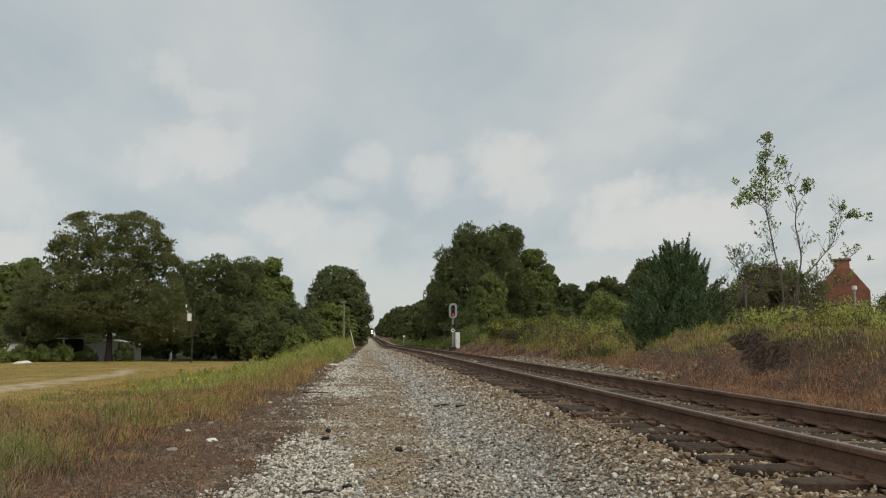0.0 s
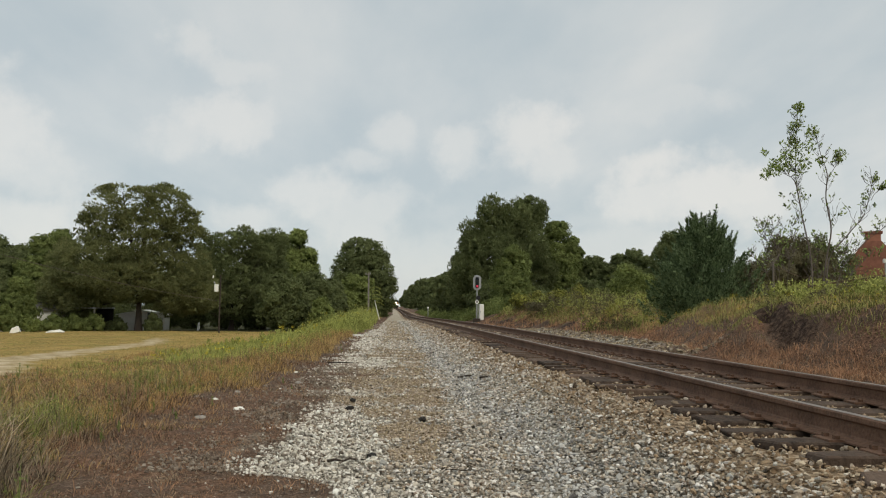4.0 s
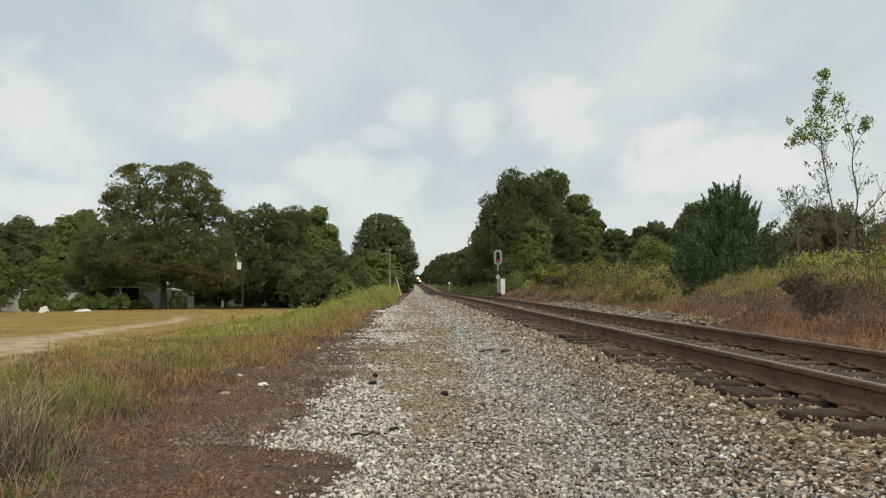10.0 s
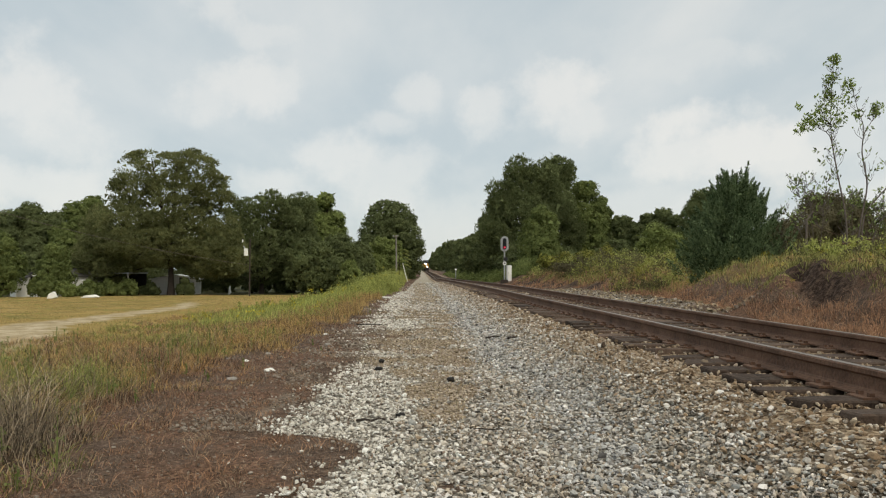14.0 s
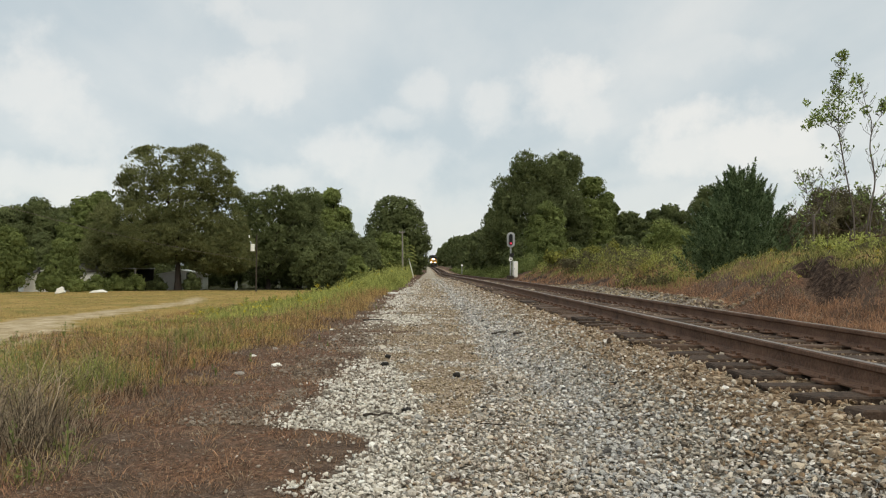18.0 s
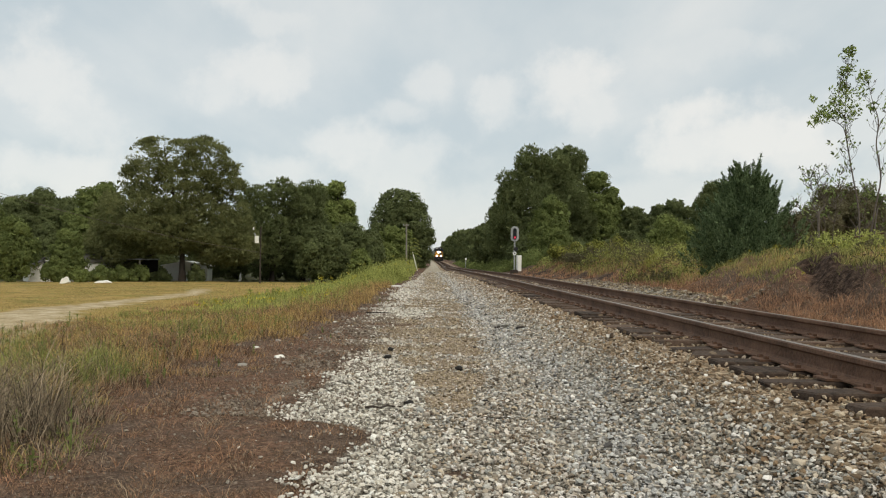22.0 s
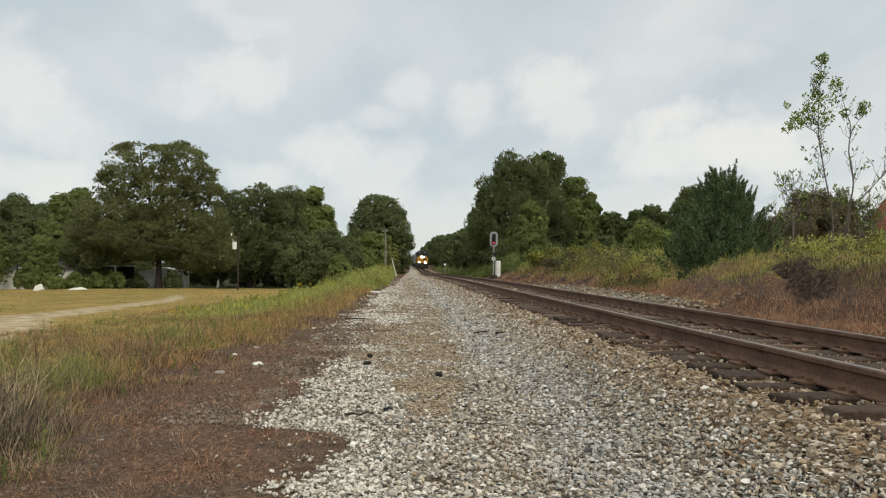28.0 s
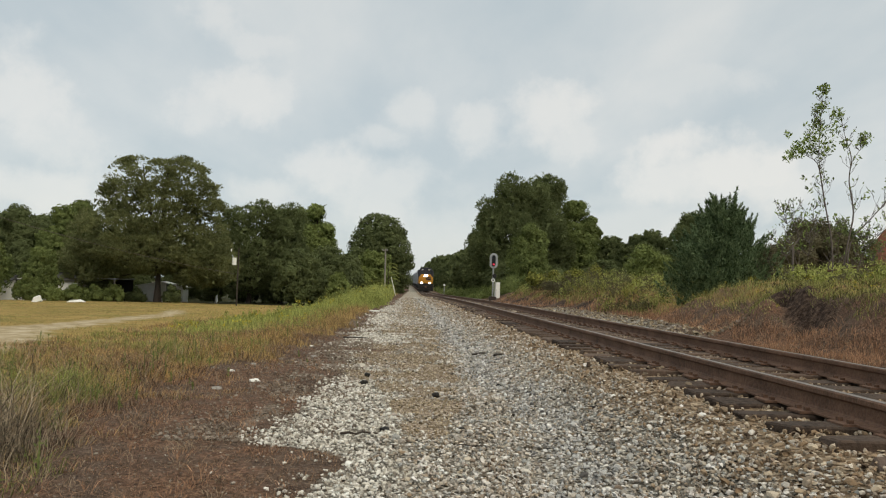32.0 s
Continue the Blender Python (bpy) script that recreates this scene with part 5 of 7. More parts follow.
def tree(name, label, x, y, top, wide, shape, mat, seed, bare=0.04, trunk=0.2, flat=0.75, category="tree", group="", fork=False, masses=None, airy=0.0, spiky=0.0, tuft=1.0, rag=0.16):
    """A tree: tapered trunk with limbs, and a crown of small leaves in tufts that cover a lobed outline. top: height of its tip in the world;
    masses: rounded parts of the crown (offset, height, half width, half height) in metres, in place of the outline; airy: share of gaps; spiky: upright tips."""
    rng = np.random.RandomState(seed)
    z0 = float(ground(x, y)) - 0.05
    h = top - z0
    root = thing(name, pose(x, y, z0), label, category, group)
    lean = rng.normal(size=2) * 0.02
    size = min(0.78, 0.085 * wide + 0.16) * tuft
    leaf = min(0.62, max(0.10, 0.0027 * y))
    # places of the tufts, with the way out of the crown at each
    if masses is None:
        # a main body and rounded lobes that follow the outline's widths
        hs, rs = np.array([u for u, _ in shape]), np.array([r for _, r in shape])
        low = bare * h
        shrubby = category == "shrub" and wide < 1.7
        masses = [(0.0, low + (h - low) * 0.42, wide * 0.86, (h - low) * 0.44, 0.0)]
        if shrubby:
            masses = [(rng.uniform(-0.75, 0.75) * wide, h * rng.uniform(0.22, 0.5), wide * rng.uniform(0.3, 0.5), h * rng.uniform(0.22, 0.36), rng.uniform(-0.6, 0.6) * wide) for _ in range(9)]
        count = 7 if h > 5 else 0 if shrubby else 5
        for k in range(count):
            u = 0.30 + 0.58 * (k + 0.5) / count + rng.uniform(-0.05, 0.05)
            r = float(np.interp(u, hs, rs)) * wide
            lobe = wide * rng.uniform(0.30, 0.46) * (1.1 - 0.35 * u)
            az = 2.4 * k + rng.uniform(-0.5, 0.5)
            masses.append((math.cos(az) * max(0, r - lobe), low + (h - low) * u, lobe, min(lobe * rng.uniform(0.8, 1.1), 0.3 * h), math.sin(az) * max(0, r - lobe)))
        tip = min(wide * rng.uniform(0.42, 0.56), 0.3 * h)
        masses.append((wide * rng.uniform(-0.18, 0.18), h - tip * 0.78, tip, tip * 0.9, 0.0))
    spots, outs, cores = [], [], []
    masses = [(*m, 0.0)[:5] for m in masses]
    for i, (dx, zc, rx, rz, dy) in enumerate(masses):
        n = int(4 * math.pi * ((rx * rx + 2 * rx * rz) / 3) / (size * size * 1.25))
        v = rng.normal(size=(n, 3))
        v /= np.linalg.norm(v, axis=1, keepdims=True)
        deep = np.where(rng.uniform(0, 1, n) < 0.2, rng.uniform(0.5, 0.8, n), rng.uniform(0.88, 1.0, n)) * (1 + rag * lumpy(v, seed + i, 4.0))
        p = v * deep[:, None] * [max(rx - size * 0.6, 0.2), max(rx - size * 0.6, 0.2), max(rz - size * flat * 0.7, 0.2)] + [dx, dy, zc]
        keep = np.ones(n, bool)
        for j, (ox, oz, ax, az, oy) in enumerate(masses):
            if j != i:
                keep &= np.sqrt(((p[:, 0] - ox) / ax) ** 2 + ((p[:, 1] - oy) / ax) ** 2 + ((p[:, 2] - oz) / az) ** 2) > 0.72
        if airy:
            keep &= lumpy(p, seed + 40 + i, 1.5) + 1.0 > airy * 1.2 * (p[:, 2] > 0.55 * h)
        o = v / [rx, rx, rz]
        spots.append(p[keep])
        outs.append((o / np.linalg.norm(o, axis=1, keepdims=True))[keep])
        m = int(n * (1.8 if zc < 0.5 * h or not airy else 0.8))
        cores.append(np.clip(rng.normal(size=(m, 3)) * 0.36, -0.75, 0.75) * [rx, rx, rz] + [dx, dy, zc])
    centers, out, core = np.concatenate(spots), np.concatenate(outs), np.concatenate(cores)
    n = len(centers)
    big = size * rng.uniform(0.65, 1.35, n)
    # wood
    wood = []
    stems = [0.0] if not fork else [-0.17, 0.09]
    for s in stems:
        zz = np.linspace(-0.05, h * 0.9, 9)
        split = np.maximum(0, zz / h - 0.3) * wide * s * 2.4
        pts = np.stack([lean[0] * zz + split + rng.normal(size=9) * 0.05, lean[1] * zz + rng.normal(size=9) * 0.05, zz], 1)
        r = trunk * (1.25 - 1.2 * zz / h).clip(0.06)
        r[0] *= 1.35
        wood.append(tube(pts, r, 8))
    for i in rng.permutation(n)[: min(70, max(8, n // 5))]:
        c = centers[i]
        z1 = max((0.26 if fork else 0.12) * h, c[2] - 0.55 * math.hypot(c[0], c[1]) - 0.15 * h * rng.uniform(0, 1)) * 0.98
        a = np.array([lean[0] * z1, lean[1] * z1, z1])
        if fork:
            a[0] += max(0, z1 / h - 0.3) * wide * 2.4 * stems[0 if c[0] < -1 else 1]
        t = np.linspace(0, 1, 5)[:, None]
        pts = a + (c - a) * t + np.array([0, 0, -0.12]) * np.sin(3.14 * t) * np.linalg.norm(c - a) * 0.4 + rng.normal(size=(5, 3)) * 0.06 * np.sin(3.14 * t)
        r0 = trunk * 0.32 * (1 - 0.7 * z1 / h)
        wood.append(tube(pts, np.linspace(max(0.025, r0), 0.012, 5), 5))
    part("trunk", raw_mesh("trunk", *gather(wood), MAT["bark"], smooth=True), None, root)
    # leaves on the rounded outside of each tuft
    needle = mat.startswith("pine")
    per = int(min(190, max(22, (6.6 if needle else 4.4) * (size / leaf) ** 2)))
    which = np.repeat(np.arange(n), per)
    v = rng.normal(size=(n * per, 3)) + 0.55 * out[which] + [0, 0, 0.15]
    v /= np.linalg.norm(v, axis=1, keepdims=True)
    reach = big[which] * rng.uniform(0.3, 1, len(which)) ** 0.4
    up = np.where(rng.uniform(0, 1, n) < spiky, rng.uniform(1.0, 2.1, n), 1.0)
    c = centers[which] + v * reach[:, None] * np.stack([1 / up[which] ** 0.7, 1 / up[which] ** 0.7, flat * up[which]], 1)
    way = v * 0.7 + out[which] * 0.6 + [0, 0, 0.15]
    if needle:
        pieces = [leaves(c, leaf * 1.1, leaf * 0.40, rng, tri=True, lift=v * 1.1 + out[which] * 0.3 + [0, 0, 0.55])]
    else:
        pieces = [leaves(c, leaf, leaf * 0.62, rng, tri=True, face=way)]
    pieces.append(leaves(core, leaf * 2.2, leaf * 1.6, rng, tri=True))
    verts, faces = gather(pieces)
    verts[:, 2] = np.maximum(verts[:, 2], 0.03)
    part("crown", raw_mesh("crown", verts, faces, MAT[mat]), None, root)
    return root


DOME_TREE = ((0.5, 10.3, 3.9, 3.5), (0.5, 7.1, 5.3, 4.5), (0.5, 3.8, 5.2, 3.6), (4.6, 6.2, 1.5, 1.4))
BIG_PINE = ((-2.7, 12.4, 2.7, 2.1), (1.3, 12.2, 3.2, 2.2), (4.2, 9.6, 2.0, 1.0), (-4.8, 9.5, 2.0, 1.2), (-3.9, 10.5, 2.3, 1.5), (3.5, 10.8, 2.2, 1.4), (-0.6, 8.6, 4.4, 2.6),
            (-4.4, 6.0, 4.3, 3.4), (2.6, 5.8, 4.3, 3.6), (-6.0, 3.9, 3.4, 2.6), (4.2, 3.7, 3.3, 2.4), (-1.0, 4.6, 5.0, 2.4), (-7.0, 2.7, 2.6, 1.9))
SIGNAL_PINE = ((-0.6, 11.2, 2.1, 2.3), (1.8, 10.6, 2.3, 2.3), (-2.4, 8.4, 2.3, 2.6), (2.8, 8.0, 2.6, 2.6), (-0.2, 6.2, 4.4, 4.4), (-3.2, 4.2, 2.6, 3.6))
DARK_PINE = ((-2.0, 8.6, 2.0, 2.0), (0.9, 9.4, 2.3, 1.9), (2.8, 7.8, 1.7, 1.9), (0.0, 5.0, 4.1, 4.0), (-2.6, 5.4, 2.2, 2.6))


def juniper(x, y, top, wide, seed):
    """A dense juniper: short plumes of scaly sprays that point up and outward, uneven tips."""
    rng = np.random.RandomState(seed)
    z0 = float(ground(x, y)) - 0.05
    h = top - z0
    root = thing("juniper", pose(x, y, z0), "dense dark green juniper at the foot of the bank", "tree")
    zz = np.linspace(-0.1, h * 0.85, 7)
    part("trunk", raw_mesh("trunk", *tube(np.stack([0.04 * np.sin(zz), 0 * zz, zz], 1), 0.10 * (1.1 - zz / h), 8), MAT["bark"], smooth=True), None, root)
    hs, rs = (0.0, 0.08, 0.25, 0.45, 0.62, 0.78, 0.9, 1.0), (0.66, 0.92, 1.0, 0.84, 0.58, 0.34, 0.17, 0.04)
    n = 330
    u = rng.uniform(0, 1, n) ** 0.9
    az = rng.uniform(0, 6.28, n)
    edge = np.interp(u, hs, rs) * wide * (1 + 0.12 * np.sin(3 * az + 4 * u) + 0.10 * np.sin(5 * az - 7 * u))
    r = edge * (0.40 + 0.55 * rng.uniform(0, 1, n) ** 0.5)
    foot = np.stack([np.cos(az) * r, np.sin(az) * r, u * h * 0.92], 1)
    way = np.stack([np.cos(az) * 0.75, np.sin(az) * 0.75, np.full(n, 0.75) + 0.9 * u], 1) + rng.normal(size=(n, 3)) * 0.22
    way /= np.linalg.norm(way, axis=1, keepdims=True)
    ln = rng.uniform(0.5, 1.0, n) * np.where(rng.uniform(0, 1, n) < 0.14, 1.5, 1.0)
    per = 170
    k = np.repeat(np.arange(n), per)
    s = rng.uniform(0, 1, len(k))
    c = foot[k] + way[k] * (s * ln[k])[:, None] + rng.normal(size=(len(k), 3)) * (0.13 * (1.05 - s))[:, None]
    part("crown", raw_mesh("crown", *leaves(c, 0.11, 0.026, rng, lift=way[k] * 1.3, tri=True), MAT["cedar"]), None, root)
    c = foot[rng.randint(0, n, 3200)] * [0.72, 0.72, 0.95] + rng.normal(size=(3200, 3)) * 0.16
    part("inner_foliage", raw_mesh("inner_foliage", *leaves(c, 0.2, 0.12, rng, tri=True), MAT["cedar"]), None, root)


juniper(11.25, 26.0, 3.85, 1.9, 71)


# trees and shrubs: place, height of the tip, half width of the crown
tree("pine_tree", "tall spreading pine with dark needles behind the field", -23.16, 76, 13.2, 6.58, PINE, "pine", 100, trunk=0.24, fork=True, masses=BIG_PINE, airy=0.62, flat=0.55, tuft=0.9)
tree("pine_tree", "dark rounded pine beside the tall pine", -16.25, 85, 9.97, 3.81, PINE, "pine_dark", 101, masses=DARK_PINE, airy=0.4, flat=0.55)
tree("pine_tree", "dark pine at the wood's edge", -13.58, 90, 9.57, 3.99, PINE, "pine_dark", 102, bare=0.02)
tree("broadleaf_tree", "lighter broadleaf tree behind the dark pines", -10.35, 98, 10.63, 2.85, ROUND, "young_leaf", 103)
tree("broadleaf_tree", "lighter broadleaf tree at the wood's edge", -13.04, 101, 10.30, 2.99, ROUND, "broad", 104)
tree("broadleaf_tree", "low dark tree at the wood's edge", -8.11, 88, 4.93, 3.71, ROUND, "broad_dark", 105, bare=0.02)
tree("broadleaf_tree", "low dark tree at the wood's edge", -10.29, 80, 4.22, 3.04, ROUND, "broad_dark", 106, bare=0.02)
tree("broadleaf_tree", "dense dark cone-shaped tree beside the track", -3.66, 118, 12.3, 5.46, DOME, "broad_dark", 107, masses=DOME_TREE, rag=0.10, spiky=0.2)
tree("broadleaf_tree", "dark tree overhanging the path far off", -1.21, 124, 5.57, 2.39, ROUND, "broad_dark", 108, bare=0.05)
tree("broadleaf_tree", "green young tree behind the utility pole", -3.66, 104, 5.07, 3.25, CONE, "young_leaf", 109, bare=0.02, spiky=0.55, rag=0.34)
tree("broadleaf_tree", "green young tree behind the weeds", -6.18, 80, 1.81, 1.41, CONE, "young_leaf", 110, bare=0.02, spiky=0.55, rag=0.34)
tree("broadleaf_tree", "broadleaf tree beside the tall pine", -42.15, 98, 9.18, 2.98, ROUND, "broad", 111)
tree("broadleaf_tree", "dark broadleaf tree behind the sheds", -49.93, 104, 9.46, 3.86, ROUND, "broad_dark", 112)
tree("broadleaf_tree", "dark broadleaf tree behind the sheds", -52.19, 100, 8.04, 3.79, ROUND, "broad_dark", 113)
tree("broadleaf_tree", "broadleaf tree at the edge of the field", -52.57, 90, 7.70, 4.55, ROUND, "broad", 114)
tree("broadleaf_tree", "young dull green tree before the sheds", -31.70, 70, 3.06, 1.83, CONE, "broad", 115, bare=0.04, spiky=0.55, rag=0.34)
tree("broadleaf_tree", "young green tree before the sheds", -34.39, 66, 3.98, 2.15, ROUND, "broad", 116, bare=0.04, spiky=0.55, rag=0.34)
tree("broadleaf_tree", "dark tree behind the pines", -38.54, 108, 6.65, 5.47, ROUND, "broad_dark", 117)
tree("broadleaf_tree", "dark tree behind the pines", -28.46, 112, 6.62, 5.65, ROUND, "broad_dark", 118)
tree("pine_tree", "tall dark pine beside the signal", 13.04, 86, 14.3, 5.21, CONE, "pine_dark", 119, masses=SIGNAL_PINE, spiky=0.45, flat=0.8, tuft=0.9)
tree("broadleaf_tree", "dark tree beside the signal", 10.07, 90, 9.70, 2.70, CONE, "broad_dark", 120, bare=0.02)
tree("broadleaf_tree", "dense green tree behind the bank", 21.10, 92, 11.81, 3.38, ROUND, "broad", 121, bare=0.02)
tree("broadleaf_tree", "green tree behind the bank", 24.41, 96, 10.21, 1.62, ROUND, "broad", 122)
tree("broadleaf_tree", "yellow-green young tree in front of the pine", 12.32, 72, 6.93, 2.3, CONE, "broad", 123, bare=0.02, spiky=0.6, rag=0.3)
tree("broadleaf_tree", "dark tree behind the signal", 10.62, 104, 6.72, 2.77, ROUND, "broad_dark", 124, bare=0.02)
tree("broadleaf_tree", "wooded edge tree along the track", 10.72, 122, 6.56, 2.46, ROUND, "broad_dark", 125, bare=0.02)
tree("broadleaf_tree", "wooded edge tree along the track", 10.87, 146, 7.02, 2.55, ROUND, "broad_dark", 126, bare=0.02)
tree("broadleaf_tree", "wooded edge tree along the track", 11.25, 178, 7.96, 2.61, ROUND, "broad_dark", 127, bare=0.02)
tree("broadleaf_tree", "wooded edge tree along the track", 11.71, 216, 9.14, 2.88, ROUND, "broad_dark", 128, bare=0.02)
tree("broadleaf_tree", "wooded edge tree along the track", 12.05, 262, 10.31, 3.00, ROUND, "broad_dark", 129, bare=0.02)
tree("broadleaf_tree", "wooded edge tree along the track", 12.46, 330, 11.04, 3.49, ROUND, "broad_dark", 130, bare=0.02)
tree("broadleaf_tree", "wooded edge tree far along the track", 13.35, 430, 10.94, 3.55, ROUND, "broad_dark", 131, bare=0.02)
tree("broadleaf_tree", "wooded edge tree far along the track", -0.89, 200, 5.86, 2.20, ROUND, "broad_dark", 132, bare=0.02)
tree("broadleaf_tree", "wooded edge tree far along the track", 0.33, 300, 5.77, 2.20, ROUND, "broad_dark", 133, bare=0.02)
tree("broadleaf_tree", "wooded edge tree far along the track", 15.47, 600, 10.50, 3.85, ROUND, "broad_dark", 134, bare=0.02)
tree("broadleaf_tree", "tree of the woods behind the bank", 26.80, 95, 7.77, 2.69, ROUND, "broad_dark", 135, bare=0.02)
tree("broadleaf_tree", "tree of the woods behind the bank", 28.66, 92, 7.86, 2.40, ROUND, "broad_dark", 136, bare=0.02)
tree("broadleaf_tree", "tree of the woods behind the bank", 29.76, 90, 8.3, 2.0, ROUND, "broad_dark", 137)
tree("broadleaf_tree", "tree of the woods behind the bank", 30.79, 88, 7.34, 1.86, ROUND, "broad_dark", 138, bare=0.02)
tree("pine_tree", "dark pine behind the juniper", 24.20, 62, 7.54, 2.62, ROUND, "pine_dark", 139, bare=0.02)
tree("broadleaf_tree", "yellow-green shrubby tree on the bank", 13.33, 40, 3.30, 1.59, SHRUB, "young_leaf", 140, bare=0.02, trunk=0.06)
tree("shrub", "brown-green thicket behind the fence", 23.36, 42, 5.10, 2.90, SHRUB, "brownleaf", 141, bare=0.0, trunk=0.07, category="shrub", rag=0.34, spiky=0.5)
tree("shrub", "dark green thicket behind the fence", 26.4, 44, 5.2, 1.9, SHRUB, "broad_dark", 142, bare=0.0, trunk=0.07, category="shrub", rag=0.34, spiky=0.5)
tree("shrub", "brown-green thicket behind the juniper", 18.64, 38, 3.45, 1.40, SHRUB, "brownleaf", 143, bare=0.0, trunk=0.05, category="shrub", rag=0.34, spiky=0.5)
tree("shrub", "green shrub behind the fence", 36.6, 47, 5.0, 2.2, SHRUB, "broad_dark", 144, bare=0.0, trunk=0.07, category="shrub", rag=0.34, spiky=0.5)
tree("shrub", "leafy shrub on the bank beside the signal", 10.56, 58, 2.04, 1.28, SHRUB, "broad", 145, bare=0.0, trunk=0.05, category="shrub", rag=0.34, spiky=0.5)
tree("shrub", "yellow-green shrub on the bank", 10.55, 52, 2.12, 1.62, SHRUB, "broad_light", 146, bare=0.0, trunk=0.05, category="shrub", rag=0.34, spiky=0.5)
tree("shrub", "yellow-green shrub on the bank", 11.72, 46, 2.34, 1.52, SHRUB, "broad_light", 147, bare=0.0, trunk=0.05, category="shrub", rag=0.34, spiky=0.5)
tree("shrub", "rusty brown shrub on the bank", 12.10, 42, 1.76, 1.39, SHRUB, "brownleaf", 148, bare=0.0, trunk=0.05, category="shrub", rag=0.34, spiky=0.5)
tree("shrub", "olive shrub on the bank", 10.09, 44, 1.45, 1.45, SHRUB, "brownleaf", 149, bare=0.0, trunk=0.05, category="shrub", rag=0.34, spiky=0.5)
tree("shrub", "dense undergrowth shrub at the wood's edge", -50.11, 88, 4.01, 2.26, SHRUB, "broad_dark", 150, bare=0.0, trunk=0.07, category="shrub", rag=0.34, spiky=0.5)
tree("shrub", "dense undergrowth shrub at the wood's edge", -43.50, 84, 2.70, 2.16, SHRUB, "broad", 151, bare=0.0, trunk=0.07, category="shrub", rag=0.34, spiky=0.5)
tree("shrub", "dense undergrowth shrub at the wood's edge", -46.22, 96, 4.42, 2.47, SHRUB, "broad_dark", 152, bare=0.0, trunk=0.07, category="shrub", rag=0.34, spiky=0.5)
tree("shrub", "dense undergrowth shrub at the wood's edge", -31.73, 80, 1.86, 2.06, SHRUB, "broad_dark", 153, bare=0.0, trunk=0.07, category="shrub", rag=0.34, spiky=0.5)
tree("shrub", "dense undergrowth shrub at the wood's edge", -35.29, 96, 3.87, 2.47, SHRUB, "broad_dark", 154, bare=0.0, trunk=0.07, category="shrub", rag=0.34, spiky=0.5)
tree("shrub", "dense undergrowth shrub at the wood's edge", -25.04, 92, 3.87, 2.36, SHRUB, "pine_dark", 155, bare=0.0, trunk=0.07, category="shrub", rag=0.34, spiky=0.5)
tree("shrub", "dense undergrowth shrub at the wood's edge", -22.61, 96, 4.76, 2.47, SHRUB, "pine_dark", 156, bare=0.0, trunk=0.07, category="shrub", rag=0.34, spiky=0.5)
tree("shrub", "dense undergrowth shrub at the wood's edge", -18.62, 92, 3.28, 2.36, SHRUB, "broad_dark", 157, bare=0.0, trunk=0.07, category="shrub", rag=0.34, spiky=0.5)
tree("shrub", "dense undergrowth shrub at the wood's edge", -15.21, 96, 4.15, 2.47, SHRUB, "broad_dark", 158, bare=0.0, trunk=0.07, category="shrub", rag=0.34, spiky=0.5)
tree("shrub", "dense undergrowth shrub at the wood's edge", -10.51, 92, 3.40, 2.36, SHRUB, "broad_dark", 159, bare=0.0, trunk=0.07, category="shrub", rag=0.34, spiky=0.5)
tree("shrub", "dense undergrowth shrub at the wood's edge", -6.53, 98, 4.35, 2.52, SHRUB, "broad_dark", 160, bare=0.0, trunk=0.07, category="shrub", rag=0.34, spiky=0.5)
tree("shrub", "dense undergrowth shrub at the wood's edge", -2.35, 122, 4.40, 3.14, SHRUB, "broad_dark", 161, bare=0.0, trunk=0.07, category="shrub", rag=0.34, spiky=0.5)
tree("shrub", "dense undergrowth shrub at the wood's edge", -34.42, 70, 0.56, 0.87, SHRUB, "broad", 162, bare=0.0, trunk=0.07, category="shrub", rag=0.34, spiky=0.5)
tree("shrub", "dense undergrowth shrub at the wood's edge", -28.81, 66, -0.15, 0.82, SHRUB, "young_leaf", 163, bare=0.0, trunk=0.07, category="shrub", rag=0.34, spiky=0.5)
tree("shrub", "dense undergrowth shrub at the wood's edge", -27.75, 72, -0.19, 0.90, SHRUB, "broad", 164, bare=0.0, trunk=0.07, category="shrub", rag=0.34, spiky=0.5)
tree("shrub", "dense undergrowth shrub at the wood's edge", -26.26, 73, -0.07, 0.91, SHRUB, "broad", 165, bare=0.0, trunk=0.07, category="shrub", rag=0.34, spiky=0.5)
tree("shrub", "dense undergrowth shrub at the wood's edge", -27.71, 82, -0.03, 2.11, SHRUB, "broad_dark", 166, bare=0.0, trunk=0.07, category="shrub", rag=0.34, spiky=0.5)
tree("shrub", "dense undergrowth shrub behind the bank", 21.72, 80, 4.08, 2.64, SHRUB, "broad_dark", 167, bare=0.0, trunk=0.07, category="shrub", rag=0.34, spiky=0.5)
tree("shrub", "dense undergrowth shrub behind the bank", 24.90, 78, 4.33, 2.58, SHRUB, "broad_dark", 168, bare=0.0, trunk=0.07, category="shrub", rag=0.34, spiky=0.5)
tree("shrub", "dense undergrowth shrub behind the bank", 24.73, 66, 4.09, 2.18, SHRUB, "broad_dark", 169, bare=0.0, trunk=0.07, category="shrub", rag=0.34, spiky=0.5)
tree("shrub", "dense undergrowth shrub behind the bank", 24.10, 56, 3.63, 1.85, SHRUB, "broad_dark", 170, bare=0.0, trunk=0.07, category="shrub", rag=0.34, spiky=0.5)
tree("shrub", "dense undergrowth shrub behind the bank", 23.74, 50, 3.36, 1.65, SHRUB, "broad_dark", 171, bare=0.0, trunk=0.07, category="shrub", rag=0.34, spiky=0.5)
tree("shrub", "dense undergrowth shrub behind the bank", 33.2, 60, 5.6, 1.98, SHRUB, "broad_dark", 172, bare=0.0, trunk=0.07, category="shrub", rag=0.34, spiky=0.5)
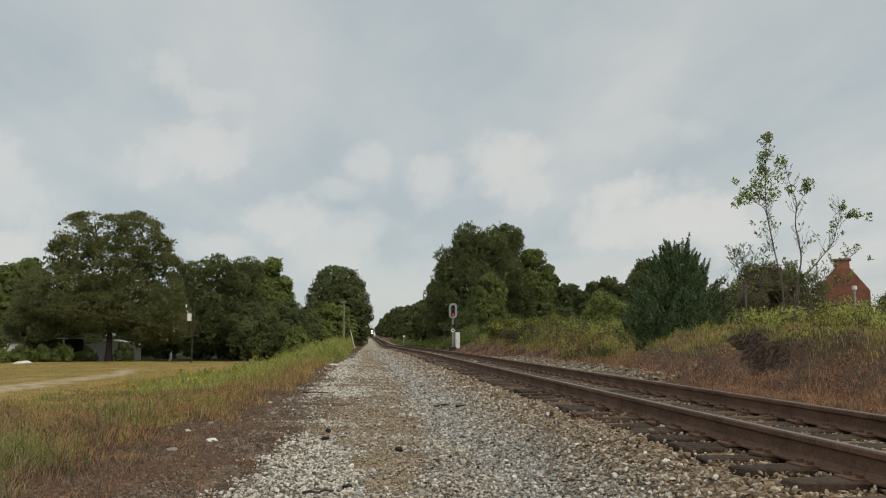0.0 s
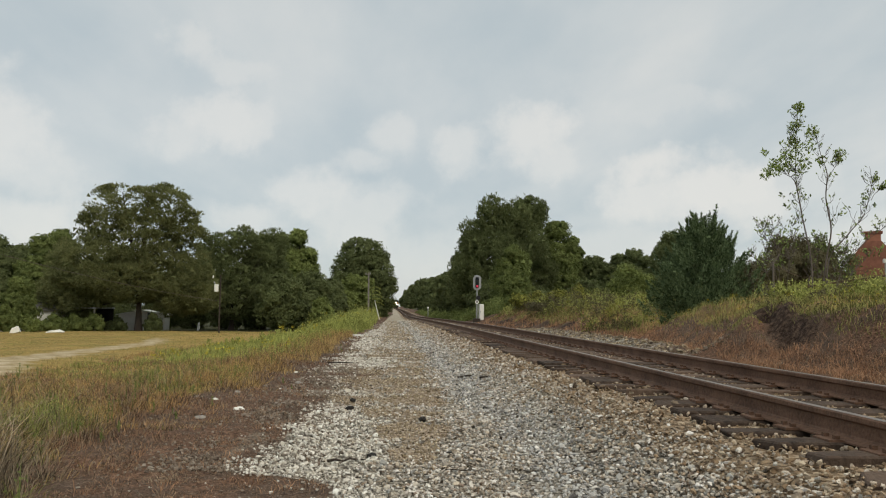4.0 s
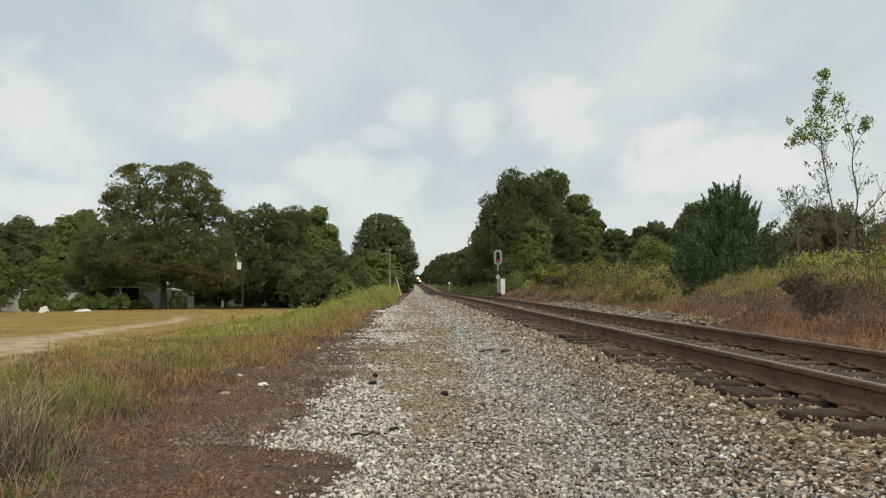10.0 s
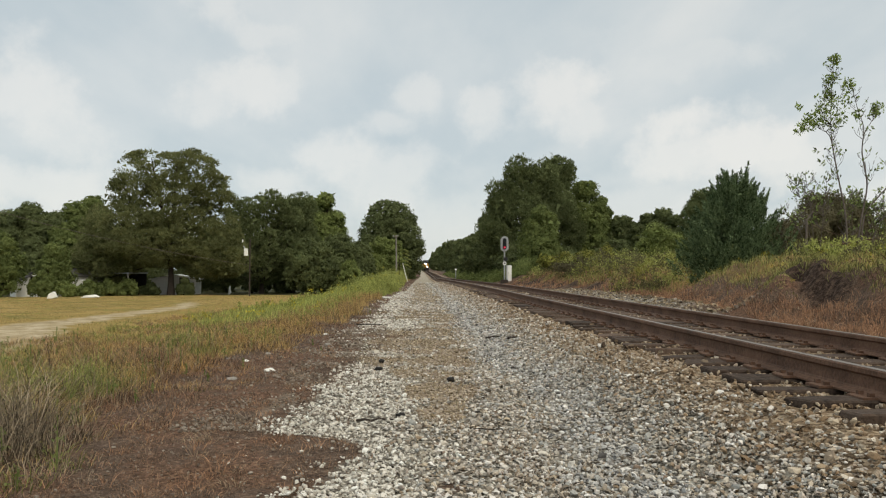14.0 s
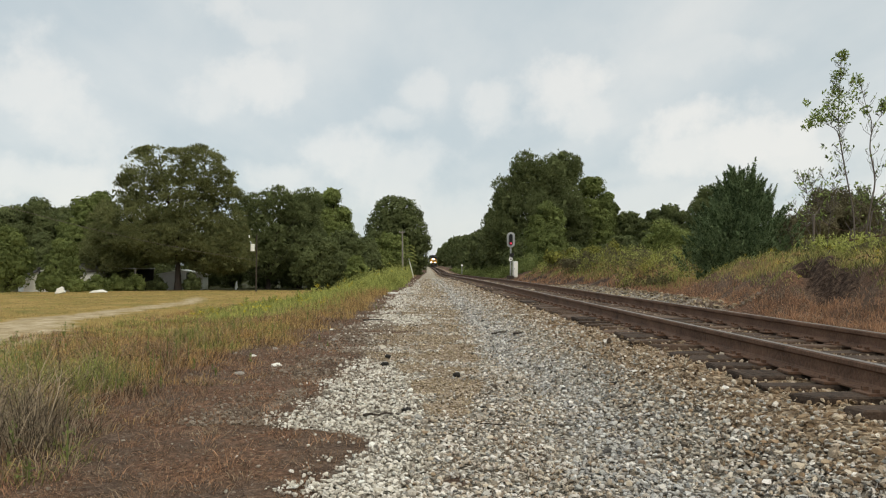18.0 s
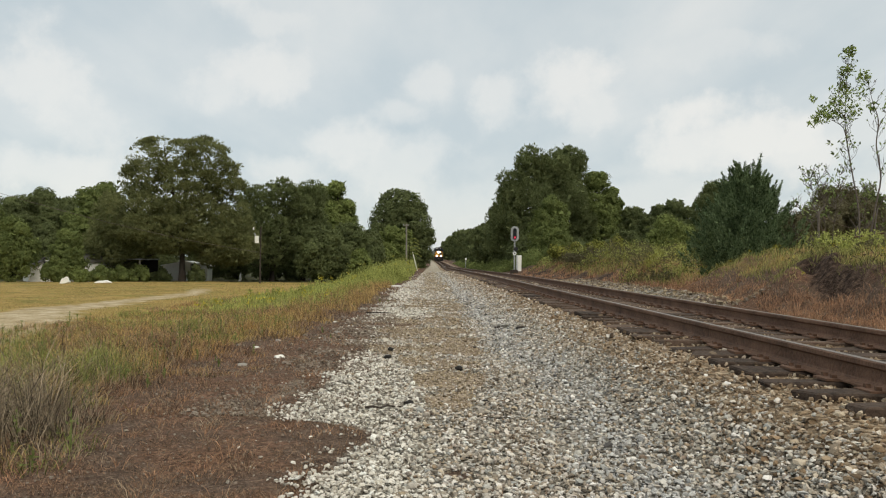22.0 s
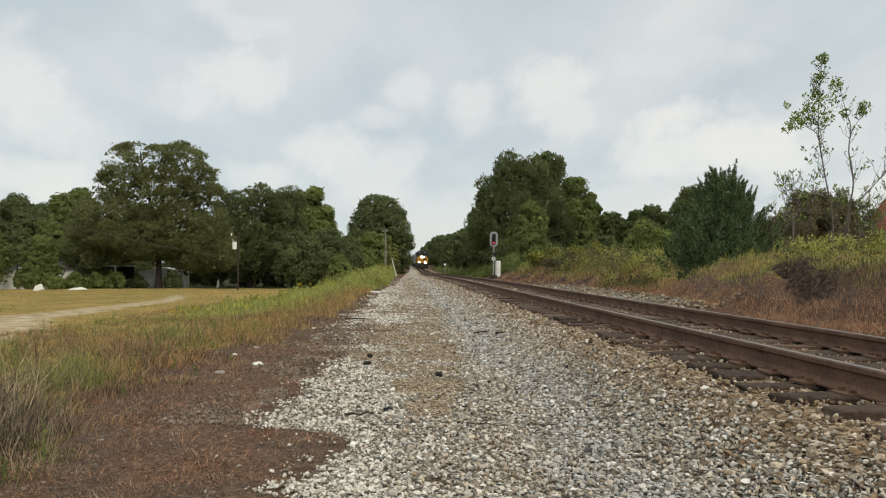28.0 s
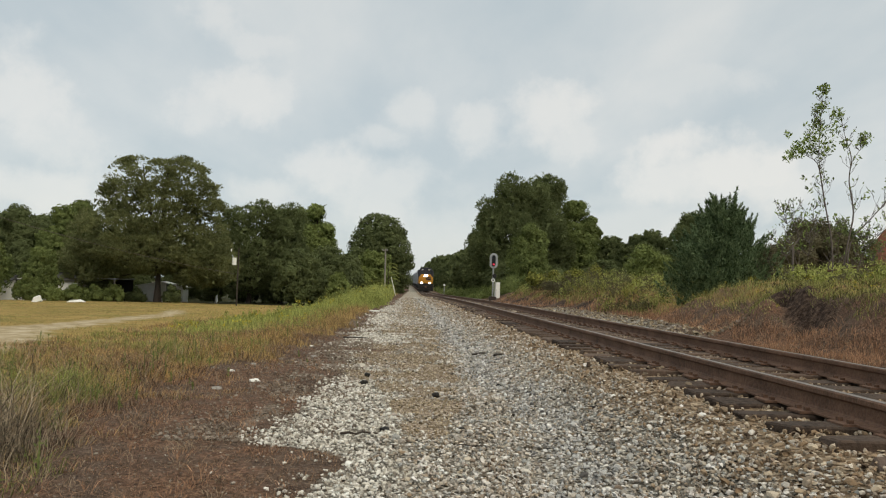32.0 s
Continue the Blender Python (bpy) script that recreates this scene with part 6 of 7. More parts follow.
tree("shrub", "dense undergrowth shrub behind the bank", 29.6, 52, 4.6, 1.72, SHRUB, "broad_dark", 173, bare=0.0, trunk=0.07, category="shrub", rag=0.34, spiky=0.5)
tree("shrub", "dense undergrowth shrub behind the bank", 41.5, 54, 5.4, 2.2, SHRUB, "broad_dark", 174, bare=0.0, trunk=0.07, category="shrub", rag=0.34, spiky=0.5)
tree("shrub", "dense undergrowth shrub behind the bank", 14.67, 74, 3.21, 2.44, SHRUB, "broad_dark", 175, bare=0.0, trunk=0.07, category="shrub", rag=0.34, spiky=0.5)
tree("shrub", "dense undergrowth shrub behind the bank", 11.15, 80, 3.34, 2.64, SHRUB, "broad_dark", 176, bare=0.0, trunk=0.07, category="shrub", rag=0.34, spiky=0.5)
tree("pine_tree", "dark pine in the group beside the signal", 16.94, 90, 14.2, 4.00, CONE, "pine_dark", 177, bare=0.02, spiky=0.45, flat=0.8)
tree("broadleaf_tree", "broadleaf tree behind the tall pine", -41.69, 104, 10.57, 3.74, ROUND, "broad", 178, bare=0.02)
tree("broadleaf_tree", "dark broadleaf tree behind the house", -51.08, 112, 9.01, 4.62, ROUND, "broad_dark", 179, bare=0.02)
tree("broadleaf_tree", "dark broadleaf tree behind the house", -57.43, 114, 9.42, 4.71, ROUND, "broad_dark", 180, bare=0.02)
tree("broadleaf_tree", "broadleaf tree at the edge of the field", -44.07, 80, 5.80, 2.81, ROUND, "broad", 181, bare=0.02)
tree("shrub", "leafy shrub before the sheds", -30.85, 66, 0.69, 0.82, SHRUB, "broad", 182, bare=0.0, trunk=0.05, category="shrub", rag=0.34, spiky=0.5)
tree("shrub", "leafy shrub before the house", -27.79, 68, -0.06, 1.05, SHRUB, "broad", 183, bare=0.0, trunk=0.05, category="shrub", rag=0.34, spiky=0.5)
tree("shrub", "low shrub beside the white shed", -25.28, 76, -0.47, 0.95, SHRUB, "broad_dark", 184, bare=0.0, trunk=0.05, category="shrub", rag=0.34, spiky=0.5)
tree("shrub", "dark shrub growing before the white shed", -21.3, 74, 0.05, 0.8, SHRUB, "broad_dark", 185, bare=0.0, trunk=0.05, category="shrub", rag=0.34, spiky=0.5)


# ------------------------------------------------------------------ saplings on the bank
def sapling(name, label, x, y, stems, bunches, seed, mat="sapling_leaf", twigs=26, tall=1.0, reach=1.0):
    """Thin bent stems (offset, height along each, and the radius at its foot) with bare twigs, and bunches of hanging leaves (offset, height, spread, count)."""
    rng = np.random.RandomState(seed)
    z0 = float(ground(x, y)) - 0.05
    root = thing(name, pose(x, y, z0), label, "tree")
    tips = []
    for k, (line, r) in enumerate(stems):
        line = np.array(line, float) * [1.05, tall]
        line[:, 0] *= np.where(line[:, 0] > 0.7, reach, 1.0)
        t = np.linspace(0, len(line) - 1, 4 * len(line) - 3)
        px, pz = (np.interp(t, np.arange(len(line)), line[:, c]) for c in (0, 1))
        for p in (px, pz):
            p[1:-1] = (p[:-2] + 2 * p[1:-1] + p[2:]) / 4
        pts = np.stack([px, 0.12 * np.sin(1.3 * k + t * 0.8), pz - 0.1 * (t == 0)], 1)
        h = pts[-1, 2] - pts[0, 2]
        wood = [tube(pts, r * (0.8 - 0.64 * t / t[-1]), 6)]
        for _ in range(twigs):
            i = rng.randint(len(pts) // 3, len(pts) - 1)
            p = pts[i]
            a = rng.uniform(0, 6.28)
            ln = rng.uniform(0.25, 0.8) * (1.1 - 0.5 * i / len(pts)) * min(1, h / 3)
            q = p + np.array([math.cos(a) * 0.6, math.sin(a) * 0.5, 0.75]) * ln
            m = (p + q) / 2 + np.array([math.cos(a), math.sin(a), -0.3]) * ln * 0.12
            wood.append(tube(np.array([p, m, q]), np.array([0.008, 0.006, 0.003]), 4))
            tips.append(q)
            for _ in range(2):
                a2 = a + rng.normal()
                w0 = p + (q - p) * rng.uniform(0.3, 0.8)
                w1 = w0 + np.array([math.cos(a2) * 0.5, math.sin(a2) * 0.5, 0.7]) * ln * 0.5
                wood.append(tube(np.array([w0, (w0 + w1) / 2, w1]), np.array([0.006, 0.005, 0.002]), 4))
                tips.append(w1)
        part("stem", raw_mesh("stem", *gather(wood), MAT["twig"], smooth=True), None, root)
    spots = [q + rng.normal(size=3) * 0.04 for q in tips for _ in range(rng.randint(0, 3))]
    for dx, z, spread, count in bunches:
        c = rng.normal(size=(count, 3))
        c *= (rng.uniform(0.1, 1, (count, 1)) ** 0.5) / np.linalg.norm(c, axis=1, keepdims=True)
        spots.extend(c * spread * [1, 0.9, 1.1] + [dx * (1.05 * reach if dx > 0.7 else 1.05), 0.1 * math.sin(7 * dx), z * tall])
    part("foliage", raw_mesh("foliage", *leaves(np.array(spots), 0.115, 0.05, rng, lift=np.array([0, 0, -0.4])), MAT[mat]), None, root)


sapling("sapling", "tall thin sapling with leaves only at its top", 12.85, 22.0,
        [(((0.05, 0), (0.09, 1.2), (-0.17, 2.4), (-0.35, 3.2), (-0.9, 3.4)), 0.036), (((-0.12, 2.2), (-0.33, 3.2), (-0.34, 4.2), (-0.27, 5.1)), 0.022),
         (((0.3, 0), (0.45, 1.2), (0.6, 1.95), (0.42, 2.75), (0.55, 3.35), (0.4, 3.85), (0.3, 4.4)), 0.036), (((0.5, 3.2), (0.7, 3.6), (0.8, 3.9)), 0.012),
         (((0.35, 0), (0.5, 1.28), (1.03, 1.88), (1.5, 2.35), (1.67, 3.0), (1.7, 3.3)), 0.03), (((1.62, 2.8), (1.95, 3.05), (2.4, 3.05)), 0.012), (((0.6, 0), (0.9, 1.15), (1.5, 1.75), (2.05, 2.15)), 0.022)],
        [(-0.28, 4.98, 0.17, 80), (-0.36, 4.5, 0.22, 100), (-0.42, 4.0, 0.30, 130), (-0.60, 3.65, 0.36, 210), (-1.05, 3.45, 0.28, 150), (-1.28, 3.3, 0.2, 60), (-1.3, 3.85, 0.13, 25), (-0.2, 3.6, 0.27, 90),
         (0.2, 4.4, 0.22, 80), (0.05, 4.0, 0.24, 60), (0.4, 3.7, 0.16, 40), (0.8, 3.8, 0.24, 70), (1.7, 3.25, 0.13, 35), (2.1, 3.12, 0.22, 45), (2.4, 3.02, 0.13, 30), (1.4, 2.8, 0.12, 22),
         (0.85, 2.4, 0.14, 12), (1.65, 2.6, 0.08, 10), (2.35, 1.95, 0.1, 8), (1.95, 1.55, 0.14, 12), (-0.6, 2.5, 0.12, 14), (-0.75, 2.8, 0.1, 10)], 301, tall=1.22, reach=1.16)
sapling("sapling", "spindly half-bare sapling on the bank", 13.5, 22.3, [(((0, 0), (0.3, 1.2), (0.9, 2.2)), 0.013), (((0.1, 0), (0.8, 1.1), (1.5, 1.9)), 0.012), (((-0.1, 0), (-0.3, 1.3), (-0.2, 2.3)), 0.012)],
        [(0.9, 2.1, 0.12, 10), (1.5, 1.8, 0.15, 14)], 302)
sapling("sapling", "small bare sapling on the bank", 11.75, 21.6, [(((0, 0), (-0.2, 1.3), (-0.55, 2.6)), 0.014), (((0.05, 0), (-0.05, 1.4), (-0.25, 2.6)), 0.013), (((0.1, 0), (0.2, 1.4), (0.3, 2.7)), 0.013), (((-0.1, 0), (-0.5, 1.0), (-1.0, 1.7)), 0.014)],
        [(-0.5, 2.45, 0.15, 9), (0.28, 2.4, 0.2, 14), (0.1, 2.0, 0.2, 10), (-0.3, 2.2, 0.2, 9)], 303)


# ------------------------------------------------------------------ signal, posts and poles
def build_signal():
    x, y = 7.95, 64.0
    z = float(ground(x, y))
    sig = thing("railway_signal", pose(x, y, z, 0, 0, -3), "colour light railway signal on a mast, showing red", "signal")
    part("base", box(0.6, 0.6, 0.5, 0, 0, 0.05, 0.05), MAT["bark"], sig, "dark stained base")
    part("mast", rod((0, 0, 0.2), (0, 0, 3.0), 0.065, sides=12), MAT["galv"], sig)
    out = [(0.34 * math.cos(a) * (1 if abs(math.cos(a)) > 0 else 1), (0.30 if math.sin(a) > 0 else -0.30) + 0.34 * math.sin(a)) for a in np.linspace(0, 2 * math.pi, 24, endpoint=False)]
    head = part("signal_head", slab(out, 0.05, Matrix.Translation((0, -0.12, 3.28)), bevel=0.01), MAT["galv"], sig, "grey oval background plate")
    inner = [(0.15 * math.cos(a), (0.30 if math.sin(a) > 0 else -0.30) + 0.17 * math.sin(a)) for a in np.linspace(0, 2 * math.pi, 24, endpoint=False)]
    part("lamp_housing", slab(inner, 0.22, Matrix.Translation((0, -0.16, 3.28))), MAT["black"], head)
    for k, lamp in ((0.30, "pane"), (0.0, "pane"), (-0.30, "red")):
        part("lens", rod((0, -0.275, 3.28 + k), (0, -0.29, 3.28 + k), 0.085, sides=16), MAT[lamp], head, "glowing red lens" if lamp == "red" else "dark lens")
        bm = bmesh.new()
        a = np.linspace(0.15, math.pi - 0.15, 9)
        ring = [[bm.verts.new((0.13 * math.cos(t), yy, 3.28 + k + 0.13 * math.sin(t))) for t in a] for yy in (-0.27, -0.50)]
        for i in range(8):
            bm.faces.new((ring[0][i], ring[0][i + 1], ring[1][i + 1], ring[1][i]))
        bmesh.ops.solidify(bm, geom=bm.faces[:], thickness=0.012)
        part("hood", bm, MAT["black"], head)
    part("marker_lamp", rod((0.10, -0.30, 2.02), (0.10, 0.0, 2.02), 0.17, sides=16), MAT["black"], sig, "small black marker lamp")
    part("bracket", box(0.3, 0.06, 0.06, 0.05, -0.05, 1.9), MAT["galv"], sig)
    part("number_disc", rod((0, -0.12, 1.66), (0, -0.15, 1.66), 0.16, sides=20), MAT["white"], sig, "round white plate with dark figures")
    part("figure_bar", box(0.12, 0.012, 0.10, 0, -0.158, 1.66), MAT["black"], sig)
    cab = thing("signal_cabinet", pose(x + 0.40, y + 0.2, z, 0, 0, 4), "white metal equipment cabinet beside the signal mast", "cabinet")
    part("body", box(0.36, 0.5, 1.35, 0, 0, 0.82, 0.02), MAT["white"], cab)
    part("door", box(0.31, 0.02, 1.22, 0, -0.262, 0.82, 0.006), MAT["white"], cab)
    part("handle", box(0.03, 0.03, 0.14, -0.11, -0.285, 0.85, 0.008), MAT["galv"], cab, "steel handle")
    part("plinth", box(0.42, 0.6, 0.25, 0, 0, 0.06, 0.02), MAT["concrete"], cab)


def build_posts():
    x, y = 8.28, 140.0
    post = thing("marker_post", pose(x, y, float(ground(x, y))), "slim pale marker post beside the track", "post")
    part("post", rod((0, 0, -0.1), (0, 0, 1.75), 0.07, sides=10), MAT["galv"], post)
    part("plate", box(0.36, 0.03, 0.28, 0, -0.08, 1.72, 0.01), MAT["white"], post, "small white plate")
    x, y = -1.82, 100.0
    z = float(ground(x, y))
    pole = thing("utility_pole", pose(x, y, z), "weathered wooden utility pole standing in weeds", "utility pole")
    part("pole", rod((0.1, 0, -0.2), (0, 0, 5.95), 0.125, sides=12, r2=0.085), MAT["pole"], pole)
    part("crossarm", box(0.7, 0.08, 0.10, -0.05, -0.12, 5.7, 0.01), MAT["pole"], pole)
    for sx in (-0.34, 0.24):
        part("insulator", rod((sx, -0.12, 5.76), (sx, -0.12, 5.92), 0.045), MAT["galv"], pole)
    part("meter_box", box(0.3, 0.16, 0.55, 0.02, -0.2, 0.75, 0.03), MAT["white"], pole, "pale meter box")
    x, y = -0.22, 86.0
    lean = thing("leaning_post", pose(x, y, float(ground(x, y))), "pale leaning post among weeds", "post")
    part("post", rod((0.02, 0, -0.15), (-0.58, 0, 2.1), 0.045, sides=10), MAT["white"], lean)
    # utility pole with a white can, hidden before the dark pines
    x, y = -13.95, 66.5
    z = float(ground(x, y))
    pole = thing("utility_pole", pose(x, y, z), "dark wooden pole with a white transformer before pines", "utility pole")
    part("pole", rod((0.25, 0.3, -0.2), (0.25, 0.3, 4.9), 0.07, sides=10, r2=0.055), MAT["bark"], pole)
    can = part("transformer", rod((0, -0.1, 3.47), (0, -0.1, 4.08), 0.18, sides=16), MAT["white"], pole, "white round transformer")
    part("bracket", rod((0, -0.05, 3.9), (0.25, 0.3, 3.9), 0.03), MAT["dark"], pole)
    part("bushing", rod((-0.08, -0.1, 4.08), (-0.22, -0.1, 4.32), 0.04), MAT["galv"], can)
    part("fuse_holder", box(0.09, 0.09, 0.24, -0.3, -0.05, 4.72, 0.02), MAT["white"], pole)
    ends = [Vector((x + 0.1, y - 0.1, z + 2.7)), Vector((-30.5, 46.0, 6.1)), Vector((-36, 0.0, 7.0))]
    pts = []
    for a, b, sag in ((ends[0], ends[1], 0.55), (ends[1], ends[2], 0.6)):
        for k in range(14):
            t = k / 14
            p = a.lerp(b, t)
            pts.append((p.x, p.y, p.z - sag * 4 * t * (1 - t)))
    v, f = tube(np.array(pts), np.full(len(pts), 0.014), 5)
    wire = thing("overhead_wire", Matrix(), "thin grey overhead wire crossing the field", "wire")
    part("cable", raw_mesh("cable", v, f, MAT["twig"]), None, wire)
    far = thing("utility_pole", pose(-30.5, 46.0, float(ground(-30.5, 46))), "weathered wooden pole holding the overhead wire", "utility pole")
    part("pole", rod((0, 0, -0.2), (0, 0, 6.1 - float(ground(-30.5, 46)) + 0.3), 0.14, sides=10, r2=0.1), MAT["pole"], far)


def fronds():
    """A thin stem with a few long arching fronds behind the leaning post."""
    rng = np.random.RandomState(77)
    x, y = -1.15, 86.0
    z0 = float(ground(x, y))
    root = thing("arching_plant", pose(x, y, z0), "tall thin plant with arching green fronds", "plant")
    part("stem", raw_mesh("stem", *tube(np.array([(0, 0, -0.05), (0.05, 0, 1.5), (0, 0, 3.3)]), np.array([0.05, 0.04, 0.02]), 6), MAT["bark"]), None, root)
    for k in range(5):
        t = np.linspace(0, 1, 9)
        reach, z1 = 1.25 - 0.08 * k, 1.75 + 0.42 * k
        pts = np.stack([reach * t, (0.1 * (k % 3) - 0.1) * t, z1 + 0.65 * t - 0.75 * t**2.4], 1)
        c = np.repeat(pts[1:], 16, 0) + rng.normal(size=(128, 3)) * [0.06, 0.03, 0.02]
        v, f = leaves(c, 0.15, 0.05, rng, lift=np.array([0.5, 0, -0.7]))
        part("frond", raw_mesh("frond", *gather([tube(pts, np.linspace(0.025, 0.008, 9), 5), (v, f)]), MAT["weed_leaf"]), None, root)


def fence_post(x, y, h, white=False, tilt=0.0):
    z = float(ground(x, y))
    label = "grey steel fence post with a pale cap" if white else "weathered fence post with forked barbed wire arms"
    post = thing("fence_post", pose(x, y, z, 0, tilt, 0), label, "fence post", "posts of the fence")
    part("post", rod((0, 0, -0.1), (0, 0, h), 0.028, sides=10), MAT["galv" if white else "twig"], post)
    if white:
        part("cap", rod((0, 0, h), (0, 0, h + 0.12), 0.075, sides=10), MAT["white"], post, "pale cap")
    else:
        for s in (-1, 1):
            part("arm", rod((0, 0, h - 0.02), (s * 0.20, 0.02, h + 0.24), 0.015), MAT["twig"], post)
    return Vector((x, y, z + h))


def build_fence():
    tops = [fence_post(10.75, 20.2, 1.05), fence_post(13.6, 23.5, 1.25, tilt=3), fence_post(15.2, 22.0, 1.15, white=True)]
    wire = thing("fence_wire", Matrix(), "rusty fence wires strung between the posts", "wire")
    bar = thing("fence_rail", Matrix(), "dark steel pipe rail between the fence posts", "fence rail")
    part("rail", rod(tops[1] - Vector((0, 0, 0.32)), tops[2] - Vector((0, 0, 0.38)), 0.03), MAT["rust"], bar)
    for drop in (0.05, 0.4, 0.8):
        pts = []
        for a, b in zip(tops, tops[1:]):
            for k in range(6):
                p = a.lerp(b, k / 6)
                pts.append((p.x, p.y, p.z - drop - 0.05 * math.sin(math.pi * k / 6)))
        v, f = tube(np.array(pts), np.full(len(pts), 0.006), 4)
        part("strand", raw_mesh("strand", v, f, MAT["rust"]), None, wire)


# ------------------------------------------------------------------ buildings
def shed(name, label, x, y, turn, wide, deep, high, ridge, wall, roof, door=True, window=True):
    """A small gabled building with real openings' frames; its front faces the camera."""
    z = float(ground(x, y)) - 0.05
    house = thing(name, pose(x, y, z, 0, 0, turn), label, "building")
    gable = [(-wide / 2, 0), (wide / 2, 0), (wide / 2, high), (0, high + ridge), (-wide / 2, high)]
    body = part("wall", slab(gable, deep), MAT[wall], house)
    for s in (-1, 1):
        rise = math.atan2(ridge, wide / 2)
        run = wide / 2 / math.cos(rise) + 0.35
        m = Matrix.Translation((s * (wide / 4 + 0.06), 0, high + ridge / 2 + 0.05)) @ Matrix.Rotation(s * rise, 4, "Y")
        bm = box(run, deep + 0.6, 0.10)
        bmesh.ops.transform(bm, matrix=m, verts=bm.verts)
        part("roof", bm, MAT[roof], house)
    if door:
        d = part("door", box(0.9, 0.06, 2.0, -wide * 0.2, -deep / 2 - 0.02, 1.02, 0.01), MAT["black"], house, "dark doorway")
        part("door_frame", box(1.06, 0.05, 0.1, -wide * 0.2, -deep / 2 - 0.03, 2.1), MAT["white"], d)
    if window:
        w = part("window", box(0.9, 0.05, 0.9, wide * 0.22, -deep / 2 - 0.02, 1.4, 0.01), MAT["pane"], house)
        part("window_frame", box(1.06, 0.04, 0.08, wide * 0.22, -deep / 2 - 0.035, 1.9), MAT["white"], w)
        part("window_sill", box(1.06, 0.1, 0.06, wide * 0.22, -deep / 2 - 0.05, 0.92), MAT["white"], w)
    return house


def build_sheds():
    shed("shed", "low white shed behind the tall pine", -24.4, 82.0, 8, 4.4, 4.0, 1.6, 0.4, "white", "white", door=False, window=True)
    shed("house", "small grey house half hidden by trees", -32.3, 74.0, -20, 3.0, 6.0, 1.9, 0.6, "white", "roof", door=False)
    shed("shed", "small pale shed half hidden by bushes", -34.0, 70.0, 35, 2.2, 3.0, 1.3, 0.5, "white", "roof", door=False)
    # open-sided shelter
    x, y = -29.6, 77.0
    z = float(ground(x, y))
    sh = thing("open_shelter", pose(x, y, z, 0, 0, -6), "dark open-sided shelter beside the house", "shelter")
    part("roof", box(6.2, 4.0, 0.12, 0, 0, 2.15, 0.02), MAT["galv"], sh)
    part("back_wall", box(6.0, 0.1, 2.1, 0, 1.9, 1.05), MAT["dark"], sh)
    for sx in (-2.9, 0.0, 2.9):
        part("post", box(0.12, 0.12, 2.1, sx, -1.85, 1.05), MAT["pole"], sh)
    for x, y, w, h, name, label in ((-27.9, 61.5, 0.75, 0.5, "tarpaulin_bundle", "white covered bundle on the field's edge"), (-26.2, 64.5, 1.4, 0.2, "debris_pile", "low pale debris heap in the grass"), (-18.6, 80.5, 0.3, 0.8, "white_post", "short white post at the wood's edge")):
        z = float(ground(x, y))
        bm = box(w, w * 0.6, h, 0, 0, h / 2 - 0.03, 0.06)
        rng = np.random.RandomState(int(w * 100))
        for v in bm.verts:
            v.co += Vector(rng.normal(size=3) * 0.02)
            v.co.x *= 1 - 0.5 * max(0, v.co.z) / h
            v.co.z += 0.25 * h * math.sin(3 * v.co.x / w)
        ob = thing(name, pose(x, y, z, 0, 0, 12), label, "debris")
        part("body", bm, MAT["white"], ob)


def build_brick_house():
    """Gable end of a brick house behind the fence."""
    x, y = 37.45, 56.0
    z = float(ground(x, y))
    house = thing("brick_house", pose(x, y, z, 0, 0, -33), "red brick house gable with a chimney behind the thicket", "house")
    W, eave, apex, deep = 3.5, 2.6, 4.25, 7.0
    body = [(-W / 2, 0), (W / 2, 0), (W / 2, eave), (0.55, apex), (-0.55, apex), (-W / 2, eave)]
    wall = part("wall", slab(body, deep), MAT["brick"], house, "red brick gable wall")
    part("chimney", box(1.0, 0.8, 0.7, 0, -deep / 2 + 0.45, apex + 0.25, 0.02), MAT["brick"], house, "red brick chimney")
    part("chimney_cap", box(1.25, 1.0, 0.14, 0, -deep / 2 + 0.45, apex + 0.66, 0.02), MAT["brick"], house)
    for s in (-1, 1):
        rise = math.atan2(apex - eave, W / 2 - 0.55)
        m = Matrix.Translation((s * (W / 4 + 0.15), 0.3, (eave + apex) / 2 - 0.22)) @ Matrix.Rotation(s * rise, 4, "Y")
        bm = box(2.2, deep - 0.9, 0.12)
        bmesh.ops.transform(bm, matrix=m, verts=bm.verts)
        part("roof", bm, MAT["roof"], house)


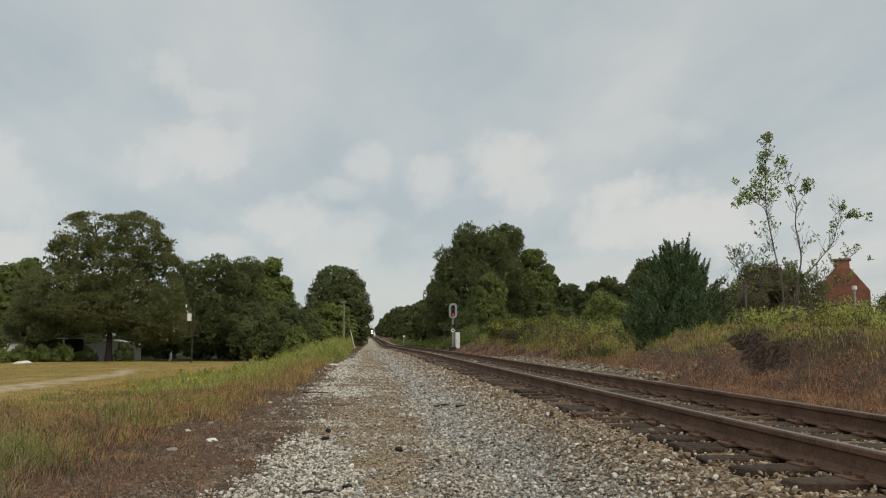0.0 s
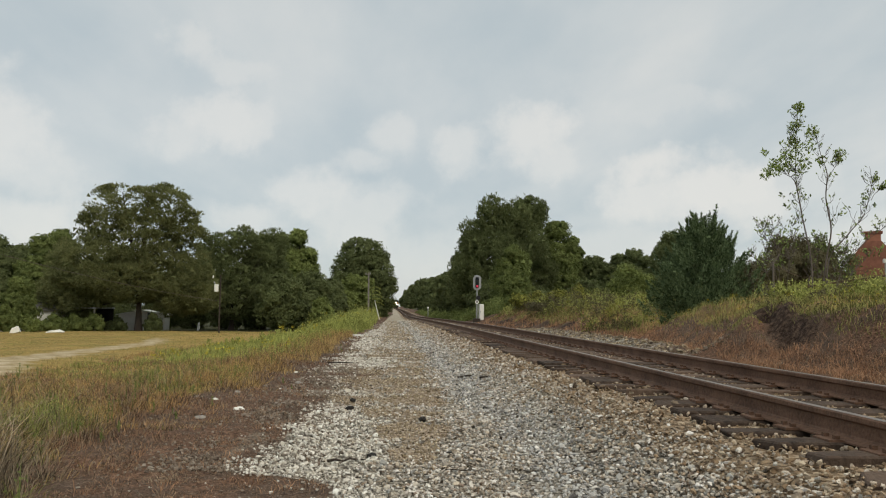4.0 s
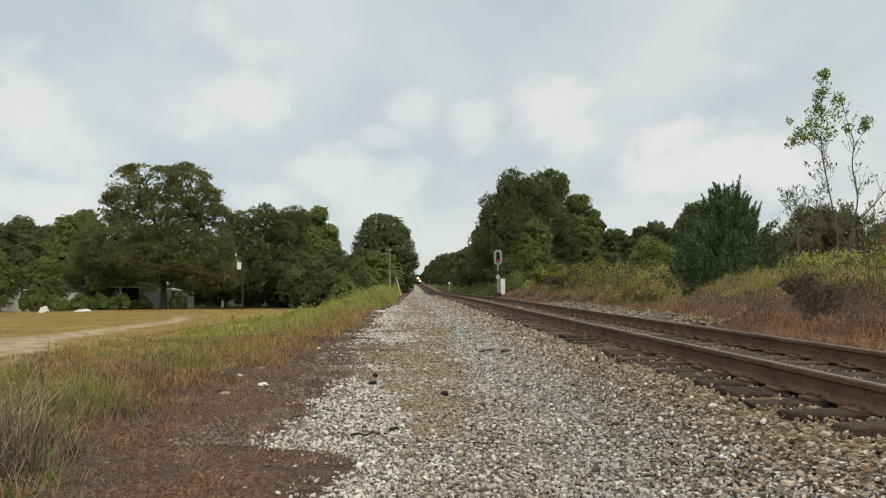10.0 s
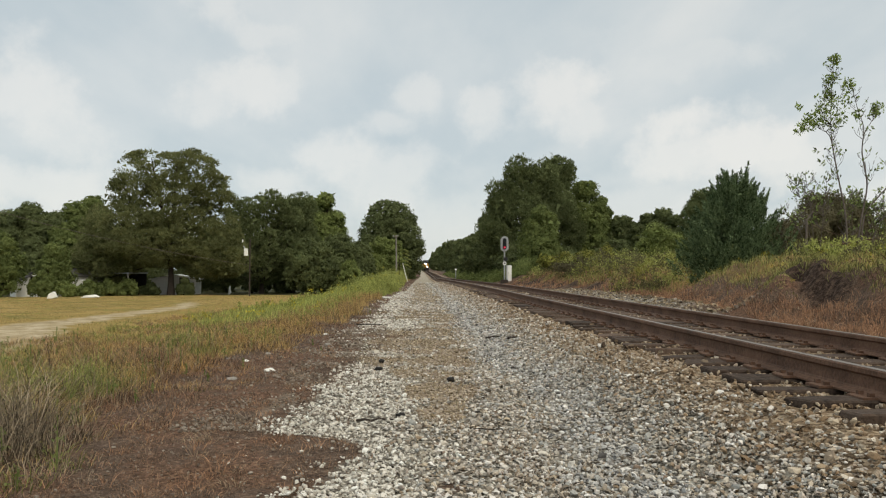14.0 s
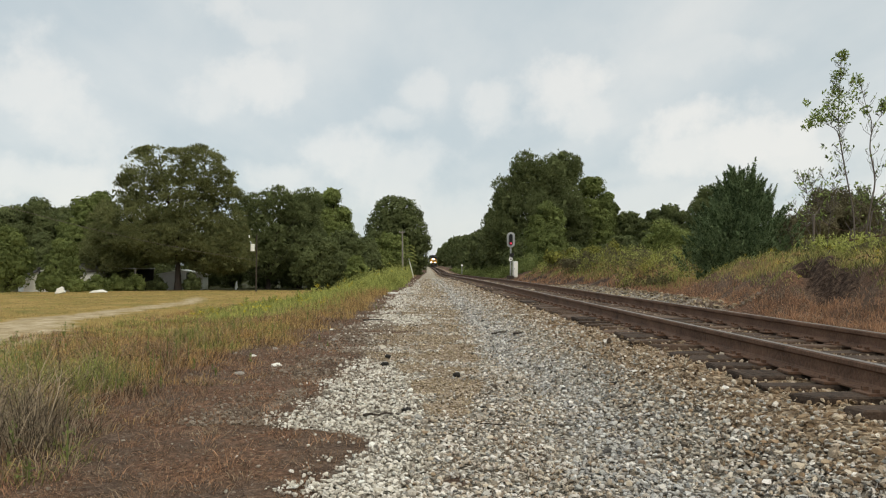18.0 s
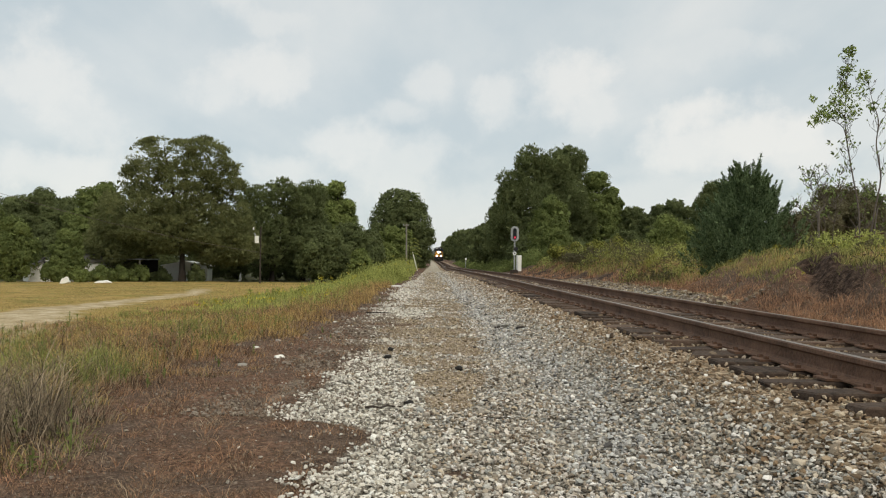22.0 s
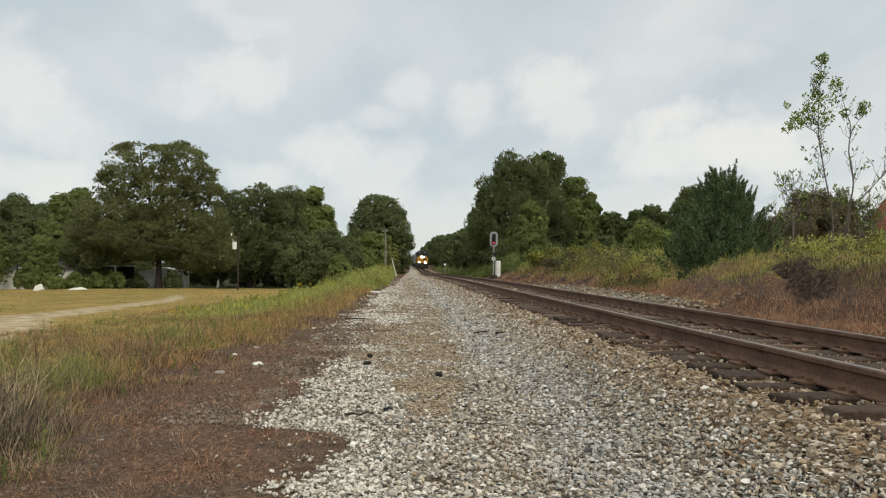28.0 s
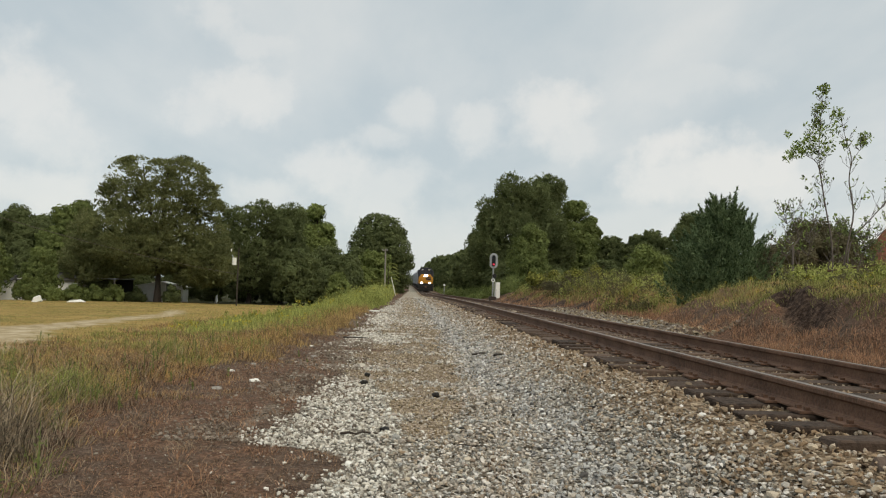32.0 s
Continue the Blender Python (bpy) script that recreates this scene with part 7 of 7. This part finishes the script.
# ------------------------------------------------------------------ small things on the gravel
def build_litter():
    rng = np.random.RandomState(88)
    for k, (x, y, s) in enumerate(((-0.21, 9.39, 0.10), (0.62, 8.5, 0.09), (-0.20, 10.26, 0.08), (0.10, 6.38, 0.075), (1.45, 9.6, 0.07), (0.75, 6.6, 0.06), (2.0, 7.1, 0.07))):
        bm = bmesh.new()
        bmesh.ops.create_icosphere(bm, subdivisions=2, radius=s / 2)
        for v in bm.verts:
            v.co *= rng.uniform(0.75, 1.2)
            v.co.z *= 0.7
        ob = part("dark_stone", bm, MAT["dark"], None, m=pose(x, y, float(ground(x, y)) + s * 0.32, 0, 0, 40 * k))
        tagged(ob, "dark lump of stone lying on pale gravel", "stone", "dark stones on the gravel")
    for k, (x, y, ln, turn) in enumerate(((1.92, 12.93, 0.55, 58), (1.70, 13.7, 0.5, 35), (-0.1, 6.2, 0.30, 12), (0.75, 5.9, 0.18, -8), (1.9, 6.2, 0.2, 25), (-0.75, 17.2, 0.55, 5), (2.0, 9.4, 0.16, 70))):
        bm = bmesh.new()
        pts = np.stack([np.linspace(-ln / 2, ln / 2, 6), rng.normal(size=6) * 0.006, rng.normal(size=6) * 0.005], 1)
        v, f = tube(pts, np.linspace(0.036, 0.018, 6) * ln, 6)
        ob = part("stick", raw_mesh("stick", v, f, MAT["bark"]), None, None, m=pose(x, y, float(ground(x, y)) + 0.03, 0, 0, turn))
        tagged(ob, "dark broken stick lying on the gravel", "stick", "sticks on the gravel")
    ob = part("plank", box(0.6, 0.2, 0.06, bevel=0.01), MAT["white"], None, m=pose(-1.0, 34.5, float(ground(-1.0, 34.5)) + 0.05, 0, 2, 12))
    tagged(ob, "pale plank lying at the edge of the weeds", "plank")
    for k, (x, y, s) in enumerate(((-2.05, 10.6, 0.09), (-1.9, 11.4, 0.11), (-2.35, 10.9, 0.08), (-1.55, 9.6, 0.14), (-1.85, 8.9, 0.13), (-1.2, 12.9, 0.13), (-1.45, 14.9, 0.10))):
        bm = bmesh.new()
        bmesh.ops.create_icosphere(bm, subdivisions=2, radius=s / 2)
        for v in bm.verts:
            v.co *= rng.uniform(0.8, 1.15)
            v.co.z *= 0.45
        ob = part("flat_stone", bm, MAT["concrete" if k % 3 else "stone_white"], None, m=pose(x, y, float(ground(x, y)) + s * 0.06, 0, 0, 30 * k))
        tagged(ob, "pale flat stone bedded in brown dirt", "stone", "flat stones in the dirt")


build_signal()
build_posts()
fronds()
build_fence()
build_sheds()
build_brick_house()
build_litter()
sapling("sapling", "bare leaning twigs beside the juniper", 12.75, 25.0, [(((0, 0), (-0.3, 0.9), (-0.7, 1.7)), 0.014), (((0, 0), (-0.1, 1.0), (-0.35, 2.0)), 0.014), (((0, 0), (-0.6, 0.7), (-1.1, 1.3)), 0.012), (((0, 0), (0.1, 0.8), (0.3, 1.5)), 0.012)], [(-0.3, 1.6, 0.2, 8)], 304, "brownleaf")


def root_tangle():
    """Dark roots hanging out of the broken edge of the bank."""
    rng = np.random.RandomState(91)
    pieces = []
    for k in range(24):
        y = rng.uniform(12.9, 16.2)
        x = float(line_x(y)) + rng.uniform(4.2, 4.75)
        z = float(ground(x, y)) + rng.uniform(0.02, 0.14)
        a = rng.uniform(0, 6.28)
        ln = rng.uniform(0.08, 0.2)
        p = np.array([x, y, z])
        q = p + np.array([math.cos(a) * ln * 0.6 - 0.1, math.sin(a) * ln, rng.uniform(-0.2, 0.1)])
        q[2] = max(q[2], float(ground(q[0], q[1])) + 0.01)
        m = (p + q) / 2 + [0, 0, 0.06]
        pieces.append(tube(np.array([p, m, q]), np.array([0.007, 0.006, 0.003]), 5))
    root = thing("root_tangle", Matrix(), "dark dead roots hanging from the broken bank edge", "roots")
    tagged(part("root", raw_mesh("root", *gather(pieces), MAT["bark"]), None, root), kind="stuff")


root_tangle()


# ------------------------------------------------------------------ train
def front_y(t):
    """Distance of the locomotive's front along the track."""
    return 154 + 11.2 * (32 - t)


def car_rows(back, base):
    """Poses of a vehicle whose middle runs back metres behind the locomotive's front."""
    rows = []
    for t in range(0, 33, 2):
        y = front_y(t) + back
        turn = math.degrees(math.atan(float(line_x(y + base / 2) - line_x(y - base / 2)) / base))
        tilt = math.degrees(math.atan(float(line_z(y + base / 2) - line_z(y - base / 2)) / base))
        rows.append((t, pose(float(line_x(y)), y, float(line_z(y)) + 0.18, tilt, 0, -turn)))
    return rows


def bogie(parent, cy, axles, gap):
    for sx in (-1.1, 1.1):
        part("bogie_frame", box(0.14, gap * (axles - 1) + 1.1, 0.32, sx, cy, 0.62, 0.05), MAT["dark"], parent)
    for k in range(axles):
        y = cy + (k - (axles - 1) / 2) * gap
        bm = rod((-0.82, y, 0.5), (-0.68, y, 0.5), 0.5, sides=20)
        rod((0.68, y, 0.5), (0.82, y, 0.5), 0.5, bm, 20)
        rod((-0.7, y, 0.5), (0.7, y, 0.5), 0.09, bm, 8)
        part("wheelset", bm, MAT["dark"], parent)


def build_locomotive():
    """A wide-nosed diesel locomotive; its front faces -y, y = 0 at its middle."""
    L = 22.3
    loco = thing("locomotive", pose(0, 0, 0), "yellow-nosed dark blue diesel locomotive with bright headlights", "locomotive")
    f = -L / 2
    part("frame", box(3.0, L - 0.8, 0.45, 0, 0, 1.35, 0.06), MAT["dark"], loco)
    part("pilot", slab([(-1.5, 0.12), (1.5, 0.12), (1.45, 1.2), (-1.45, 1.2)], 0.25, Matrix.Translation((0, f + 0.45, 0)), bevel=0.03), MAT["dark"], loco, "black pilot plate")
    part("coupler", box(0.35, 0.7, 0.3, 0, f + 0.1, 0.88, 0.06), MAT["rust"], loco)
    nose = [(-1.45, 1.55), (1.45, 1.55), (1.45, 2.75), (0.9, 3.42), (-0.9, 3.42), (-1.45, 2.75)]
    part("nose", slab(nose, 2.0, Matrix.Translation((0, f + 1.9, 0)), bevel=0.10), MAT["yellow"], loco, "yellow nose")
    part("nose_panel", box(1.0, 0.04, 0.55, 0.55, f + 0.885, 2.55, 0.02), MAT["blue"], loco, "dark blue nose panel")
    part("anticlimber", box(2.9, 0.35, 0.16, 0, f + 0.62, 1.50, 0.03), MAT["dark"], loco)
    part("plow", slab([(-1.4, 0.08), (1.4, 0.08), (1.5, 0.6), (-1.5, 0.6)], 0.2, Matrix.Translation((0, f + 0.25, 0)), bevel=0.03), MAT["dark"], loco)
    part("cab_roof", slab([(-1.2, 4.62), (1.2, 4.62), (0.85, 4.82), (-0.85, 4.82)], 2.5, Matrix.Translation((0, f + 4.2, 0)), bevel=0.03), MAT["dark"], loco)
    part("nose_door", box(0.7, 0.05, 1.5, -0.75, f + 0.885, 2.35, 0.02), MAT["yellow"], loco)
    cab = [(-1.55, 1.55), (1.55, 1.55), (1.55, 4.05), (1.05, 4.68), (-1.05, 4.68), (-1.55, 4.05)]
    part("cab", slab(cab, 2.6, Matrix.Translation((0, f + 4.2, 0)), bevel=0.07), MAT["blue"], loco, "dark blue cab")
    for sx in (-0.72, 0.72):
        glass_pane = part("windshield", box(1.1, 0.05, 0.6, sx, f + 2.875, 3.85, 0.03), MAT["pane"], loco)
        part("windshield_wiper", rod((sx, f + 2.83, 3.58), (sx + 0.25, f + 2.83, 4.0), 0.02), MAT["black"], glass_pane)
        board = part("number_board", box(0.62, 0.08, 0.22, sx * 0.9, f + 2.86, 4.36, 0.02), MAT["black"], loco)
        part("figure_bar", box(0.4, 0.02, 0.09, sx * 0.9, f + 2.815, 4.36), MAT["white"], board)
    for sx in (-1.57, 1.57):
        part("side_window", box(0.04, 1.5, 0.65, sx, f + 4.3, 3.6, 0.03), MAT["pane"], loco)
    hood = [(-1.05, 1.55), (1.05, 1.55), (1.05, 4.1), (0.7, 4.5), (-0.7, 4.5), (-1.05, 4.1)]
    part("hood", slab(hood, 15.4, Matrix.Translation((0, f + 13.2, 0)), bevel=0.06), MAT["blue"], loco, "dark blue engine hood")
    part("radiator", slab([(-1.5, 3.5), (1.5, 3.5), (1.55, 4.55), (-1.55, 4.55)], 4.5, Matrix.Translation((0, f + 18.3, 0)), bevel=0.05), MAT["blue"], loco)
    part("hood_stripe", box(2.14, 15.0, 0.35, 0, f + 13.2, 2.1), MAT["yellow"], loco, "yellow side stripe")
    part("exhaust_stack", box(0.5, 0.9, 0.25, 0, f + 11.5, 4.6, 0.04), MAT["dark"], loco)
    horn = rod((0.0, f + 4.0, 4.72), (0.0, f + 3.4, 4.85), 0.05)
    rod((0.2, f + 4.0, 4.72), (0.2, f + 3.5, 4.85), 0.05, horn)
    part("horn", horn, MAT["galv"], loco)
    part("fuel_tank", box(2.6, 5.0, 0.85, 0, 0, 0.75, 0.2), MAT["dark"], loco)
    lamp_case = part("headlight", box(0.95, 0.16, 0.55, 0, f + 0.86, 3.12, 0.06), MAT["black"], loco)
    for sx in (-0.2, 0.2):
        part("lens", rod((sx, f + 0.80, 3.12), (sx, f + 0.76, 3.12), 0.21, sides=16), MAT["lamp"], lamp_case, "bright headlight lens")
    for sx in (-0.80, 0.80):
        ditch = part("ditch_light", box(0.44, 0.2, 0.44, sx, f + 0.50, 1.72, 0.04), MAT["black"], loco)
        part("lens", rod((sx, f + 0.41, 1.72), (sx, f + 0.37, 1.72), 0.19, sides=16), MAT["lamp"], ditch, "bright ditch light lens")
    for sx in (-1.35, 1.35):
        bm = rod((sx, f + 0.6, 1.55), (sx, f + 0.6, 2.6), 0.025)
        rod((sx, f + 0.6, 2.6), (sx * 0.3, f + 0.6, 2.6), 0.025, bm)
        rod((sx * 0.3, f + 0.6, 2.6), (sx * 0.3, f + 0.6, 1.55), 0.025, bm)
        part("handrail", bm, MAT["yellow"], loco)
        bm = bmesh.new()
        for k in range(4):
            box(0.35, 0.3, 0.04, sx * 1.02, f + 0.75, 0.4 + 0.3 * k, bm=bm)
        part("step_ladder", bm, MAT["dark"], loco)
        for k in range(7):
            bm = rod((sx * 1.05, f + 6.2 + k * 2.2, 1.55), (sx * 1.05, f + 6.2 + k * 2.2, 2.6), 0.022)
            part("handrail_post", bm, MAT["yellow"], loco)
    bogie(loco, -6.9, 3, 1.7)
    bogie(loco, 6.9, 3, 1.7)
    return loco


def build_hopper():
    L = 16.2
    car = thing("hopper_car", pose(0, 0, 0), "pale grey covered hopper car coupled behind the locomotive", "rail car", "cars of the train")
    side = [(-1.45, 1.9), (-0.7, 1.1), (0.7, 1.1), (1.45, 1.9), (1.58, 4.1), (1.1, 4.6), (-1.1, 4.6), (-1.58, 4.1)]
    part("body", slab(side, L - 2.6, bevel=0.05), MAT["car"], car)
    part("centre_sill", box(0.5, L, 0.45, 0, 0, 1.0, 0.04), MAT["dark"], car)
    for sy in (-1, 1):
        part("end_platform", box(2.9, 1.3, 0.12, 0, sy * (L / 2 - 0.75), 1.25, 0.02), MAT["car"], car)
        bm = rod((-0.9, sy * (L / 2 - 0.3), 1.2), (-0.9, sy * (L / 2 - 1.2), 4.4), 0.05)
        rod((0.9, sy * (L / 2 - 0.3), 1.2), (0.9, sy * (L / 2 - 1.2), 4.4), 0.05, bm)
        part("end_brace", bm, MAT["car"], car)
        part("ladder", box(0.45, 0.06, 2.8, -1.2, sy * (L / 2 - 1.25), 2.9), MAT["galv"], car)
    for k in range(9):
        y = (k - 4) * 1.55
        for sx in (-1.53, 1.53):
            part("side_post", box(0.09, 0.12, 2.3, sx, y, 2.95, 0.02), MAT["car"], car)
    for y in (-4, 0, 4):
        part("outlet_gate", slab([(-0.8, 1.3), (0.8, 1.3), (0.3, 0.5), (-0.3, 0.5)], 1.4, Matrix.Translation((0, y, 0))), MAT["dark"], car)
    part("roof_walk", box(0.7, L - 3, 0.06, 0, 0, 4.66), MAT["galv"], car)
    bogie(car, -L / 2 + 2.2, 2, 1.75)
    bogie(car, L / 2 - 2.2, 2, 1.75)
    return car


def build_insect():
    """A small bumblebee-like insect that flies past."""
    bee = thing("flying_insect", pose(0.9, -1.2, -0.38), "small dark flying insect crossing before the sky", "insect")
    bm = bmesh.new()
    bmesh.ops.create_uvsphere(bm, u_segments=10, v_segments=8, radius=0.5, matrix=Matrix.Diagonal((0.014, 0.007, 0.007, 1)))
    bmesh.ops.create_uvsphere(bm, u_segments=10, v_segments=8, radius=0.5, matrix=Matrix.Translation((0.008, 0, 0.001)) @ Matrix.Diagonal((0.006, 0.006, 0.006, 1)))
    part("body", bm, MAT["black"], bee)
    for sy in (-1, 1):
        wing = [(-0.003, 0.0), (0.003, 0.0), (0.005, 0.008), (0.0, 0.012), (-0.005, 0.008)]
        part("wing", slab(wing, 0.0004, pose(0, sy * 0.003, 0.003, -sy * 55)), MAT["galv"], bee)
    return bee


INSECT = [(0, (0.9, -1.2, -0.38)), (30.6, (0.9, -1.2, -0.38)), (30.8, (0.8, -0.8, 0.2)), (31.0, (0.35, 2.6, 0.75)), (31.1, (0.152, 3.0, 1.275)), (31.2, (0.371, 2.57, 1.6)), (31.3, (0.377, 2.465, 1.714)),
          (31.4, (0.014, 2.594, 1.543)), (31.5, (-0.51, 2.835, 1.294)), (31.6, (-1.046, 3.07, 1.202)), (31.8, (-2.6, 3.4, 1.1)), (32, (-4.2, 3.6, 1.0))]
insect = build_insect()
loco = build_locomotive()
hopper = build_hopper()
train = [(loco, 11.15, 12.0)]
back = 22.3 + 0.6
for k in range(18):
    car = hopper if k == 0 else copy_thing(hopper, Matrix())
    train.append((car, back + 8.1, 11.0))
    back += 16.8


def motions():
    for vehicle, behind, base in train:
        walk(vehicle, car_rows(behind, base))
    walk(insect, [(t, pose(*p)) for t, p in INSECT])


motions()
